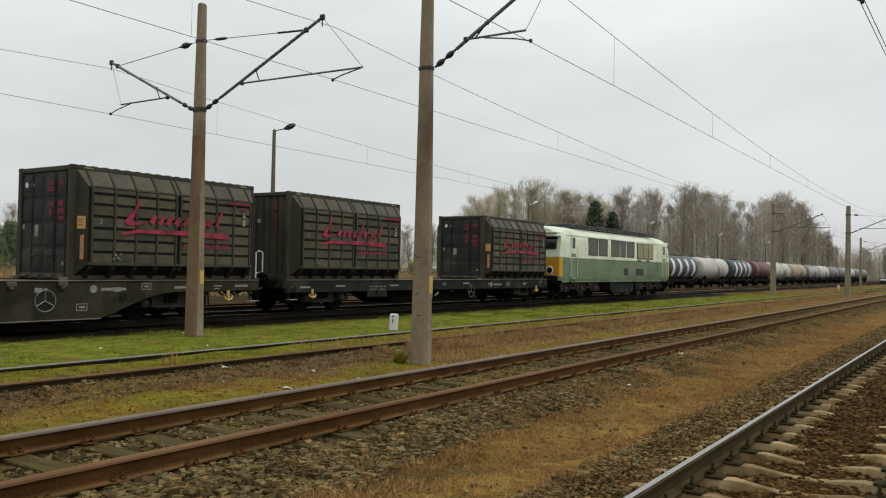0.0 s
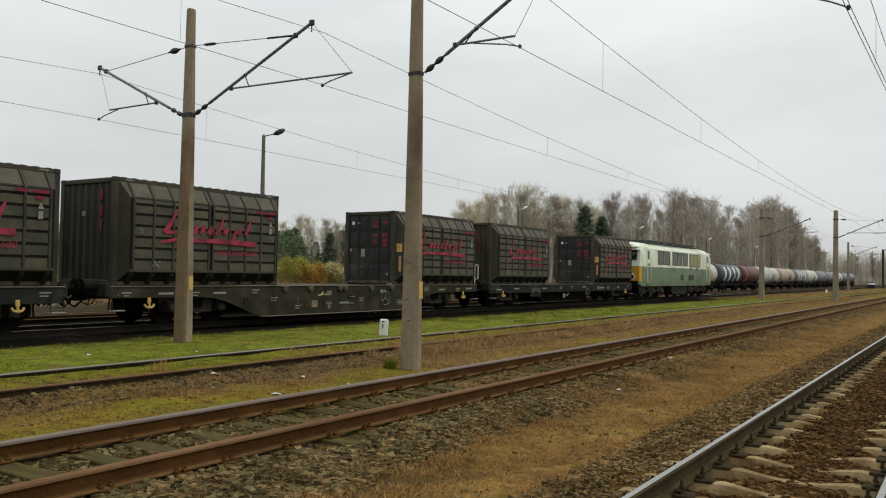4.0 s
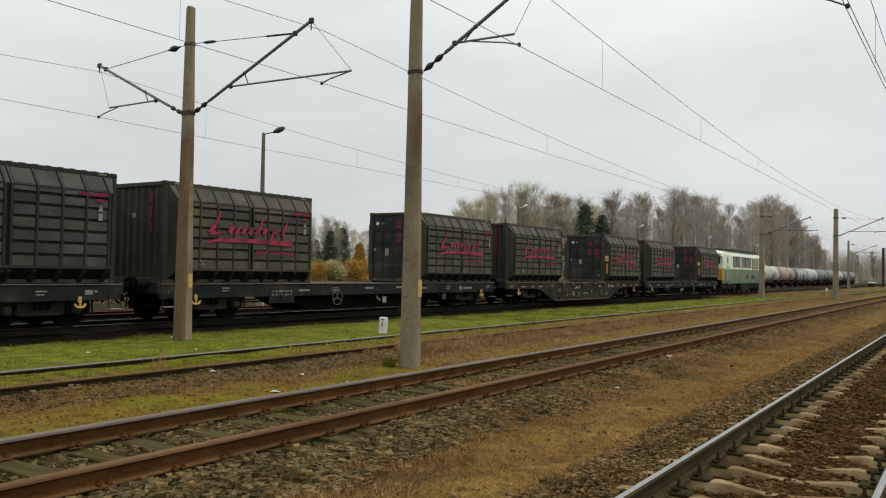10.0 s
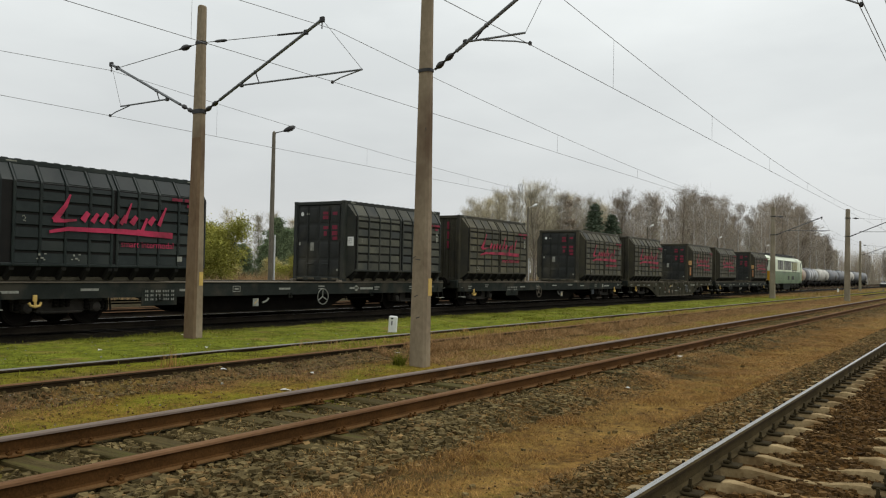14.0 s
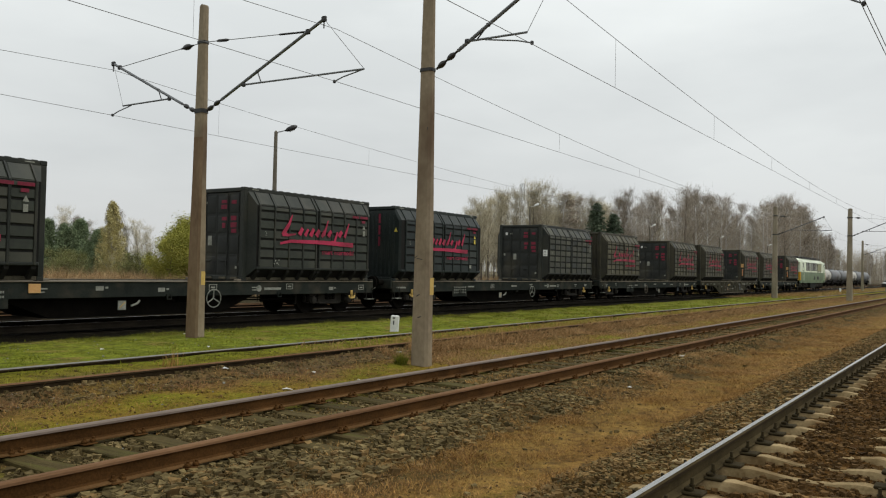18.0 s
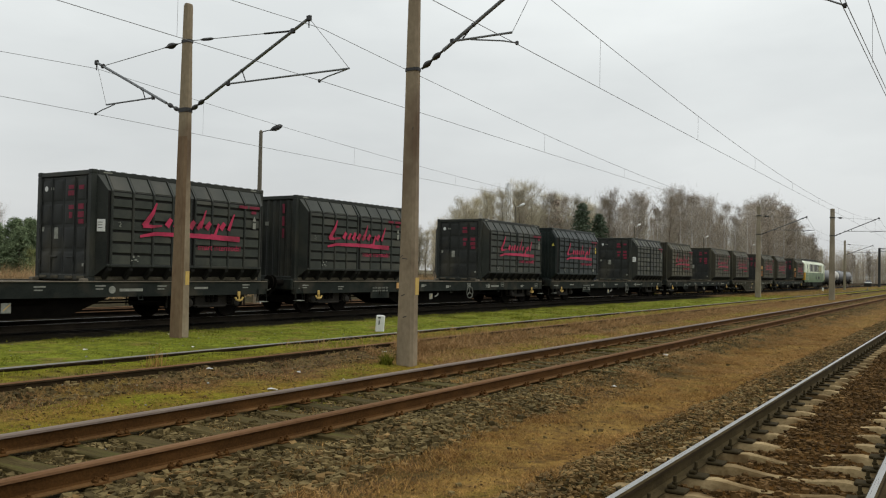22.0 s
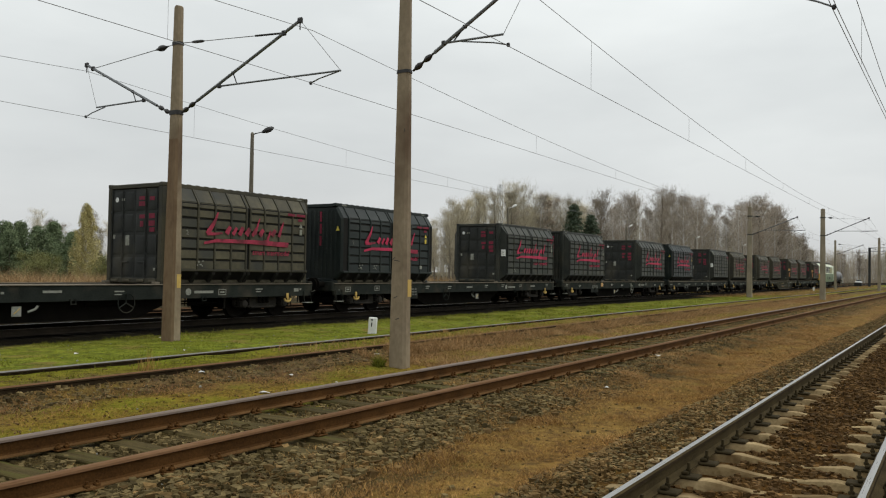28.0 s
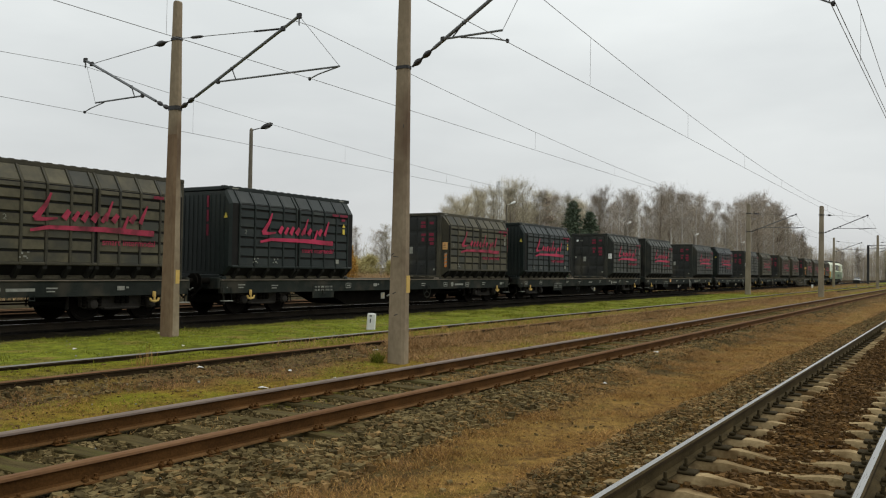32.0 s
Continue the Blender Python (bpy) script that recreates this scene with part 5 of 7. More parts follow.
def flat_wagon(belly, seed):
    """belly: the kind with deep fish-bellied side beams."""
    r = random.Random(seed)
    w = thing("flat_wagon", "grimy " + ("brown-black fish-bellied" if belly else "dark grey straight-sided") + " container flat wagon on the rails", "wagon", "flat wagons")
    h = WAGON_L / 2 - 0.62
    top, low = 1.07, 0.68
    if belly:
        out = [(-h, top), (h, top), (h, 0.78), (6.3, 0.77), (5.8, 0.72), (5.3, 0.60), (4.75, 0.40), (4.35, 0.24), (3.95, 0.12), (-3.95, 0.12), (-4.35, 0.24), (-4.75, 0.40), (-5.3, 0.60), (-5.8, 0.72), (-6.3, 0.77), (-h, 0.78)]
    else:
        out = [(-h, top), (h, top), (h, low), (-h, low)]
    for e in (-1, 1):
        beam = part("side_beam", Shape().prism(out, e * 1.28 - 0.05, e * 1.28 + 0.05), WAGON_BROWN if belly else WAGON_GREY, w, smooth=0)
        part("beam_flange", Shape().box((0, e * 1.29, top + 0.012), (2 * h, 0.15, 0.028), 0.008), DECK, beam)
        yo = e * 1.335
        if belly:
            for x in (-3.4, -2.2, -0.95, 0.95, 2.2):
                part("stiffener", Shape().box((x, yo - e * 0.008, 0.56), (0.05, 0.03, 0.86), 0.01), WAGON_BROWN, beam)
            part("belly_flange", Shape().box((0, e * 1.3, 0.12), (7.9, 0.18, 0.03), 0.008), DECK, beam)
            for x in (-2.9, -1.68, -0.15, 0.13, 1.64, 2.91):
                part("container_clamp", Shape().box((x, yo + e * 0.03, 1.0), (0.24, 0.09, 0.13), 0.02).box((x, yo + e * 0.05, 0.93), (0.12, 0.05, 0.10), 0.015), PALE_RAIL, beam)
            for z in (0.44, 0.68):
                part("side_step", Shape().box((0.5, yo + e * 0.01, z), (0.34, 0.03, 0.03), 0.006), STEEL, beam)
            plate = part("data_plate", Shape().box((-1.45, yo + e * 0.004, 0.46), (0.3, 0.012, 0.24), 0.003), DECK, beam, "grimy pale data plate")
            part("figure_bar", Shape().box((-1.43, yo + e * 0.011, 0.40), (0.09, 0.006, 0.07)), ORANGE, plate)
            part("painted_stroke", Shape().tube([(-1.28, yo, 0.74), (-1.14, yo, 0.76), (-1.02, yo, 0.85)], 0.025, 4), YELLOW, beam)
            part("faded_block", Shape().box((-0.7, yo, 0.83), (0.26, 0.008, 0.14), 0.01).box((-0.72, yo, 0.47), (0.3, 0.008, 0.09), 0.02).box((-0.70, yo, 0.36), (0.14, 0.008, 0.16), 0.02), DECK, beam)
            part("caution_mark", Shape().box((-2.25, yo, 0.66), (0.16, 0.008, 0.10), 0.02).box((-2.25, yo, 0.54), (0.05, 0.008, 0.12), 0.01), TANK_RED, beam)
        # stencilled panels on the beam
        for k in range(17 if belly else 11):
            x = -h + 0.7 + k * (2 * h - 1.4) / (16 if belly else 10) + r.uniform(-0.25, 0.25)
            if not belly and abs(x - e * 4.6) < 0.8:
                continue
            kind = r.choice(("two", "two", "block", "line", "line", "box"))
            s = Shape()
            z = (r.uniform(0.35, 0.9) if belly and abs(x) < 3.6 else 0.88) + r.uniform(-0.04, 0.05)
            if kind == "two":
                s.box((x, yo, z + 0.05), (0.30, 0.006, 0.035)).box((x - 0.03, yo, z - 0.03), (0.22, 0.006, 0.03))
            elif kind == "block":
                s.box((x, yo, z), (0.22, 0.006, 0.11)).box((x + 0.2, yo, z + 0.02), (0.08, 0.006, 0.05))
            elif kind == "line":
                s.box((x, yo, z), (0.5, 0.006, 0.06))
            else:
                s.box((x, yo, z + 0.08), (0.3, 0.006, 0.02)).box((x, yo, z - 0.08), (0.3, 0.006, 0.02)).box((x - 0.14, yo, z), (0.02, 0.006, 0.14)).box((x + 0.14, yo, z), (0.02, 0.006, 0.14)).box((x, yo, z), (0.16, 0.006, 0.05))
            part("stencil_bar", s, LABEL, beam)
        rx = -e * {6: 4.04, 2: 6.4}.get(seed, 3.75)
        part("makers_roundel", Shape().lathe((rx, e * 1.33, 0.87), (0, e, 0), [(0, 0.10), (0.008, 0.10)], 16).box((rx - e * 0.58, e * 1.334, 0.86), (0.72, 0.006, 0.075)), LABEL, beam)
        if not belly:
            # hanging panel with rows of figures
            panel = part("number_panel", Shape().box((e * 4.6, yo - e * 0.012, 0.70), (1.15, 0.03, 0.50), 0.01), WAGON_GREY, beam)
            for row in range(3 if seed % 2 else 2):
                digits = Shape()
                for k in range(17 if e < 0 else 0):
                    if k not in (2, 5, 9, 14):
                        digits.box((e * 4.6 + (k - 8) * 0.056, yo + e * 0.006, 0.84 - 0.11 * row), (r.uniform(0.022, 0.036), 0.006, r.uniform(0.05, 0.065)))
                if digits.v:
                    part("figure_bar", digits, LABEL, panel)
        for x in (-4.6, 4.6, -h + 1.2, h - 1.2, 0.4):
            if abs(x) > 7:
                hook = Shape().box((x, yo + e * 0.03, 0.70), (0.11, 0.04, 0.16), 0.015)
                hook.tube([(x - 0.15, yo + e * 0.04, 0.60), (x - 0.11, yo + e * 0.05, 0.53), (x, yo + e * 0.05, 0.50), (x + 0.11, yo + e * 0.05, 0.53), (x + 0.15, yo + e * 0.04, 0.60)], 0.032, 7)
                hook.tube([(x, yo + e * 0.04, 0.66), (x, yo + e * 0.05, 0.50)], 0.03, 7)
                part("lashing_hook", hook, YELLOW, beam, "yellow two-armed lashing hook")
            else:
                part("lashing_ring", Shape().tube([(x - 0.07, yo + e * 0.02, 0.74), (x - 0.07, yo + e * 0.04, 0.60), (x + 0.07, yo + e * 0.04, 0.60), (x + 0.07, yo + e * 0.02, 0.74)], 0.022, 6), WAGON_GREY, beam)
        # hand brake wheel with three spokes
        way = -1 if seed in (2, 5) else 1
        bx = -e * (2.45 if belly else 1.92 * way)
        wheel = Shape()
        wr, wz = 0.26, 0.60
        ring = [(bx + wr * math.cos(t), yo + e * 0.07, wz + wr * math.sin(t)) for t in (2 * math.pi * k / 24 for k in range(25))]
        wheel.tube(ring, 0.015, 6)
        for k in range(3):
            t = math.pi / 2 + k * 2 * math.pi / 3
            wheel.tube([(bx, yo + e * 0.05, wz), (bx + wr * math.cos(t), yo + e * 0.07, wz + wr * math.sin(t))], 0.018, 6)
        part("brake_wheel", wheel, LABEL if seed in (3, 4) else WAGON_GREY if seed in (5, 6) else STEEL if belly else DECK, w, "three-spoked hand brake wheel")
        if not belly:
            dx = -e * -1.0 * way
            plate_ = part("data_plate", Shape().box((dx, e * 1.26, 0.46), (0.24, 0.01, 0.24), 0.003), LABEL, w, "pale square data plate")
            part("painted_stroke", Shape().tube([(dx - 0.07, e * 1.268, 0.40), (dx + 0.09, e * 1.268, 0.54)], 0.012, 4), YELLOW, plate_)
            part("lever", Shape().tube([(dx + 0.28 * way, e * 1.26, 0.44), (dx + 0.45 * way, e * 1.28, 0.50), (dx + 0.52 * way, e * 1.28, 0.58)], 0.03, 6), LABEL, w)
        if seed == 4 and e < 0:
            part("data_plate", Shape().box((-3.42, yo + e * 0.012, 0.92), (0.3, 0.02, 0.22), 0.004), ORANGE_PALE, beam, "faded tan plate on the beam")
        if seed == 2:
            part("data_plate", Shape().box((-5.32 * e, e * 1.18, 0.52), (0.34, 0.01, 0.26), 0.003), TANK_BLUE, w, "pale blue data plate")
        for x in (-h + 0.05, h - 0.05):
            s = Shape().tube([(x, yo + e * 0.02, 0.86), (x, yo + e * 0.06, 0.45), (x - 0.34 * math.copysign(1, x), yo + e * 0.06, 0.45), (x - 0.34 * math.copysign(1, x), yo + e * 0.02, 0.86)], 0.016, 6)
            step = part("shunter_step", s, WAGON_GREY, w)
            part("step_tread", Shape().box((x - 0.17 * math.copysign(1, x), yo + e * 0.03, 0.45), (0.36, 0.2, 0.025), 0.006), LABEL, step)
            part("grab_rail", Shape().tube([(x + 0.1, yo - e * 0.2, 0.92), (x + 0.22, yo - e * 0.12, 0.8), (x + 0.2, yo + e * 0.02, 0.86)], 0.014, 6), LABEL, w)
    # middle sill, deeper between the bogies, its shade in the near-black colour
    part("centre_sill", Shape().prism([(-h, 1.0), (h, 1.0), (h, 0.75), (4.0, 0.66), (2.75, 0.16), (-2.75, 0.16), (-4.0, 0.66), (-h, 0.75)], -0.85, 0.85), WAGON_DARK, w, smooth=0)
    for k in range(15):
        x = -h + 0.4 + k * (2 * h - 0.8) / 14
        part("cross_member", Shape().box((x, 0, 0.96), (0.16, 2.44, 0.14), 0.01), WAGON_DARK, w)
    for x in (-3.07, 3.07):
        for e in (-1, 1):
            part("container_spigot", Shape().box((x, e * 1.12, 1.11), (0.2, 0.16, 0.10), 0.02), DECK, w)
    part("deck_plate", Shape().box((0, 0, 1.045), (2 * h - 0.2, 2.4, 0.03), 0.006), DECK, w)
    for d in (-1, 1):
        part("headstock", Shape().box((d * (h + 0.03), 0, 0.98), (0.14, 2.62, 0.36), 0.03), WAGON_GREY, w)
        for e in (-1, 1):
            buffer(w, d * (h + 0.08), e, d)
        s = Shape().tube([(d * h, 0, 1.0), (d * (h + 0.35), 0, 1.0), (d * (h + 0.45), 0, 1.1)], 0.045, 8)
        s.tube([(d * (h + 0.35), 0, 1.0), (d * (h + 0.6), 0, 0.92)], 0.03, 8)
        part("coupling", s, WAGON_DARK, w)
        part("draw_gear_box", Shape().box((d * (h + 0.22), 0, 0.86), (0.4, 0.9, 0.34), 0.04), WAGON_DARK, w)
        for q in (-0.6, 0.6, 0.85):
            part("brake_hose", Shape().tube([(d * h, q, 0.88), (d * (h + 0.25), q, 0.74), (d * (h + 0.48), q * 0.95, 0.55), (d * (h + 0.6), q * 0.9, 0.62), (d * (h + 0.55), q * 0.85, 0.85)], 0.03, 7), WAGON_DARK, w)
        part("brake_hose", Shape().tube([(d * h, 0.35, 0.85), (d * (h + 0.3), 0.35, 0.72), (d * (h + 0.55), 0.3, 0.6), (d * (h + 0.62), 0.25, 0.8)], 0.025, 8), BLACK, w)
    for e in (-1, 1):
        part("brake_rod", Shape().tube([(-6.0, e * 0.7, 0.5), (6.0, e * 0.7, 0.5)], 0.025, 6), WAGON_DARK, w)
    part("air_tank", Shape().lathe((1.6, -0.8, 0.62), (1, 0, 0), [(-0.6, 0.05), (-0.55, 0.15), (0.55, 0.15), (0.6, 0.05)], 16), WAGON_DARK, w)
    if belly:
        # white loop handrail at the leading end
        part("loop_handrail", Shape().tube([(h - 0.02, -1.25, 1.15), (h - 0.02, -1.25, 1.95), (h + 0.12, -1.25, 2.0), (h + 0.26, -1.25, 1.95), (h + 0.26, -1.25, 1.35), (h - 0.02, -1.25, 1.3)], 0.022, 8), WHITE, w, "white loop handrail")
    at = 6.3 if belly else 7.3
    bogie(w, -at), bogie(w, at)
    return w


# ---- locomotive ----
def locomotive():
    c = thing("diesel_locomotive", "cream and sage-green diesel locomotive with ochre cab ends", "locomotive")
    wide = 1.45

    def section(x, z0, z1, k):
        pts = [(1.40, 1.02), (wide, 1.2), (wide, 3.05), (1.41, 3.35), (1.27, 3.62), (1.0, 3.82), (0.55, 3.95), (0.0, 3.98)]
        half = [(y * k, z) for y, z in pts if z0 - 1e-6 <= z <= z1 + 1e-6]
        for z in (z0, z1):
            if not any(abs(z - q[1]) < 1e-6 for q in half):
                for (ya, za), (yb, zb) in zip(pts, pts[1:]):
                    if za < z < zb:
                        half.append(((ya + (yb - ya) * (z - za) / (zb - za)) * k, z))
        half.sort(key=lambda q: q[1])
        return [(x, -y, z) for y, z in half] + [(x, y, z) for y, z in half[::-1]]

    ends = [(-8.86, 0.955), (-8.78, 0.985), (-8.1, 1.0), (8.1, 1.0), (8.78, 0.985), (8.86, 0.955)]
    body = part("body", Shape().loft([section(x, 1.02, 2.27, k) for x, k in ends]), GREEN, c, smooth=40)
    rake = [(-8.84, 0.955), (-8.76, 0.985), (-8.1, 1.0), (8.1, 1.0), (8.76, 0.985), (8.84, 0.955)]
    s = Shape()
    rings = []
    for x, k in rake:
        ring = section(x, 2.27, 3.62, k)
        lean = 0.0 if abs(x) < 8.2 else 0.28
        rings.append([(px - math.copysign(lean * (z - 2.27) / 1.35, x) if abs(x) > 8.2 else px, y, z) for px, y, z in ring])
    upper = part("upper_body", s.loft(rings), CREAM, c, smooth=40)
    s = Shape()
    rings = [section(x, 3.50, 3.98, k * 1.012) for x, k in ((-9.0, 0.93), (-8.85, 0.97), (-8.0, 1.0), (8.0, 1.0), (8.85, 0.97), (9.0, 0.93))]
    rings = [[(x, y, z - (0.12 * max(abs(x) - 7.9, 0))) for x, y, z in r] for r in rings]
    roof = part("roof", s.loft(rings), CREAM, c, smooth=50)
    part("roof_hatch_deck", Shape().box((0.2, 0, 3.99), (13.0, 1.5, 0.07), 0.02), ROOF_GREY, roof)
    for x, l in ((-5.4, 1.2), (-3.2, 1.6), (-0.9, 1.7), (1.3, 1.5), (3.6, 2.0), (5.8, 1.2)):
        part("roof_vent", Shape().box((x, 0, 4.09), (l, 1.3, 0.16), 0.04), ROOF_GREY, roof)
    part("exhaust", Shape().box((4.7, 0.1, 4.2), (0.7, 0.5, 0.2), 0.04), ROOF_GREY, roof)
    for e in (-1, 1):
        part("roof_walkway", Shape().box((0.2, e * 0.98, 3.93), (12.6, 0.22, 0.03), 0.008), ROOF_GREY, roof)
    # cab ends
    for d in (-1, 1):
        # ochre wraps round the cab corners
        part("corner_panel", Shape().loft([section(d * q, 1.24, 2.24, k * 1.004) for q, k in ((8.88, 0.955), (8.80, 0.985), (8.56, 0.993))][::d]), LOCO_YELLOW, c, smooth=40)
        part("end_panel", Shape().box((d * 8.84, 0, 1.74), (0.09, 2.74, 1.0), 0.03), LOCO_YELLOW, c, "ochre cab front panel")
        for e in (-1, 1):
            s = Shape().lathe((d * 8.9, e * 0.86, 1.56), (d, 0, 0), [(-0.04, 0.22), (0.03, 0.22), (0.05, 0.19), (0.045, 0.155)], 22)
            h = part("headlight", s, WHITE, c, "white-ringed round headlight")
            part("lamp_glass", Shape().lathe((d * 8.94, e * 0.86, 1.56), (d, 0, 0), [(-0.02, 0.155), (0.012, 0.155), (0.03, 0.05)], 18), GLASS_DARK, h)
            w = part("cab_window", Shape().box((0, 0, 0), (0.03, 1.1, 0.66), 0.01), GLASS_DARK, c, at=pose(d * 8.73, e * 0.62, 3.02, ry=-d * 13.5))
            part("wiper", Shape().tube([(d * 0.025, -0.2, -0.28), (d * 0.03, 0.15, 0.18)], 0.01, 5), BLACK, w)
            buffer(c, d * 8.98, e, d)
            part("end_rail", Shape().tube([(d * 8.93, e * 0.9, 1.35), (d * 8.98, e * 1.15, 1.35), (d * 8.98, e * 1.15, 1.15)], 0.018, 6), CREAM, c)
        part("visor", Shape().box((d * 8.82, 0, 3.56), (0.5, 2.6, 0.10), 0.035), CREAM, c)
        part("buffer_beam", Shape().box((d * 8.92, 0, 1.05), (0.18, 2.6, 0.42), 0.03), WAGON_DARK, c)
        part("snow_plough", Shape().box((d * 8.8, 0, 0.42), (0.12, 2.2, 0.4), 0.03), WAGON_DARK, c)
        part("coupling", Shape().tube([(d * 8.95, 0, 1.0), (d * 9.3, 0, 1.0), (d * 9.45, 0, 0.85)], 0.045, 8), WAGON_DARK, c)
    # sides
    for e in (-1, 1):
        y = e * 1.452
        for x0, x1, m in ((-5.2, -4.0, WINDOW_TAN), (-3.75, -2.55, WINDOW_TAN), (-1.85, -0.65, WINDOW_TAN), (-0.4, 0.35, WINDOW_TAN), (0.65, 1.85, WINDOW_TAN)):
            cx, lx = (x0 + x1) / 2, x1 - x0
            w = part("side_window", Shape().box((cx, y - e * 0.012, 2.93), (lx, 0.03, 0.90), 0.01), m, upper)
            fr = Shape()
            for sx in (-1, 1):
                fr.box((cx + sx * (lx / 2 + 0.02), y + e * 0.004, 2.93), (0.05, 0.03, 0.99), 0.008)
            for sz in (-1, 1):
                fr.box((cx, y + e * 0.004, 2.93 + sz * 0.47), (lx + 0.08, 0.03, 0.05), 0.008)
            part("window_frame", fr, DARK_STEEL, w)
        g = part("louvre_panel", Shape().box((3.9, y, 2.88), (3.0, 0.05, 1.0), 0.01), DARK_STEEL, upper, "large olive-tan louvred intake panel")
        for bay in (2.92, 3.9, 4.88):
            part("louvre_bay", Shape().box((bay, y + e * 0.022, 2.88), (0.90, 0.03, 0.9), 0.01), LOUVRE, g)
            part("louvre", Shape().box((bay, y + e * 0.04, 2.62), (0.82, 0.012, 0.05), 0.004).box((bay, y + e * 0.04, 2.80), (0.82, 0.012, 0.05), 0.004).box((bay, y + e * 0.04, 2.98), (0.82, 0.012, 0.05), 0.004).box((bay, y + e * 0.04, 3.16), (0.82, 0.012, 0.05), 0.004), LOUVRE, g)
        for x in (2.75, 4.4):
            part("panel_hook", Shape().box((x, y + e * 0.03, 2.27), (0.6, 0.04, 0.12), 0.02), DECK, g)
        for x, dd in ((-7.25, -1), (7.55, 1)):
            door = part("cab_door", Shape().box((x, y - e * 0.004, 2.2), (0.62, 0.03, 2.25), 0.012), GREEN, c)
            part("upper_door", Shape().box((x, y, 2.93), (0.6, 0.034, 0.9), 0.01), CREAM, door)
            part("door_window", Shape().box((x, y + e * 0.008, 3.05), (0.36, 0.034, 0.58), 0.01), GLASS_DARK, door)
            part("door_handle", Shape().box((x + 0.2, y + e * 0.03, 2.1), (0.12, 0.04, 0.03), 0.008), STEEL, door)
            for q in (-0.42, 0.42):
                part("handrail", Shape().tube([(x + q, y, 1.25), (x + q, y + e * 0.06, 1.3), (x + q, y + e * 0.06, 2.85), (x + q, y, 2.9)], 0.02, 6), CREAM, c)
            part("side_window", Shape().box((x + dd * 0.72, y - e * 0.07, 3.05), (0.5, 0.05, 0.62), 0.01), GLASS_DARK, upper, at=pose(0, 0, 0))
            st = Shape()
            for z in (0.55, 0.85):
                st.box((x, e * 1.38, z), (0.5, 0.22, 0.03), 0.006)
            for q in (-0.25, 0.25):
                st.tube([(x + q, e * 1.42, 0.5), (x + q, e * 1.42, 1.05)], 0.015, 6)
            part("cab_steps", st, WAGON_DARK, c)
        for k in range(6):
            part("body_rib", Shape().box((0, y + e * 0.003, 1.35 + 0.17 * k), (13.6, 0.018, 0.018), 0.004), GREEN, body)
        for k in range(5):
            for x0, x1 in ((-6.8, -5.4), (6.3, 7.1)):
                part("body_rib", Shape().box(((x0 + x1) / 2, y + e * 0.003, 2.42 + 0.2 * k), (x1 - x0, 0.012, 0.014), 0.003), CREAM, upper)
        part("waist_stripe", Shape().box((0, y + e * 0.004, 2.27), (15.6, 0.016, 0.05), 0.004), CREAM, body)
        part("gutter", Shape().box((0, e * 1.40, 3.47), (16.0, 0.03, 0.04), 0.01), CREAM, body)
        part("roof_rail", Shape().tube([(-6.6, e * 1.05, 4.02), (-6.4, e * 1.05, 4.12), (6.4, e * 1.05, 4.12), (6.6, e * 1.05, 4.02)], 0.03, 6), ROOF_GREY, roof)
        for k in range(9):
            part("roof_post", Shape().box((-6.0 + 1.5 * k, e * 1.05, 4.03), (0.06, 0.06, 0.2), 0.01), ROOF_GREY, roof)
        for x, l in ((0.5, 0.7), (2.9, 1.3)):
            part("side_grille", Shape().box((x, y + e * 0.012, 1.55), (l, 0.03, 0.42), 0.01), DARK_STEEL, body)
        for x in (-3.2, 4.9, 6.2):
            part("number_bar", Shape().box((x, y + e * 0.01, 1.45), (0.5, 0.012, 0.10), 0.003), LABEL, body)
        part("skirt", Shape().box((0, e * 1.36, 0.98), (17.0, 0.06, 0.12), 0.015), GREEN, body)
    part("fuel_tank", Shape().prism([(-1.6, 0.95), (2.2, 0.95), (2.2, 0.5), (1.9, 0.28), (-1.3, 0.28), (-1.6, 0.5)], -1.3, 1.3), WAGON_GREY, c)
    part("underframe", Shape().box((0, 0, 0.98), (17.4, 2.3, 0.16), 0.02), WAGON_DARK, c)
    for x in (-5.6, 5.6):
        b = part("bogie", Shape().box((0, 0, 0.72), (4.6, 1.7, 0.3), 0.05), WAGON_DARK, c, at=(x, 0, 0))
        for e in (-1, 1):
            part("side_frame", Shape().prism([(-2.6, 0.66), (-2.5, 0.92), (2.5, 0.92), (2.6, 0.66), (2.2, 0.56), (-2.2, 0.56)], e * 1.08 - 0.06, e * 1.08 + 0.06).box((0, e * 1.15, 0.90), (4.9, 0.08, 0.05), 0.015), LOCO_GEAR, b)
            for w in (-0.98, 0.98):
                part("brake_cylinder", Shape().lathe((w - 0.18, e * 1.22, 0.78), (1, 0, 0), [(0, 0.03), (0.02, 0.10), (0.30, 0.10), (0.34, 0.03)], 12), LOCO_GEAR, b)
            part("sand_pipe", Shape().tube([(-2.45, e * 1.15, 0.9), (-2.5, e * 1.1, 0.5), (-2.62, e * 0.8, 0.15)], 0.025, 6).tube([(2.45, e * 1.15, 0.9), (2.5, e * 1.1, 0.5), (2.62, e * 0.8, 0.15)], 0.025, 6), LOCO_GEAR, b)
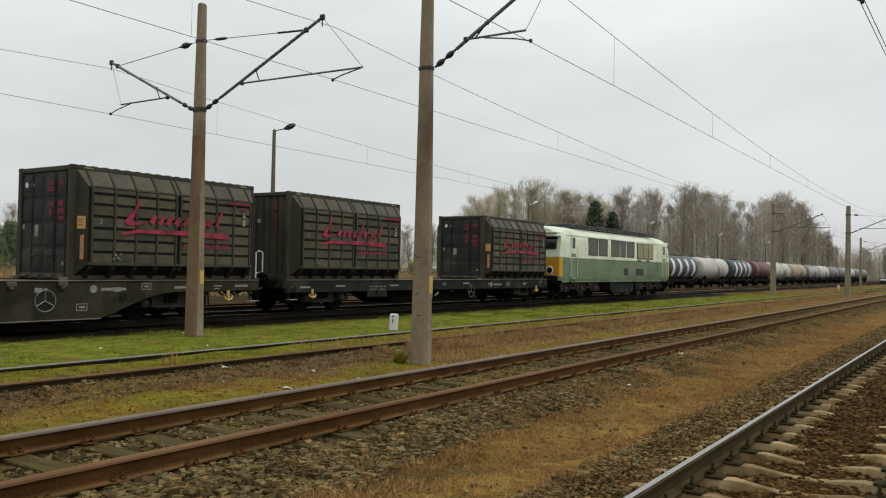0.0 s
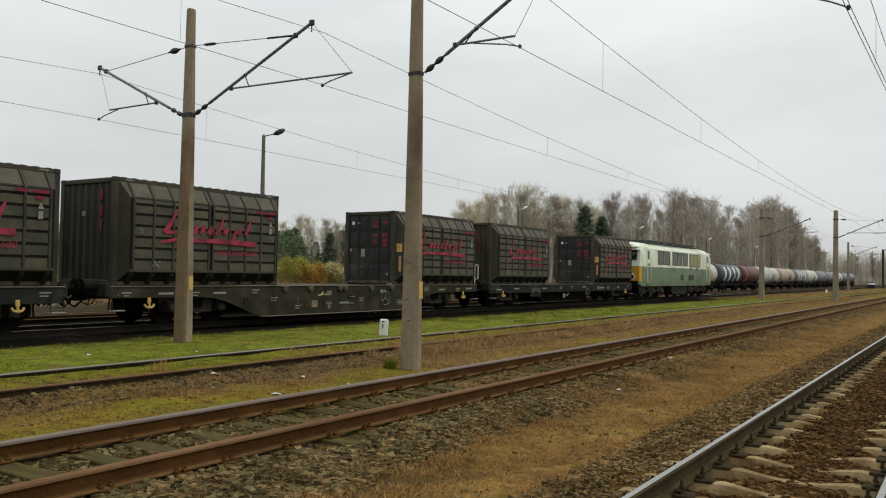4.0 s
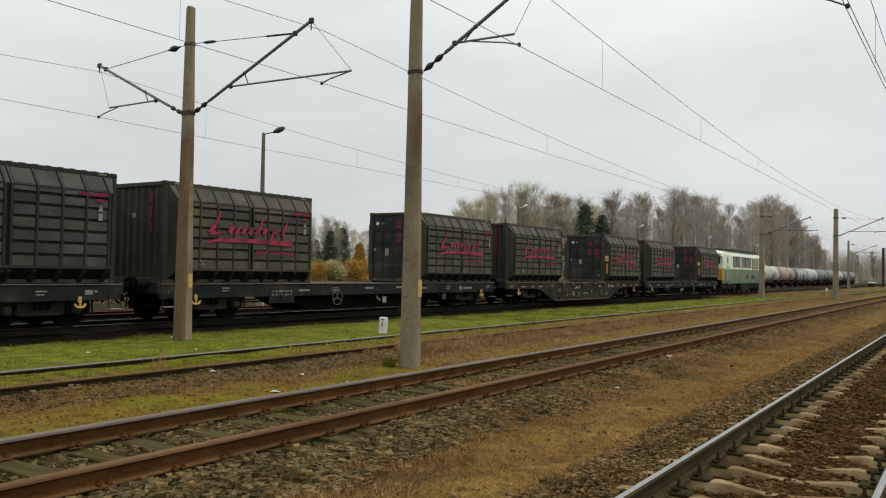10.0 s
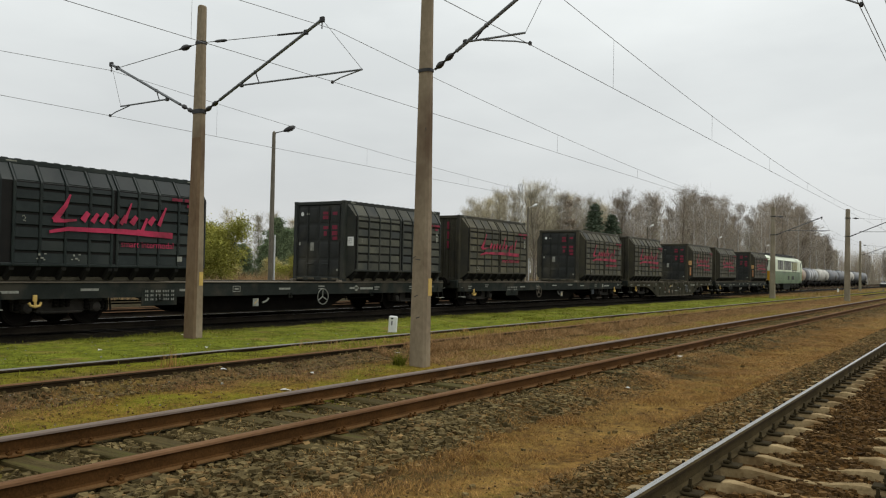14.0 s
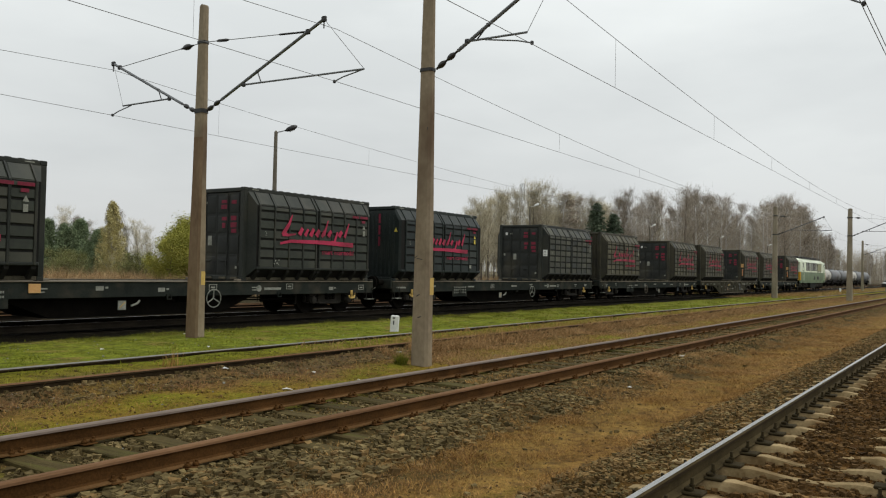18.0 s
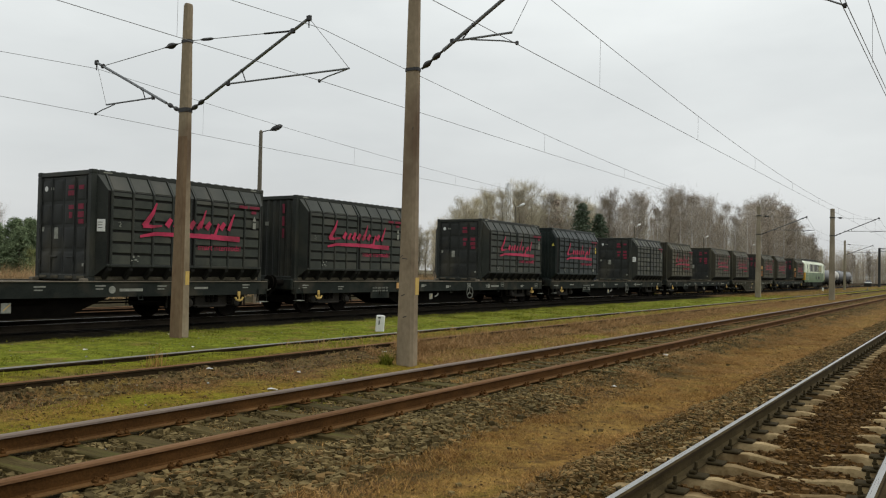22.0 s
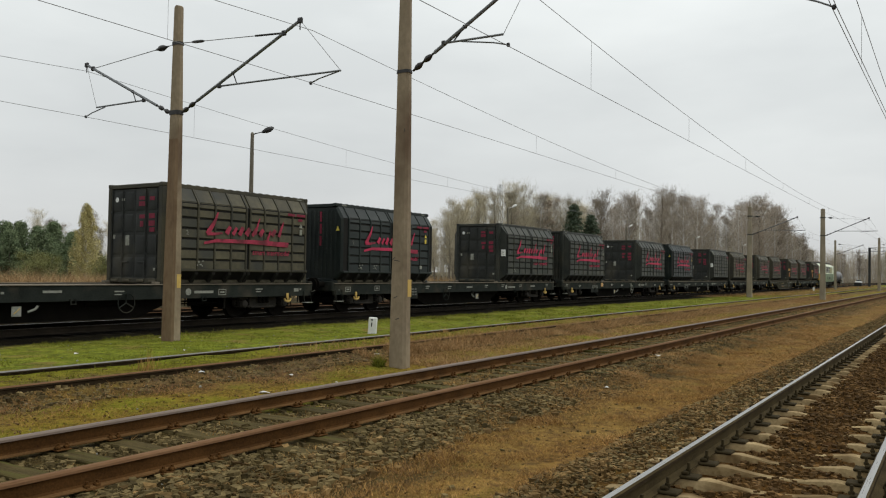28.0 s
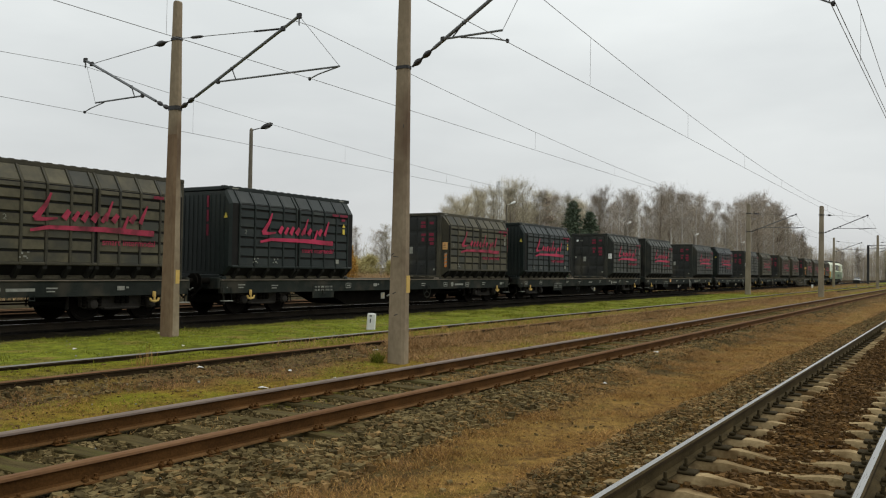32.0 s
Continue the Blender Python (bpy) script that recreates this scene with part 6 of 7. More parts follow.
            for w in (-1.95, 0, 1.95):
                part("axle_box", Shape().box((w, e * 1.18, 0.55), (0.36, 0.14, 0.34), 0.05).lathe((w, e * 1.25, 0.55), (0, e, 0), [(0, 0.13), (0.04, 0.12), (0.06, 0.06)], 14), LOCO_GEAR, b)
                for q in (-0.5, 0.5):
                    part("coil_spring", Shape().lathe((w + q, e * 1.16, 0.42), (0, 0, 1), [(0.0, 0.06), (0.05, 0.085), (0.1, 0.06), (0.15, 0.085), (0.2, 0.06), (0.25, 0.085), (0.3, 0.06)], 10), LOCO_GEAR, b)
        for w in (-1.95, 0, 1.95):
            spinning.append((part("wheelset", WHEELSET_LOCO, None, b), Vector((w, 0, 0.55)), 0.55))
    return c


# ---- standing tank wagons ----
def tank_wagon(x, y, z, length, paint, words, stripes=0, marks=None):
    w = thing("tank_wagon", f"standing {words} railway tank wagon", "tank wagon", "standing tank wagons", at=(x, y, z))
    h, r, cz = length / 2 - 0.75, 1.38, 2.42
    prof = [(-h, 0.05), (-h + 0.04, 0.6), (-h + 0.16, 1.05), (-h + 0.34, 1.28), (-h + 0.6, r), (h - 0.6, r), (h - 0.34, 1.28), (h - 0.16, 1.05), (h - 0.04, 0.6), (h, 0.05)]
    tank = part("tank", Shape().lathe((0, 0, cz), (1, 0, 0), prof, 28), paint, w)
    for k in range(stripes):
        q = -h + 1.6 + k * (2 * h - 3.2) / max(stripes - 1, 1)
        part("band", Shape().lathe((q, 0, cz), (1, 0, 0), [(-0.09, r + 0.004), (-0.09, r + 0.025), (0.09, r + 0.025), (0.09, r + 0.004)], 28), TANK_WHITE if marks is None else marks, tank)
    if words.startswith("slate"):
        for k in range(4):
            q = -h * 0.62 + k * h * 0.42
            s = Shape()
            for t0 in range(10):
                a0, a1 = radians(140 + t0 * 9), radians(140 + t0 * 9 + 9)
                s.add([(q - 0.42, -(r + 0.012) * math.sin(a0 - radians(95)), cz + (r + 0.012) * math.cos(a0 - radians(95))), (q + 0.42, -(r + 0.012) * math.sin(a0 - radians(95)), cz + (r + 0.012) * math.cos(a0 - radians(95))),
                       (q + 0.42, -(r + 0.012) * math.sin(a1 - radians(95)), cz + (r + 0.012) * math.cos(a1 - radians(95))), (q - 0.42, -(r + 0.012) * math.sin(a1 - radians(95)), cz + (r + 0.012) * math.cos(a1 - radians(95)))], [(0, 3, 2, 1)])
            part("emblem_block", s, WHITE, tank)
    part("dome", Shape().lathe((0, 0, cz + r - 0.1), (0, 0, 1), [(0, 0.42), (0.2, 0.42), (0.26, 0.36), (0.28, 0.1)], 18), paint, tank)
    part("catwalk", Shape().box((0, 0.0, cz + r + 0.06), (h * 0.9, 0.5, 0.04), 0.01), DARK_STEEL, w)
    s = Shape()
    for q in (-0.2, 0.2):
        s.tube([(0.9 + q, -1.2, 1.1), (0.9 + q, -1.45, cz), (0.9 + q, -0.6, cz + r + 0.1)], 0.02, 5)
    for k in range(8):
        f = k / 7
        s.tube([(0.7, -1.25 - 0.2 * min(f * 2, 1), 1.2 + 1.4 * f), (1.1, -1.25 - 0.2 * min(f * 2, 1), 1.2 + 1.4 * f)], 0.015, 5)
    part("ladder", s, DARK_STEEL, w)
    for e in (-1, 1):
        part("side_beam", Shape().box((0, e * 1.1, 0.98), (2 * h + 0.6, 0.1, 0.28), 0.02), WAGON_DARK, w)
        for d in (-1, 1):
            buffer(w, d * (h + 0.3), e, d)
    for d in (-1, 1):
        part("saddle", Shape().prism([(d * h * 0.66 - 0.3, 0.9), (d * h * 0.66 + 0.3, 0.9), (d * h * 0.66 + 0.2, 1.5), (d * h * 0.66 - 0.2, 1.5)], -1.1, 1.1), WAGON_DARK, w)
        part("headstock", Shape().box((d * (h + 0.28), 0, 0.98), (0.14, 2.5, 0.34), 0.02), WAGON_DARK, w)
        b = part("bogie", Shape().box((0, 0, 0.66), (2.4, 2.1, 0.26), 0.05), WAGON_DARK, w, at=(d * h * 0.66, 0, 0))
        for q in (-0.9, 0.9):
            part("wheelset", WHEELSET, None, b, at=(q, 0, 0.46))


TANKS = [
    (79.0, 13.2, TANK_BLUE, "slate-blue white-lettered", 0), (92.3, 13.2, TANK_BLUE, "slate-blue white-lettered", 0), (105.8, 13.6, TANK_WHITE, "grimy white", 0), (119.3, 13.2, TANK_BLUE, "slate-blue white-lettered", 0), (132.3, 12.6, TANK_RED, "dark red", 1),
    (146.5, 15.4, TANK_WHITE, "grimy white hooped", 5), (161.6, 14.6, TANK_TAN, "tan hooped", 4), (175.8, 13.4, TANK_GREY, "slate-grey white-lettered", 0), (189.4, 13.4, TANK_WHITE, "cream-white", 2),
    (203.0, 13.4, TANK_GREY, "grey", 0), (216.6, 13.4, TANK_GREY, "grey", 0), (230.2, 13.4, TANK_WHITE, "grimy white", 0), (243.8, 13.4, TANK_GREY, "grey", 0), (257.4, 13.4, TANK_GREY, "grey", 0)]
for x, l, m, words, n in TANKS:
    tank_wagon(x, TRACK_F, -0.3, l, m, words, n)


# ---- trees, bushes and far woods ----
def bare_tree_meshes(seed, height_, width, bark, twig, droop):
    """A leafless tree: limbs in a rounded crown, filled with fine twigs that hang (droop 1) or stand up (droop 0)."""
    r = random.Random(seed)
    trunk, crown = Shape(), Shape()
    lx, ly = r.uniform(-0.05, 0.05), r.uniform(-0.05, 0.05)
    axis = lambda f: Vector((lx * height_ * f + 0.12 * math.sin(f * 9 + seed), ly * height_ * f + 0.12 * math.cos(f * 7 + seed), height_ * f - 0.3))
    trunk.tube([axis(k / 8 * 0.93) for k in range(9)], 0.0135 * height_, 7, 0, 0.02)
    limbs = []
    for k in range(34):
        f = 0.24 + 0.66 * (k / 33) + r.uniform(-0.03, 0.03)
        reach = width * math.sqrt(max(1 - ((f - 0.52) / 0.50) ** 2, 0.03)) * r.uniform(0.55, 1.1)
        a = k * 2.4 + r.uniform(-0.5, 0.5)
        out = Vector((math.cos(a), math.sin(a), 0))
        p = axis(f)
        rise = reach * (0.9 if droop else 1.7) * r.uniform(0.7, 1.2)
        rise = min(rise, height_ * 1.0 - p.z)
        q = p + out * reach * 0.55 + Vector((0, 0, rise * 0.65))
        e = p + out * reach + Vector((0, 0, rise))
        trunk.tube([p, q, e], 0.0038 * height_ * (1.1 - f), 4, 0, 0.008, False)
        limbs.append((p, q, e))
        for j in range(3):
            s0 = p.lerp(q, r.uniform(0.3, 1))
            s1 = s0 + Vector((r.uniform(-1, 1), r.uniform(-1, 1), r.uniform(0.3, 1.3))) * reach * 0.35
            trunk.tube([s0, s1], 0.016, 3, 0, 0.006, False)
            limbs.append((s0, s0.lerp(s1, 0.5), s1))
    sd = 0.10 * width
    for k in range(6500):
        p, q, e = r.choice(limbs)
        f = r.uniform(0.15, 1.0)
        b = (p.lerp(q, f * 2) if f < 0.5 else q.lerp(e, f * 2 - 1)) + Vector((r.gauss(0, sd), r.gauss(0, sd), r.gauss(0, sd)))
        if b.z < height_ * 0.14:
            continue
        side = Vector((r.uniform(-1, 1), r.uniform(-1, 1), 0))
        way = side * 0.5 + Vector((0, 0, r.uniform(-1.0, 0.35) if droop else r.uniform(0.3, 1.3)))
        tip = b + way * r.uniform(0.35, 1.0)
        w = Vector((r.uniform(-1, 1), r.uniform(-1, 1), r.uniform(-0.5, 0.5))).normalized() * 0.011
        crown.add([b - w, b + w, tip], [(0, 1, 2)])
    return trunk.mesh("trunk", bark, 60), crown.mesh("crown", twig, 0)


def leafy_meshes(seed, height_, width, leaf, count, size, conifer=False):
    r = random.Random(seed)
    trunk, crown = Shape(), Shape()
    stems = 1 if conifer else 5
    tips = []
    for k in range(stems):
        lean = Vector((r.uniform(-0.5, 0.5), r.uniform(-0.5, 0.5), 1)) if stems > 1 else Vector((0, 0, 1))
        pts = [Vector((0, 0, -0.2)) + lean * (height_ * f * 0.85) for f in (0, 0.3, 0.6, 1.0)]
        trunk.tube(pts, 0.02 * height_ / (stems ** 0.5), 6, 0, 0.02)
        for j in range(90 if conifer else 16):
            f = r.uniform(0.12, 1.0)
            base = Vector((0, 0, -0.2)) + lean * (height_ * f * 0.85)
            ang = r.uniform(0, 2 * math.pi)
            reach = width * ((1.05 - f) * 0.9 + 0.08 if conifer else 0.7 * math.sin(math.pi * min(f * 0.9 + 0.12, 1)))
            tip = base + Vector((math.cos(ang) * reach, math.sin(ang) * reach, (-0.05 if conifer else 0.4) * reach + r.uniform(0, 0.3)))
            trunk.tube([base, tip], 0.02, 4, 0, 0.006, False)
            tips.append((base, tip))
    for k in range(count):
        base, tip = r.choice(tips)
        f = r.uniform(0.25, 1.08)
        spread_ = width * 0.10
        p = base.lerp(tip, f) + Vector((r.gauss(0, spread_), r.gauss(0, spread_), r.gauss(0, spread_ * (0.5 if conifer else 1))))
        if p.z < 0.05:
            continue
        a = Vector((r.uniform(-1, 1), r.uniform(-1, 1), r.uniform(-0.6, 0.6))).normalized() * size * r.uniform(0.6, 1.2)
        b = a.cross(Vector((r.uniform(-1, 1), r.uniform(-1, 1), r.uniform(-1, 1)))).normalized() * size * 0.55
        crown.add([p - a, p - b, p + a, p + b], [(0, 1, 2, 3)])
    return trunk.mesh("trunk", BARK, 60), crown.mesh("crown", leaf, 0)


def fir_meshes(seed, height_, width):
    """A slim cone of drooping needle sprays in whorls."""
    r = random.Random(seed)
    trunk, crown = Shape(), Shape()
    trunk.tube([(0, 0, -0.2), (0, 0, height_)], 0.13, 6, 0, 0.01)
    for k in range(150):
        f = 0.06 + 0.93 * (k / 149)
        a, reach = k * 2.4 + r.uniform(-0.4, 0.4), width * (1.02 - f) ** 0.5 * r.uniform(0.7, 1.1)
        base = Vector((0, 0, height_ * f))
        tip = base + Vector((math.cos(a) * reach, math.sin(a) * reach, -0.18 * reach + r.uniform(-0.1, 0.25)))
        trunk.tube([base, tip], 0.015, 3, 0, 0.005, False)
        for j in range(46):
            p = base.lerp(tip, r.uniform(0.1, 1.05)) + Vector((r.gauss(0, 0.12), r.gauss(0, 0.12), r.gauss(-0.05, 0.10)))
            u = Vector((r.uniform(-1, 1), r.uniform(-1, 1), r.uniform(-0.7, 0.3))).normalized() * 0.2
            w = u.cross(Vector((r.uniform(-1, 1), r.uniform(-1, 1), r.uniform(-1, 1)))).normalized() * 0.06
            crown.add([p - u, p - w, p + u, p + w], [(0, 1, 2, 3)])
    return trunk.mesh("trunk", BARK, 60), crown.mesh("crown", NEEDLE, 0)


def pine_meshes(seed, height_, width):
    """A young pine: rising branches in whorls that end in dense needle tufts."""
    r = random.Random(seed)
    trunk, crown = Shape(), Shape()
    trunk.tube([(0, 0, -0.2), (0.1, 0, height_ * 0.6), (0, 0.1, height_)], 0.16, 6, 0, 0.02)
    for k in range(125):
        f = 0.05 + 0.94 * (k // 5) / 24
        a = k * 2.1 + r.uniform(-0.4, 0.4)
        reach = width * min(1.0, 0.5 + f * 1.7) * (1.03 - f) ** 0.8 * r.uniform(0.4, 1.2)
        base = Vector((0, 0, height_ * f * 0.95))
        tip = base + Vector((math.cos(a) * reach, math.sin(a) * reach, 0.32 * reach + r.uniform(0, 0.3)))
        trunk.tube([base, tip], 0.02, 3, 0, 0.006, False)
        for c in range(5):
            q = base.lerp(tip, (0.45, 0.7, 0.85, 0.95, 1.05)[c]) + Vector((r.gauss(0, 0.3), r.gauss(0, 0.3), r.gauss(0.05, 0.15)))
            g = r.uniform(0.16, 0.30)
            for j in range(36):
                p = q + Vector((r.gauss(0, g), r.gauss(0, g), r.gauss(0, g * 0.7)))
                u = Vector((r.uniform(-1, 1), r.uniform(-1, 1), r.uniform(-0.2, 1.0))).normalized() * 0.15
                w = u.cross(Vector((r.uniform(-1, 1), r.uniform(-1, 1), r.uniform(-1, 1)))).normalized() * 0.05
                crown.add([p - u, p - w, p + u, p + w], [(0, 1, 2, 3)])
    return trunk.mesh("trunk", BARK, 60), crown.mesh("crown", NEEDLE_PINE, 0)


def birch_meshes(seed, height_, width, leaf):
    """A slender birch: a thin trunk, rising limbs and many hanging strands of small leaves."""
    r = random.Random(seed)
    trunk, crown = Shape(), Shape()
    trunk.tube([(0, 0, -0.3), (0.06, 0.04, height_ * 0.45), (0, 0, height_ * 0.97)], 0.085, 7, 0, 0.012)
    for k in range(330):
        f = 0.10 + 0.90 * (k / 329) ** 0.9
        girth = width * min(1.0, 0.55 + 1.3 * f) * max(1 - f, 0.0) ** 0.62 + 0.10
        a, reach = k * 2.4 + r.uniform(-0.4, 0.4), girth * r.uniform(0.35, 1.08)
        base = Vector((0, 0, height_ * max(f - 0.10, 0.05)))
        tip = Vector((math.cos(a) * reach, math.sin(a) * reach, height_ * f + r.uniform(-0.15, 0.2)))
        if k % 3 == 0:
            trunk.tube([base, base.lerp(tip, 0.6) + Vector((0, 0, 0.12)), tip], 0.018, 4, 0, 0.005, False)
        fall = r.uniform(0.5, 1.3) * (1.1 - f)
        for j in range(70):
            q = r.random()
            at = base.lerp(tip, 0.55 + 0.45 * q * 2) if q < 0.3 else tip + Vector((0, 0, -fall * (q - 0.3) / 0.7))
            at += Vector((r.gauss(0, 0.09), r.gauss(0, 0.09), r.gauss(0, 0.09)))
            u = Vector((r.uniform(-1, 1), r.uniform(-1, 1), r.uniform(-1, 1))).normalized() * 0.05 * r.uniform(0.6, 1.2)
            w = u.cross(Vector((r.uniform(-1, 1), r.uniform(-1, 1), r.uniform(-1, 1)))).normalized() * 0.032
            crown.add([at - u, at - w, at + u, at + w], [(0, 1, 2, 3)])
    return trunk.mesh("trunk", BIRCH, 60), crown.mesh("crown", leaf, 0)


def plant(name, label, category, group, meshes, x, y, z, scale, turn):
    m = Matrix.LocRotScale((x, y, z), Euler((0, 0, turn)), (scale, scale, scale))
    t = thing(name, label, category, group, at=m)
    part("trunk", meshes[0], None, t)
    part("crown", meshes[1], None, t)


rt = random.Random(11)
BARE = [bare_tree_meshes(20 + k, 15, (2.3, 2.3, 2.7, 2.6, 2.7, 2.1)[k], BIRCH if k % 2 else BARK, TWIG_RED if k % 2 or k == 4 else TWIG, 1 if k % 2 else 0) for k in range(6)]
LARCH = leafy_meshes(63, 10, 1.8, TWIG_RED, 9000, 0.10, True)
PINES = [fir_meshes(60 + k, 10, 2.4 + 0.3 * k) for k in range(2)]
PINE_WIDE = [pine_meshes(65 + k, 10, (3.4, 2.8, 4.0)[k]) for k in range(3)]
# the wood behind the standing tank wagons: distance along, across, height
WOOD = [(72.1, 7.1), (76.5, 8.6), (78.9, 9.7), (81.4, 10.7), (84.0, 11.7), (88.9, 12.1), (92.7, 12.8), (96.7, 13.4), (100.1, 13.6), (105.5, 13.5), (108.4, 13.1), (114.6, 12.6), (117.3, 11.6), (122.5, 15.0), (131.3, 15.9), (138.2, 16.9), (147.3, 15.4),
        (153.9, 18.2), (162.9, 19.6), (170.0, 19.7), (177.1, 19.8), (185.3, 19.9), (193.6, 20.0), (207.0, 18.1), (217.0, 21.3), (225.2, 22.6), (233.3, 23.6), (242.8, 24.5), (254.5, 25.7), (265.5, 25.3), (276.4, 24.4), (288.2, 22.9), (302.0, 21.2), (317.0, 18.3), (332.1, 15.1)]
for x, h in WOOD:
    for k in range(4):
        v = rt.choice((0, 2, 0, 2, 1)) if x < 116 else rt.choice((1, 3, 5, 1, 3, 4))
        hh = h * (1.02 if k == 0 else rt.uniform(0.70, 1.0))
        label = "tall bare white-barked birch at the wood's edge" if v % 2 else "tall leafless tree at the wood's edge"
        deep = 1 if k == 0 else rt.uniform(0.98, 1.3)
        plant("tree", label, "tree", "bare wood", BARE[v], (x + (rt.uniform(-1, 1) if k == 0 else rt.uniform(-4, 4))) * deep, 48 * deep, -0.5, hh * deep / 15, rt.uniform(0, 6.28))
for x, y, h in ((107.9, 46.2, 11.9), (110.6, 44.8, 10.6), (70, 66, 7)):
    plant("conifer", "dark green conifer among bare trees", "conifer", "conifers", PINES[rt.randrange(2)], x, y, -0.5, h / 10, rt.uniform(0, 6.28))

plant("larch", "reddish-brown leafless larch in the wood", "larch", "", LARCH, 103.9, 48.5, -0.5, 1.44, 0.4)


def thicket(name, label, mat, stems, place, r):
    """Close-set stems with thin side twigs, filling a wood; place(r) gives x, y and height."""
    s = Shape()
    for k in range(stems):
        x, y, h = place(r)
        t = r.uniform(0, 6.28)
        w = 0.02 + h * 0.002
        dx, dy = w * math.cos(t), w * math.sin(t)
        lx, ly = r.uniform(-0.06, 0.06) * h, r.uniform(-0.06, 0.06) * h
        s.add([(x - dx, y - dy, -0.6), (x + dx, y + dy, -0.6), (x + lx + dx * 0.3, y + ly + dy * 0.3, h), (x + lx - dx * 0.3, y + ly - dy * 0.3, h)], [(0, 1, 2, 3)])
        for j in range(13):
            f = r.uniform(0.12, 1.0)
            q = Vector((x + lx * f, y + ly * f, h * f))
            a = r.uniform(0, 6.28)
            e = q + Vector((math.cos(a), math.sin(a), r.uniform(0.4, 1.6))) * h * 0.12 * r.uniform(0.5, 1.3)
            b = Vector((r.uniform(-1, 1), r.uniform(-1, 1), 0.2)) * 0.025
            s.add([q - b, q + b, e], [(0, 1, 2)])
    tagged(part(name, s, mat, smooth=0), label, "woods", kind="stuff")


def wood_height(x):
    for (xa, ha), (xb, hb) in zip(WOOD, WOOD[1:]):
        if x <= xb:
            return ha + (hb - ha) * max(x - xa, 0) / (xb - xa)
    return WOOD[-1][1]


def in_wood(r):
    x, deep = 75 + 258 * r.random(), r.uniform(1.02, 1.5)
    return x * deep, 48 * deep, wood_height(x) * deep * r.uniform(0.40, 0.80)


def in_far_line(r):
    a = radians(0.8 + 77 * r.random() ** 1.6)
    d = r.uniform(400, 520)
    return d * math.cos(a), d * math.sin(a), r.uniform(8, 17)


thicket("wood_thicket", "dense grey-brown leafless wood behind the sidings", TWIG, 3000, in_wood, random.Random(31))
thicket("side_thicket", "low grey-brown leafless thicket behind autumn bushes", TWIG, 700, lambda r: (r.uniform(58, 96), r.uniform(66, 82), r.uniform(2.0, 4.5)), random.Random(33))
thicket("line_end_woods", "grey-brown leafless woods closing the railway line", TWIG_RED, 1700, lambda r: (r.uniform(365, 470), r.uniform(2, 62), r.uniform(8, 14)), random.Random(34))
thicket("far_woods", "far grey-brown leafless woods along the horizon", TWIG, 7500, in_far_line, random.Random(32))
# behind the train: pines, a yellow birch and bushes
for x, y, h in ((36, 78, 6.5), (42, 82, 7.4), (48, 80, 6.2), (52, 86, 7.5), (31, 84, 7), (26, 80, 6.5), (62, 70, 6.0), (66, 74, 7.0), (70, 72, 6.4), (21, 84, 6.5), (77, 78, 7.5), (58, 88, 8), (60.5, 66, 6.6), (64, 69, 7.2), (57, 72, 7.0), (43.5, 76, 7.4), (46, 85, 8.2), (39, 74, 6.6), (50, 82, 7.2), (33, 75, 6.4)):
    plant("pine", "dark bushy young pine in the field", "pine", "young pines", PINE_WIDE[rt.randrange(3)], x, y, -0.6, h / 12.6 * rt.uniform(0.62, 1.0), rt.uniform(0, 6.28))
for k in range(15):
    plant("pine", "low dense young pine in the field", "pine", "young pines", PINE_WIDE[k % 3], 24 + 2.7 * k + rt.uniform(-1, 1), 88 + rt.uniform(-3, 6), -0.6, rt.uniform(0.36, 0.5), k)
YBIRCH = birch_meshes(81, 7, 1.55, LEAF_YELLOW)
BUSH = [leafy_meshes(90 + k, 4.6, 2.3, LEAF_LIME, 40000, 0.055) for k in range(2)]
BUSH_OLIVE = leafy_meshes(93, 4.2, 2.6, LEAF_OLIVE, 9000, 0.055)
BUSH_Y = leafy_meshes(95, 3.4, 2.0, LEAF_YELLOW, 14000, 0.075)
plant("birch", "slender birch with thinning yellow leaves", "birch", "", YBIRCH, 40.3, 59.5, -0.4, 0.98, 0.3)
for a, d, tall in ((53.6, 92, 6.0), (54.3, 96, 6.8), (55.2, 93, 6.2), (57.2, 98, 7.2), (58.1, 98, 7.7)):
    plant("tree", "pale leafless birch beyond the field", "tree", "field trees", BARE[1 if a > 56 else rt.choice((0, 2))], d * math.cos(radians(a)), d * math.sin(radians(a)), -0.5, tall / 15, a)
for a, d, s in ((53.9, 70, 0.75), (54.6, 66, 0.55)):
    plant("bush", "olive-green bush in front of dark pines", "bush", "autumn bushes", BUSH_OLIVE, d * math.cos(radians(a)), d * math.sin(radians(a)), -0.4, s, a)
for x, y, s in ((36.6, 61, 0.6), (33.2, 64, 0.62), (38.9, 64, 0.8), (41.6, 66.5, 0.72)):
    plant("bush", "olive-green bush in front of dark pines", "bush", "autumn bushes", BUSH_OLIVE, x, y, -0.4, s, x)
for a, d, tall, k in ((52.4, 62, 4.7, 0), (51.0, 63, 5.6, 1), (49.6, 64.5, 6.5, 0)):
    x, y, s = d * math.cos(radians(a)), d * math.sin(radians(a)), tall / 4.8
    plant("bush", "broad bush with lime and yellow autumn leaves", "bush", "autumn bushes", BUSH[k], x, y, -0.4, s, x)
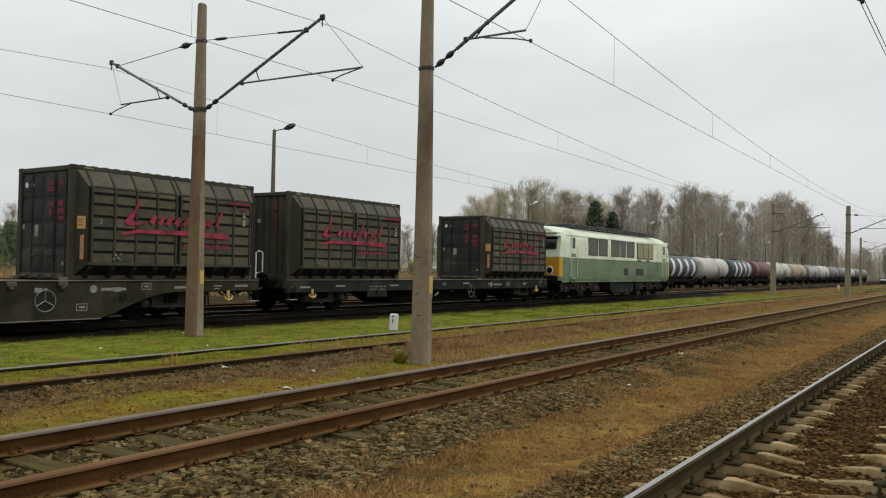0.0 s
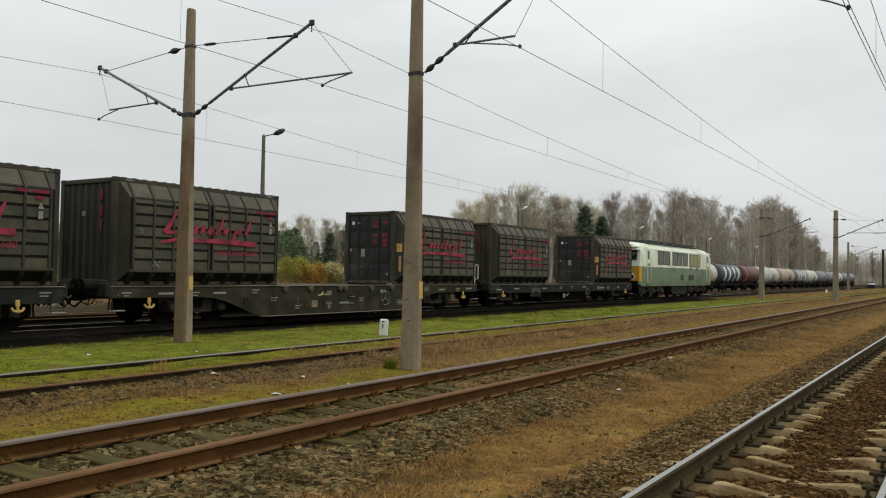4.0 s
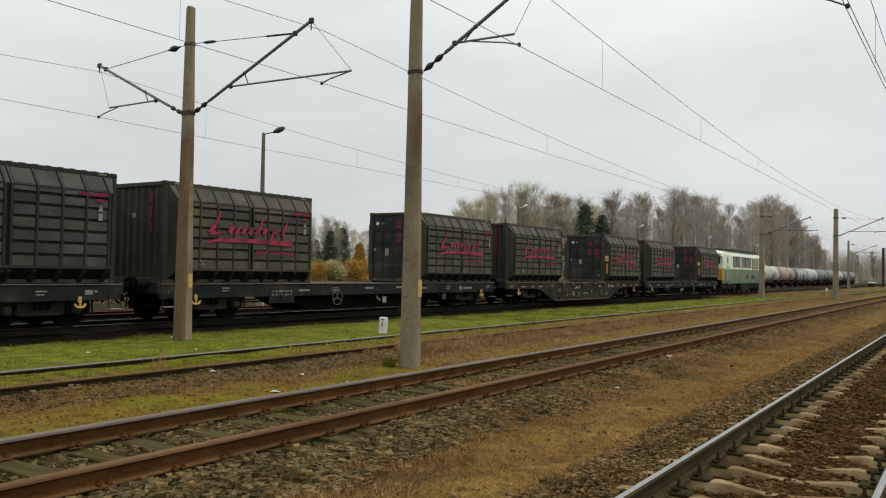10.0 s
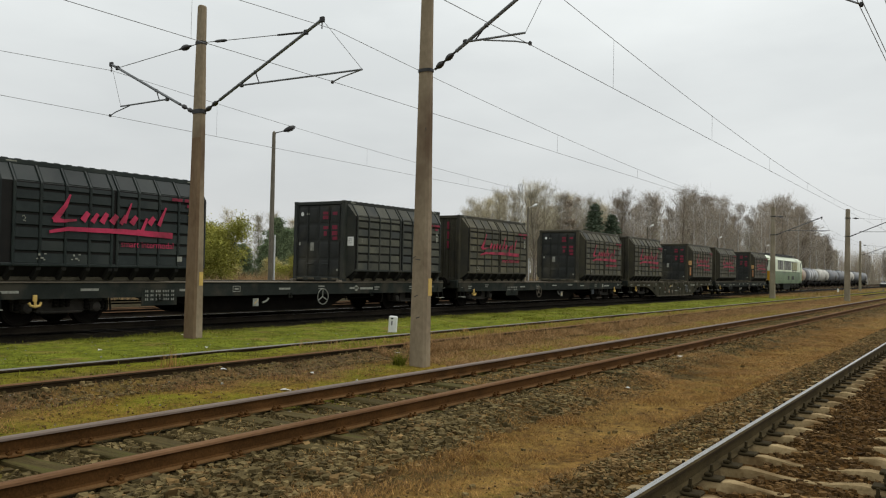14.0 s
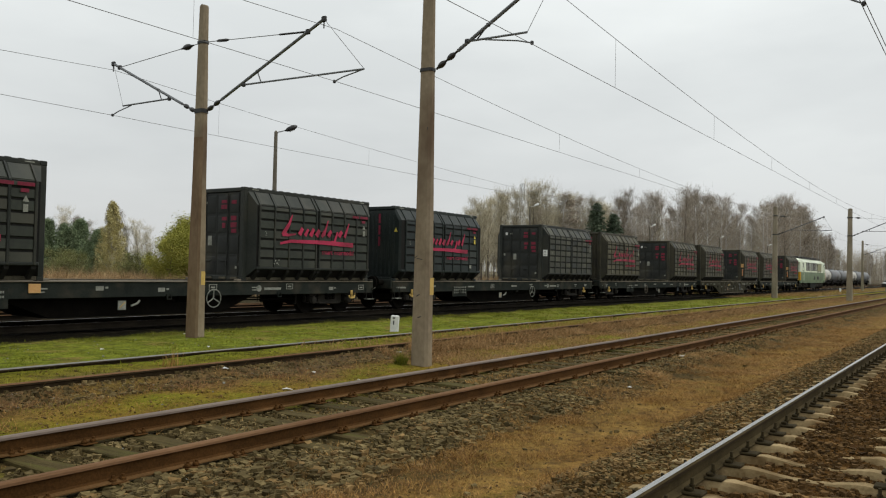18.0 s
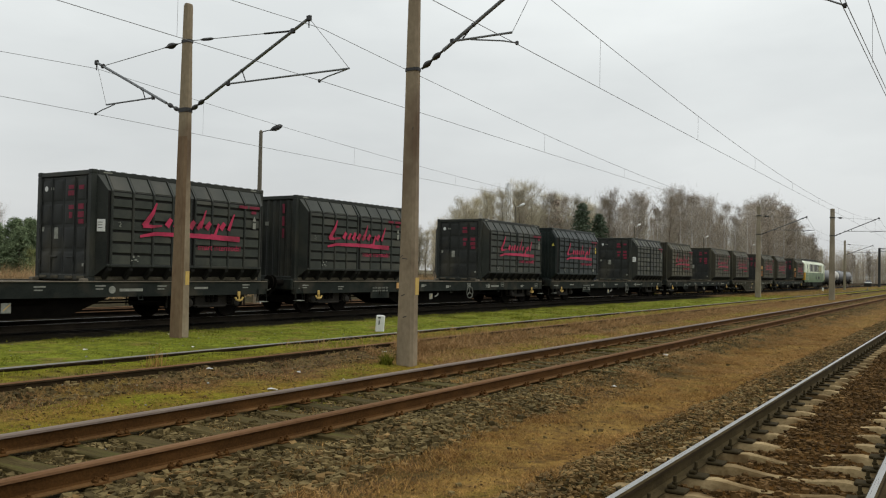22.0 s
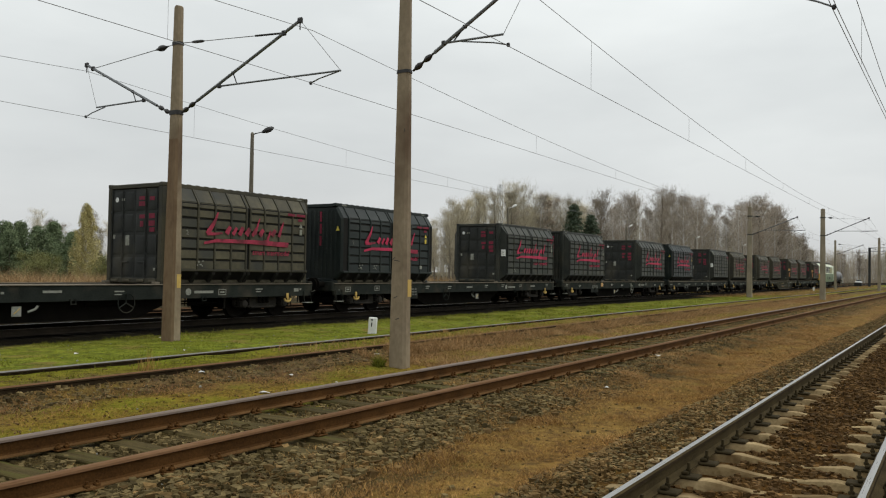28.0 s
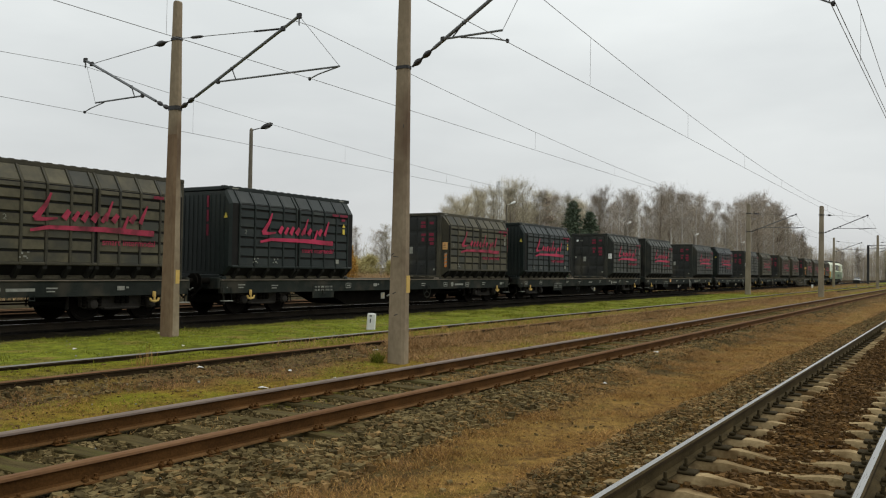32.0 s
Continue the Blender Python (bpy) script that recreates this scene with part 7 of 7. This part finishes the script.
for a, d, tall in ((45.9, 86, 6.0), (45.2, 90, 6.6), (44.5, 85, 5.6), (43.8, 88, 6.2), (43.1, 92, 6.0), (56.8, 90, 5.4), (57.8, 94, 6.0), (58.7, 88, 6.2), (59.7, 90, 6.0), (60.5, 90, 6.3), (61.7, 88, 6.4), (62.6, 94, 5.4), (63.8, 90, 5.2)):
    plant("pine", "dense blue-green young pine in the field", "pine", "young pines", PINE_WIDE[rt.randrange(3)], d * math.cos(radians(a)), d * math.sin(radians(a)), -0.6, tall / 10.5 * (0.78 + 0.42 * (a * 7.3 % 1)), rt.uniform(0, 6.28))
for a, d, tall in ((46.3, 96, 8.2), (45.3, 100, 8.8), (44.2, 97, 8.0), (43.2, 101, 9.0), (42.2, 98, 8.2), (41.2, 100, 8.6), (40.3, 97, 8.0)):
    plant("tree", "pale leafless tree beyond the field", "tree", "field trees", BARE[rt.choice((0, 2))], d * math.cos(radians(a)), d * math.sin(radians(a)), -0.5, tall / 15, a)
for a, d, tall in ((43.6, 70, 3.6), (42.9, 72, 3.2), (44.6, 74, 2.6)):
    plant("bush", "olive-yellow bush in front of young pines", "bush", "autumn bushes", BUSH[0], d * math.cos(radians(a)), d * math.sin(radians(a)), -0.4, tall / 4.8, a)
BUSH_O = leafy_meshes(98, 3.0, 1.7, LEAF_ORANGE, 12000, 0.06)
for a, d, tall in ((42.0, 70, 3.1), (41.5, 73, 2.7), (39.4, 72, 3.4)):
    plant("bush", "rounded bush with orange-brown autumn leaves", "bush", "autumn bushes", BUSH_O, d * math.cos(radians(a)), d * math.sin(radians(a)), -0.4, tall / 3.2, a)
for a, d, tall in ((40.9, 97, 6.6), (41.9, 99, 5.6), (40.1, 98, 5.8)):
    plant("conifer", "dark green conifer behind autumn bushes", "conifer", "conifers", PINES[0], d * math.cos(radians(a)), d * math.sin(radians(a)), -0.5, tall / 10, a)
plant("bush", "small yellowing bush at the field's edge", "bush", "autumn bushes", BUSH_Y, 71 * math.cos(radians(40.3)), 71 * math.sin(radians(40.3)), -0.4, 0.85, 2)
plant("birch", "small birch with glowing orange autumn leaves", "birch", "", birch_meshes(97, 5.2, 1.5, LEAF_ORANGE), 69.5, 56, -0.4, 0.92, 0.5)
for x, y, s in ((61, 60, 1.0), (53, 60, 0.8)):
    plant("bush", "small yellowing bush at the field's edge", "bush", "autumn bushes", BUSH_Y, x, y, -0.4, s, x)
for x, y, h in ((47, 95, 8), (54, 100, 9), (60, 98, 9), (66, 96, 9.5), (73, 92, 9), (80, 90, 10), (40, 98, 8.5), (87, 80, 9.5), (94, 78, 10), (30, 100, 8)):
    plant("tree", "distant leafless tree beyond the field", "tree", "field trees", BARE[rt.randrange(6)], x, y, -0.5, h / 15, x)

# the wood's end behind the orange birch
for k in range(17):
    x = 70 + 2.3 * k
    plant("tree", "leafless tree at the wood's far end", "tree", "bare wood", BARE[(0, 2, 1, 3)[k % 4]], x, 66 + (k % 3) * 3, -0.5, rt.uniform(0.44, 0.54), k)
for x, y, h in ((80.5, 68, 6.9), (83.2, 70, 7.6), (77.3, 72, 6.4)):
    plant("conifer", "dark green conifer behind autumn bushes", "conifer", "conifers", PINES[rt.randrange(2)], x, y, -0.5, h / 10, x)
for x, y, s in ((76, 60, 1.0), (80, 62, 1.1), (72, 62, 0.9), (84, 60, 0.9), (58, 58, 0.9), (63.5, 57, 0.8)):
    plant("bush", "small yellowing bush at the field's edge", "bush", "autumn bushes", BUSH_Y, x, y, -0.4, s, x)


# undergrowth along the wood's edge, and the woods that close the view
for k in range(58):
    x = 78 + k * 4.4 + rt.uniform(-2, 2)
    plant("shrub", "bare reddish-brown shrub at the wood's edge", "shrub", "undergrowth", BARE[rt.choice((2, 4, 0))], x, 43 + rt.uniform(-2, 4), -0.5, rt.uniform(0.2, 0.38), rt.uniform(0, 6.28))
for k in range(46):
    x, y = 345 + rt.uniform(0, 150), 6 + 1.15 * k + rt.uniform(-3, 3)
    plant("tree", "far leafless tree closing the line", "tree", "far wood", BARE[rt.randrange(6)], x, y, -0.5, rt.uniform(0.6, 1.0), rt.uniform(0, 6.28))


def blades(name, label, mat, zones, r, lean=0.5, bare=-0.15):
    """Grass blades in zones (x0, x1, y0, y1, count, height, width)."""
    s = Shape()
    for x0, x1, y0, y1, count, h, w in zones:
        for k in range(count):
            x = x0 + (x1 - x0) * r.random() ** 1.5
            y = r.uniform(y0, y1)
            if noise.noise((x * 0.9, y * 0.9, 2.2)) < bare + r.uniform(-0.25, 0.25):
                continue
            z = height(x, y) - 0.01
            hh, t = h * r.uniform(0.4, 1.3) * (0.55 + 1.1 * max(noise.noise((x * 2.1, y * 2.1, 8.8)) + 0.25, 0)), r.uniform(0, 6.28)
            dx, dy = math.cos(t) * w / 2, math.sin(t) * w / 2
            lx, ly = r.uniform(-lean, lean) * hh, r.uniform(-lean, lean) * hh
            s.add([(x - dx, y - dy, z), (x + dx, y + dy, z), (x + lx, y + ly, z + hh)], [(0, 1, 2)])
    return tagged(part(name, s, mat, smooth=0), label, "grass", kind="stuff")


rg = random.Random(3)
blades("dry_grass", "short rust-brown dry grass between the tracks", GRASS_BROWN, [(2.0, 34, 2.9, 4.9, 95000, 0.055, 0.007), (3, 40, 7.7, 10.2, 30000, 0.045, 0.009), (3, 40, 5.6, 7.5, 3500, 0.05, 0.009), (4, 60, 9.0, 10.6, 600, 0.14, 0.008), (15, 80, 10.5, 11.7, 5000, 0.12, 0.012), (70, 140, 12.1, 17.3, 6000, 0.09, 0.04), (3, 45, 4.1, 5.5, 40000, 0.05, 0.008), (8, 40, 4.4, 5.6, 30000, 0.045, 0.007), (6, 40, 6.0, 7.2, 3000, 0.06, 0.008), (11, 60, 5.9, 7.2, 26000, 0.05, 0.011)], rg, 1.5, -0.42)
blades("bleached_grass", "taller bleached dry grass between the farther tracks", GRASS_PALE, [(13, 80, 7.6, 10.5, 62000, 0.10, 0.012), (24, 110, 2.3, 5.7, 30000, 0.06, 0.016), (18, 90, 5.9, 7.2, 14000, 0.06, 0.014), (14, 90, 9.7, 10.38, 22000, 0.22, 0.012), (12, 60, 10.4, 11.8, 2500, 0.16, 0.012), (16, 100, 2.9, 5.2, 26000, 0.06, 0.012), (14, 100, 4.6, 8.0, 42000, 0.065, 0.012), (10, 30, 4.5, 5.5, 9000, 0.05, 0.007), (80, 200, 12, 17.3, 12000, 0.12, 0.06), (72, 260, 17.5, 29, 30000, 0.11, 0.07)], rg, 1.2, -0.42)
blades("red_grass", "fuzzy reddish dry grass beside the overgrown rails", GRASS_RED, [(3, 40, 9.3, 10.25, 22000, 0.075, 0.006), (3, 30, 7.5, 8.1, 7000, 0.05, 0.006), (3, 26, 4.2, 5.0, 9000, 0.06, 0.006), (2.5, 30, 2.95, 4.6, 30000, 0.05, 0.005), (9, 34, 4.5, 5.6, 22000, 0.045, 0.006)], rg, 1.2, -0.1)
blades("moss", "short yellow-green moss between the tracks", MOSS, [(3, 34, 7.8, 9.5, 22000, 0.018, 0.014), (3, 34, 10.5, 11.7, 8000, 0.025, 0.014), (8, 40, 5.88, 6.2, 5000, 0.035, 0.012)], rg, 1.0, 0.0)
blades("dry_stalks", "clump of upright dry stalks between dark rails", GRASS_BROWN, [(8.45, 8.8, 10.9, 11.2, 70, 0.34, 0.010), (16.5, 17.2, 9.9, 10.3, 50, 0.26, 0.010)], rg, 0.25)
blades("green_grass", "short bright green turf beside the train's track", GRASS_GREEN, [(3, 45, 11.95, 17.3, 60000, 0.038, 0.018), (3, 45, 16.3, 17.4, 9000, 0.05, 0.016), (25, 120, 12, 17.3, 26000, 0.06, 0.04), (70, 250, 22.6, 28.4, 14000, 0.10, 0.08), (4, 40, 10.45, 11.75, 4000, 0.07, 0.014), (4, 30, 8.3, 9.8, 6000, 0.035, 0.010), (12.2, 12.4, 9.05, 9.22, 200, 0.30, 0.02)], rg, 0.7)
blades("grass_clumps", "uneven tufts of longer green grass beside the train", GRASS_GREEN, [(3, 45, 16.0, 17.35, 16000, 0.085, 0.014), (3, 40, 12.2, 16.0, 12000, 0.06, 0.012)], rg, 1.1, 0.2)
blades("reeds", "pale dry reeds and tall grass behind the train", REED, [(20, 110, 45, 52, 70000, 1.0, 0.07), (20, 140, 50, 62, 60000, 1.1, 0.07), (22, 75, 46, 54, 70000, 1.12, 0.06), (20, 100, 40, 46, 4000, 0.35, 0.05)], rg, 0.95, -0.3)


# ---- the freight train ----
# where the foremost container's rear end stands along the track, by seconds
RUN = [(0, 31.58), (6, 52.45), (9, 63.3), (13, 78.0), (19, 100.67), (23, 115.96), (28, 134.55), (32, 149.2)]
REAR_OF = lambda k: (k // 2) * WAGON_L + (k % 2) * 12.33
loco = locomotive()
wagons = [flat_wagon(k == 1, k) for k in range(8)]
# coat, emblem, placard and cut ends for each container from the locomotive backwards
LOADS = [("brown", True, "yellow"), ("brown", True, "none"), ("brown", True, "yellow"), ("brown", True, "none"), ("brown", True, "none"), ("brown", True, "none"), ("olive", False, "white"), ("black", True, "none", True),
         ("dark", True, "none"), ("dark", True, "none"), ("dark", True, "white"), ("black", True, "none", True), ("brown", True, "yellow"), ("black", True, "none", True), ("brown", True, "none")]
models, boxes = {}, []
for spec in LOADS:
    if spec in models:
        boxes.append(copy_thing(models[spec], Matrix()))
    else:
        models[spec] = container(*spec)
        boxes.append(models[spec])


def run_at(t):
    """Smooth distance along the track at t seconds, through RUN."""
    ts = [a for a, _ in RUN]
    xs = [b for _, b in RUN]
    sl = [(xs[min(i + 1, len(xs) - 1)] - xs[max(i - 1, 0)]) / (ts[min(i + 1, len(ts) - 1)] - ts[max(i - 1, 0)]) for i in range(len(ts))]
    i = max(k for k in range(len(ts) - 1) if ts[k] <= t)
    h = ts[i + 1] - ts[i]
    u = (t - ts[i]) / h
    return (2 * u**3 - 3 * u**2 + 1) * xs[i] + (u**3 - 2 * u**2 + u) * h * sl[i] + (-2 * u**3 + 3 * u**2) * xs[i + 1] + (u**3 - u**2) * h * sl[i + 1]


def motions():
    coarse = [k * 1.0 for k in range(33)]
    place = {t: run_at(t) for t in coarse}
    for k, b in enumerate(boxes):
        turn = 180 if k % 2 else 0
        walk(b, [(t, pose(place[t] - REAR_OF(k) + BOX_L / 2, TRACK_D, 1.085, rz=turn)) for t in coarse])
    for k, w in enumerate(wagons):
        walk(w, [(t, pose(place[t] - k * WAGON_L + BOX_L + 0.75 - WAGON_L / 2, TRACK_D, 0)) for t in coarse])
    walk(loco, [(t, pose(place[t] + BOX_L + 0.75 + 9.6, TRACK_D, 0)) for t in coarse])
    steps = [32.0 * k / 192 for k in range(193)]
    far_ = [run_at(t) for t in steps]
    for ob, at, r in spinning:
        walk(ob, [(t, Matrix.Translation(at) @ Matrix.Rotation((x - far_[0]) / r, 4, "Y")) for t, x in zip(steps, far_)])





# ---- tracks, their rails and sleepers, and the ballast ----
def track(name, label, y, z, x0, x1, side, top, rail_label):
    t = thing(name, label, "railway track", "railway tracks", "structure")
    for e in (-1, 1):
        rail(t, y + e * GAUGE / 2, z, x0, x1, side, RUST_TOP if top is RAIL_WORN and e < 0 else RUST_PALE if side is RUST and e > 0 else top, rail_label)
    return t


ta = track("track_1", "polished main line rails on concrete sleepers", TRACK_A, 0, -60, 600, RAIL_TAN, RAIL_TOP, "polished steel rail")
tb = track("track_2", "rust-brown siding rails on old wooden sleepers", TRACK_B, 0, -60, 600, RUST, RUST_TOP, "rust-brown steel rail")
track("track_3", "dark rails sunk in overgrown turf", TRACK_C, 0, -60, 400, RAIL_BROWN, RAIL_WORN, "dark rail sunk in grass")
track("track_4", "running rails under the freight train", TRACK_D, 0, -200, 600, RAIL_BLACK, RAIL_TOP, "worn steel rail")
track("track_5", "dull rails behind the freight train", TRACK_E, -0.02, -60, 400, RAIL_BLACK, RUST_TOP, "dull steel rail")
track("track_6", "rails under the standing tank wagons", TRACK_F, -0.3, -60, 400, RAIL_DARK, RUST_TOP, "dull steel rail")
SLEEP_C = sleeper_concrete()
SLEEP_W = [sleeper_wood(k) for k in range(4)]
rs = random.Random(9)
for k in range(-26, 130):
    x = 1.05 + 0.61 * k
    s = part("sleeper", SLEEP_C, None, ta, at=pose(x + rs.uniform(-0.012, 0.012), TRACK_A, -0.176, rz=rs.uniform(-0.4, 0.4)))
    if -3 < k < 46:
        for e in (-1, 1):
            part("rail_clip", CLIP, None, s, at=(0, e * GAUGE / 2, 0.004))
for k in range(-20, 95):
    x = 2.0 + 0.66 * k
    s = part("sleeper", SLEEP_W[k % 4], None, tb, at=pose(x + rs.uniform(-0.05, 0.05), TRACK_B + rs.uniform(-0.05, 0.05), -0.186 - rs.uniform(0, 0.022), rz=rs.uniform(-1.5, 1.5)))
    if 0 <= k < 40:
        for e in (-1, 1):
            part("tie_plate", PLATE, None, s, at=(0, e * GAUGE / 2, 0.012))
far = Shape()
for k in range(260):
    for y, z in ((TRACK_C, -0.25), (TRACK_F, -0.48)):
        far.box((-20 + 0.66 * k, y + rs.uniform(-0.04, 0.04), z - 0.05), (0.24, 2.5, 0.11), 0.015)
tagged(part("far_sleepers", far, SLEEPER_W), "dark wooden sleepers of the farther tracks", "sleepers", kind="stuff")

shaded = Shape()
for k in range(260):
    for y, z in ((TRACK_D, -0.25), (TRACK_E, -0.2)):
        shaded.box((-20 + 0.66 * k, y + rs.uniform(-0.04, 0.04), z - 0.05), (0.24, 2.5, 0.11), 0.015)
tagged(part("shaded_sleepers", shaded, SLEEPER_SHADE), "sleepers under the freight train, darkened by painted shade", "sleepers", kind="stuff")


def stones(name, label, mat, zones, r):
    corners = [(i, j, k) for i in (-0.8, 0.8) for j in (-0.8, 0.8) for k in (-0.8, 0.8)]
    sides = [(0, 1, 3, 2), (4, 6, 7, 5), (0, 4, 5, 1), (2, 3, 7, 6), (0, 2, 6, 4), (1, 5, 7, 3)]
    s = Shape()
    for x0, x1, y0, y1, count, size in zones:
        for k in range(count):
            f = r.random() ** 1.7
            x, y = x0 + (x1 - x0) * f, r.uniform(y0, y1)
            if 3.4 < y < 9 and noise.noise((x * 0.8, y * 1.3, 7.7)) < r.uniform(-0.55, 0.0):
                continue
            if min(abs(y - t - e * GAUGE / 2) for t in (TRACK_A, TRACK_B) for e in (-1, 1)) < 0.075:
                continue
            out = abs(y - TRACK_A)
            bare = (0.12 if x < 9.3 else 0.40) + 0.22 * noise.noise((round((x - 1.05) / 0.61) * 1.7, 3.1 * (y > TRACK_A), 0.4))
            if bare < out < 1.23 and abs(((x - 1.05) / 0.61 + 0.5) % 1 - 0.5) < 0.21 and r.random() < (0.35 if y < TRACK_A else 1.0 if out < 0.98 else 0.8):
                continue
            if 5.75 < y < 7.35 and abs(((x - 2.0) / 0.66 + 0.5) % 1 - 0.5) < 0.2 and r.random() < 0.86:
                continue
            a = size * r.choice((0.45, 0.6, 0.7, 0.85, 1.0, 1.2, 1.5, 2.1)) * r.uniform(0.85, 1.15)
            sx, sy, sz = a * r.uniform(0.65, 1.3), a * r.uniform(0.6, 1.1), a * r.uniform(0.5, 1.0)
            c, d = math.cos(f * 977), math.sin(f * 977)
            z = height(x, y) + sz * 0.3
            p = []
            for u, v, w in corners:
                u, v, w = u * sx * r.uniform(0.4, 1.35), v * sy * r.uniform(0.4, 1.35), w * sz * r.uniform(0.35, 1.35)
                p.append((x + u * c - v * d, y + u * d + v * c, z + w))
            s.add(p, sides)
    return tagged(part(name, s, mat, smooth=0), label, "ballast", kind="stuff")


stones("ballast", "loose grey-brown ballast stones beside the rusty rails", STONE, [(2.0, 11.5, 4.6, 5.7, 15000, 0.021), (8, 26, 5.0, 5.7, 2200, 0.018), (8, 30, 4.5, 5.2, 700, 0.016), (2.5, 26, 3.5, 4.6, 160, 0.018), (2.0, 30, 5.9, 7.3, 15000, 0.019), (3, 26, 7.35, 8.1, 1200, 0.018), (0, 34, 2.2, 3.1, 13000, 0.0155), (3, 40, 9.6, 10.33, 5200, 0.018), (2, -16, 4.5, 5.8, 2600, 0.026), (2, -16, 5.9, 7.3, 2000, 0.026), (0, -16, 2.15, 3.2, 2600, 0.026), (15, 60, 4.9, 5.8, 2500, 0.024), (26, 70, 2.15, 3.1, 4500, 0.022)], random.Random(21))
stones("rusty_ballast", "dark red-brown ballast stones between the polished rails", STONE_DARK, [(-2, 34, 0.62, 2.1, 30000, 0.0175), (-2, 30, -1.0, 0.6, 5000, 0.022), (-2, -16, -1.2, 2.1, 4500, 0.026), (30, 70, 0.62, 2.1, 5000, 0.024), (-2, 30, -1.6, -0.9, 2500, 0.025)], random.Random(22))
stones("shoulder_ballast", "brown ballast stones on the shoulder of the polished track", STONE_RUST, [(0, 34, 2.2, 3.1, 22000, 0.016), (2.5, 14, 4.4, 5.75, 3000, 0.022)], random.Random(25))
stones("leaf_litter", "small dark leaf litter and clods among the moss", LITTER, [(3, 30, 7.6, 10.3, 7000, 0.008), (3, 34, 10.4, 11.8, 2000, 0.008), (2.5, 26, 2.9, 5.0, 4000, 0.007)], random.Random(24))
stones("pale_chips", "small pale chips and petals scattered over turf", LABEL, [(4, 40, 12.1, 17.0, 900, 0.0075), (4, 40, 9.75, 10.3, 160, 0.010), (3, 26, 5.0, 9.6, 140, 0.010)], random.Random(23))


motions()
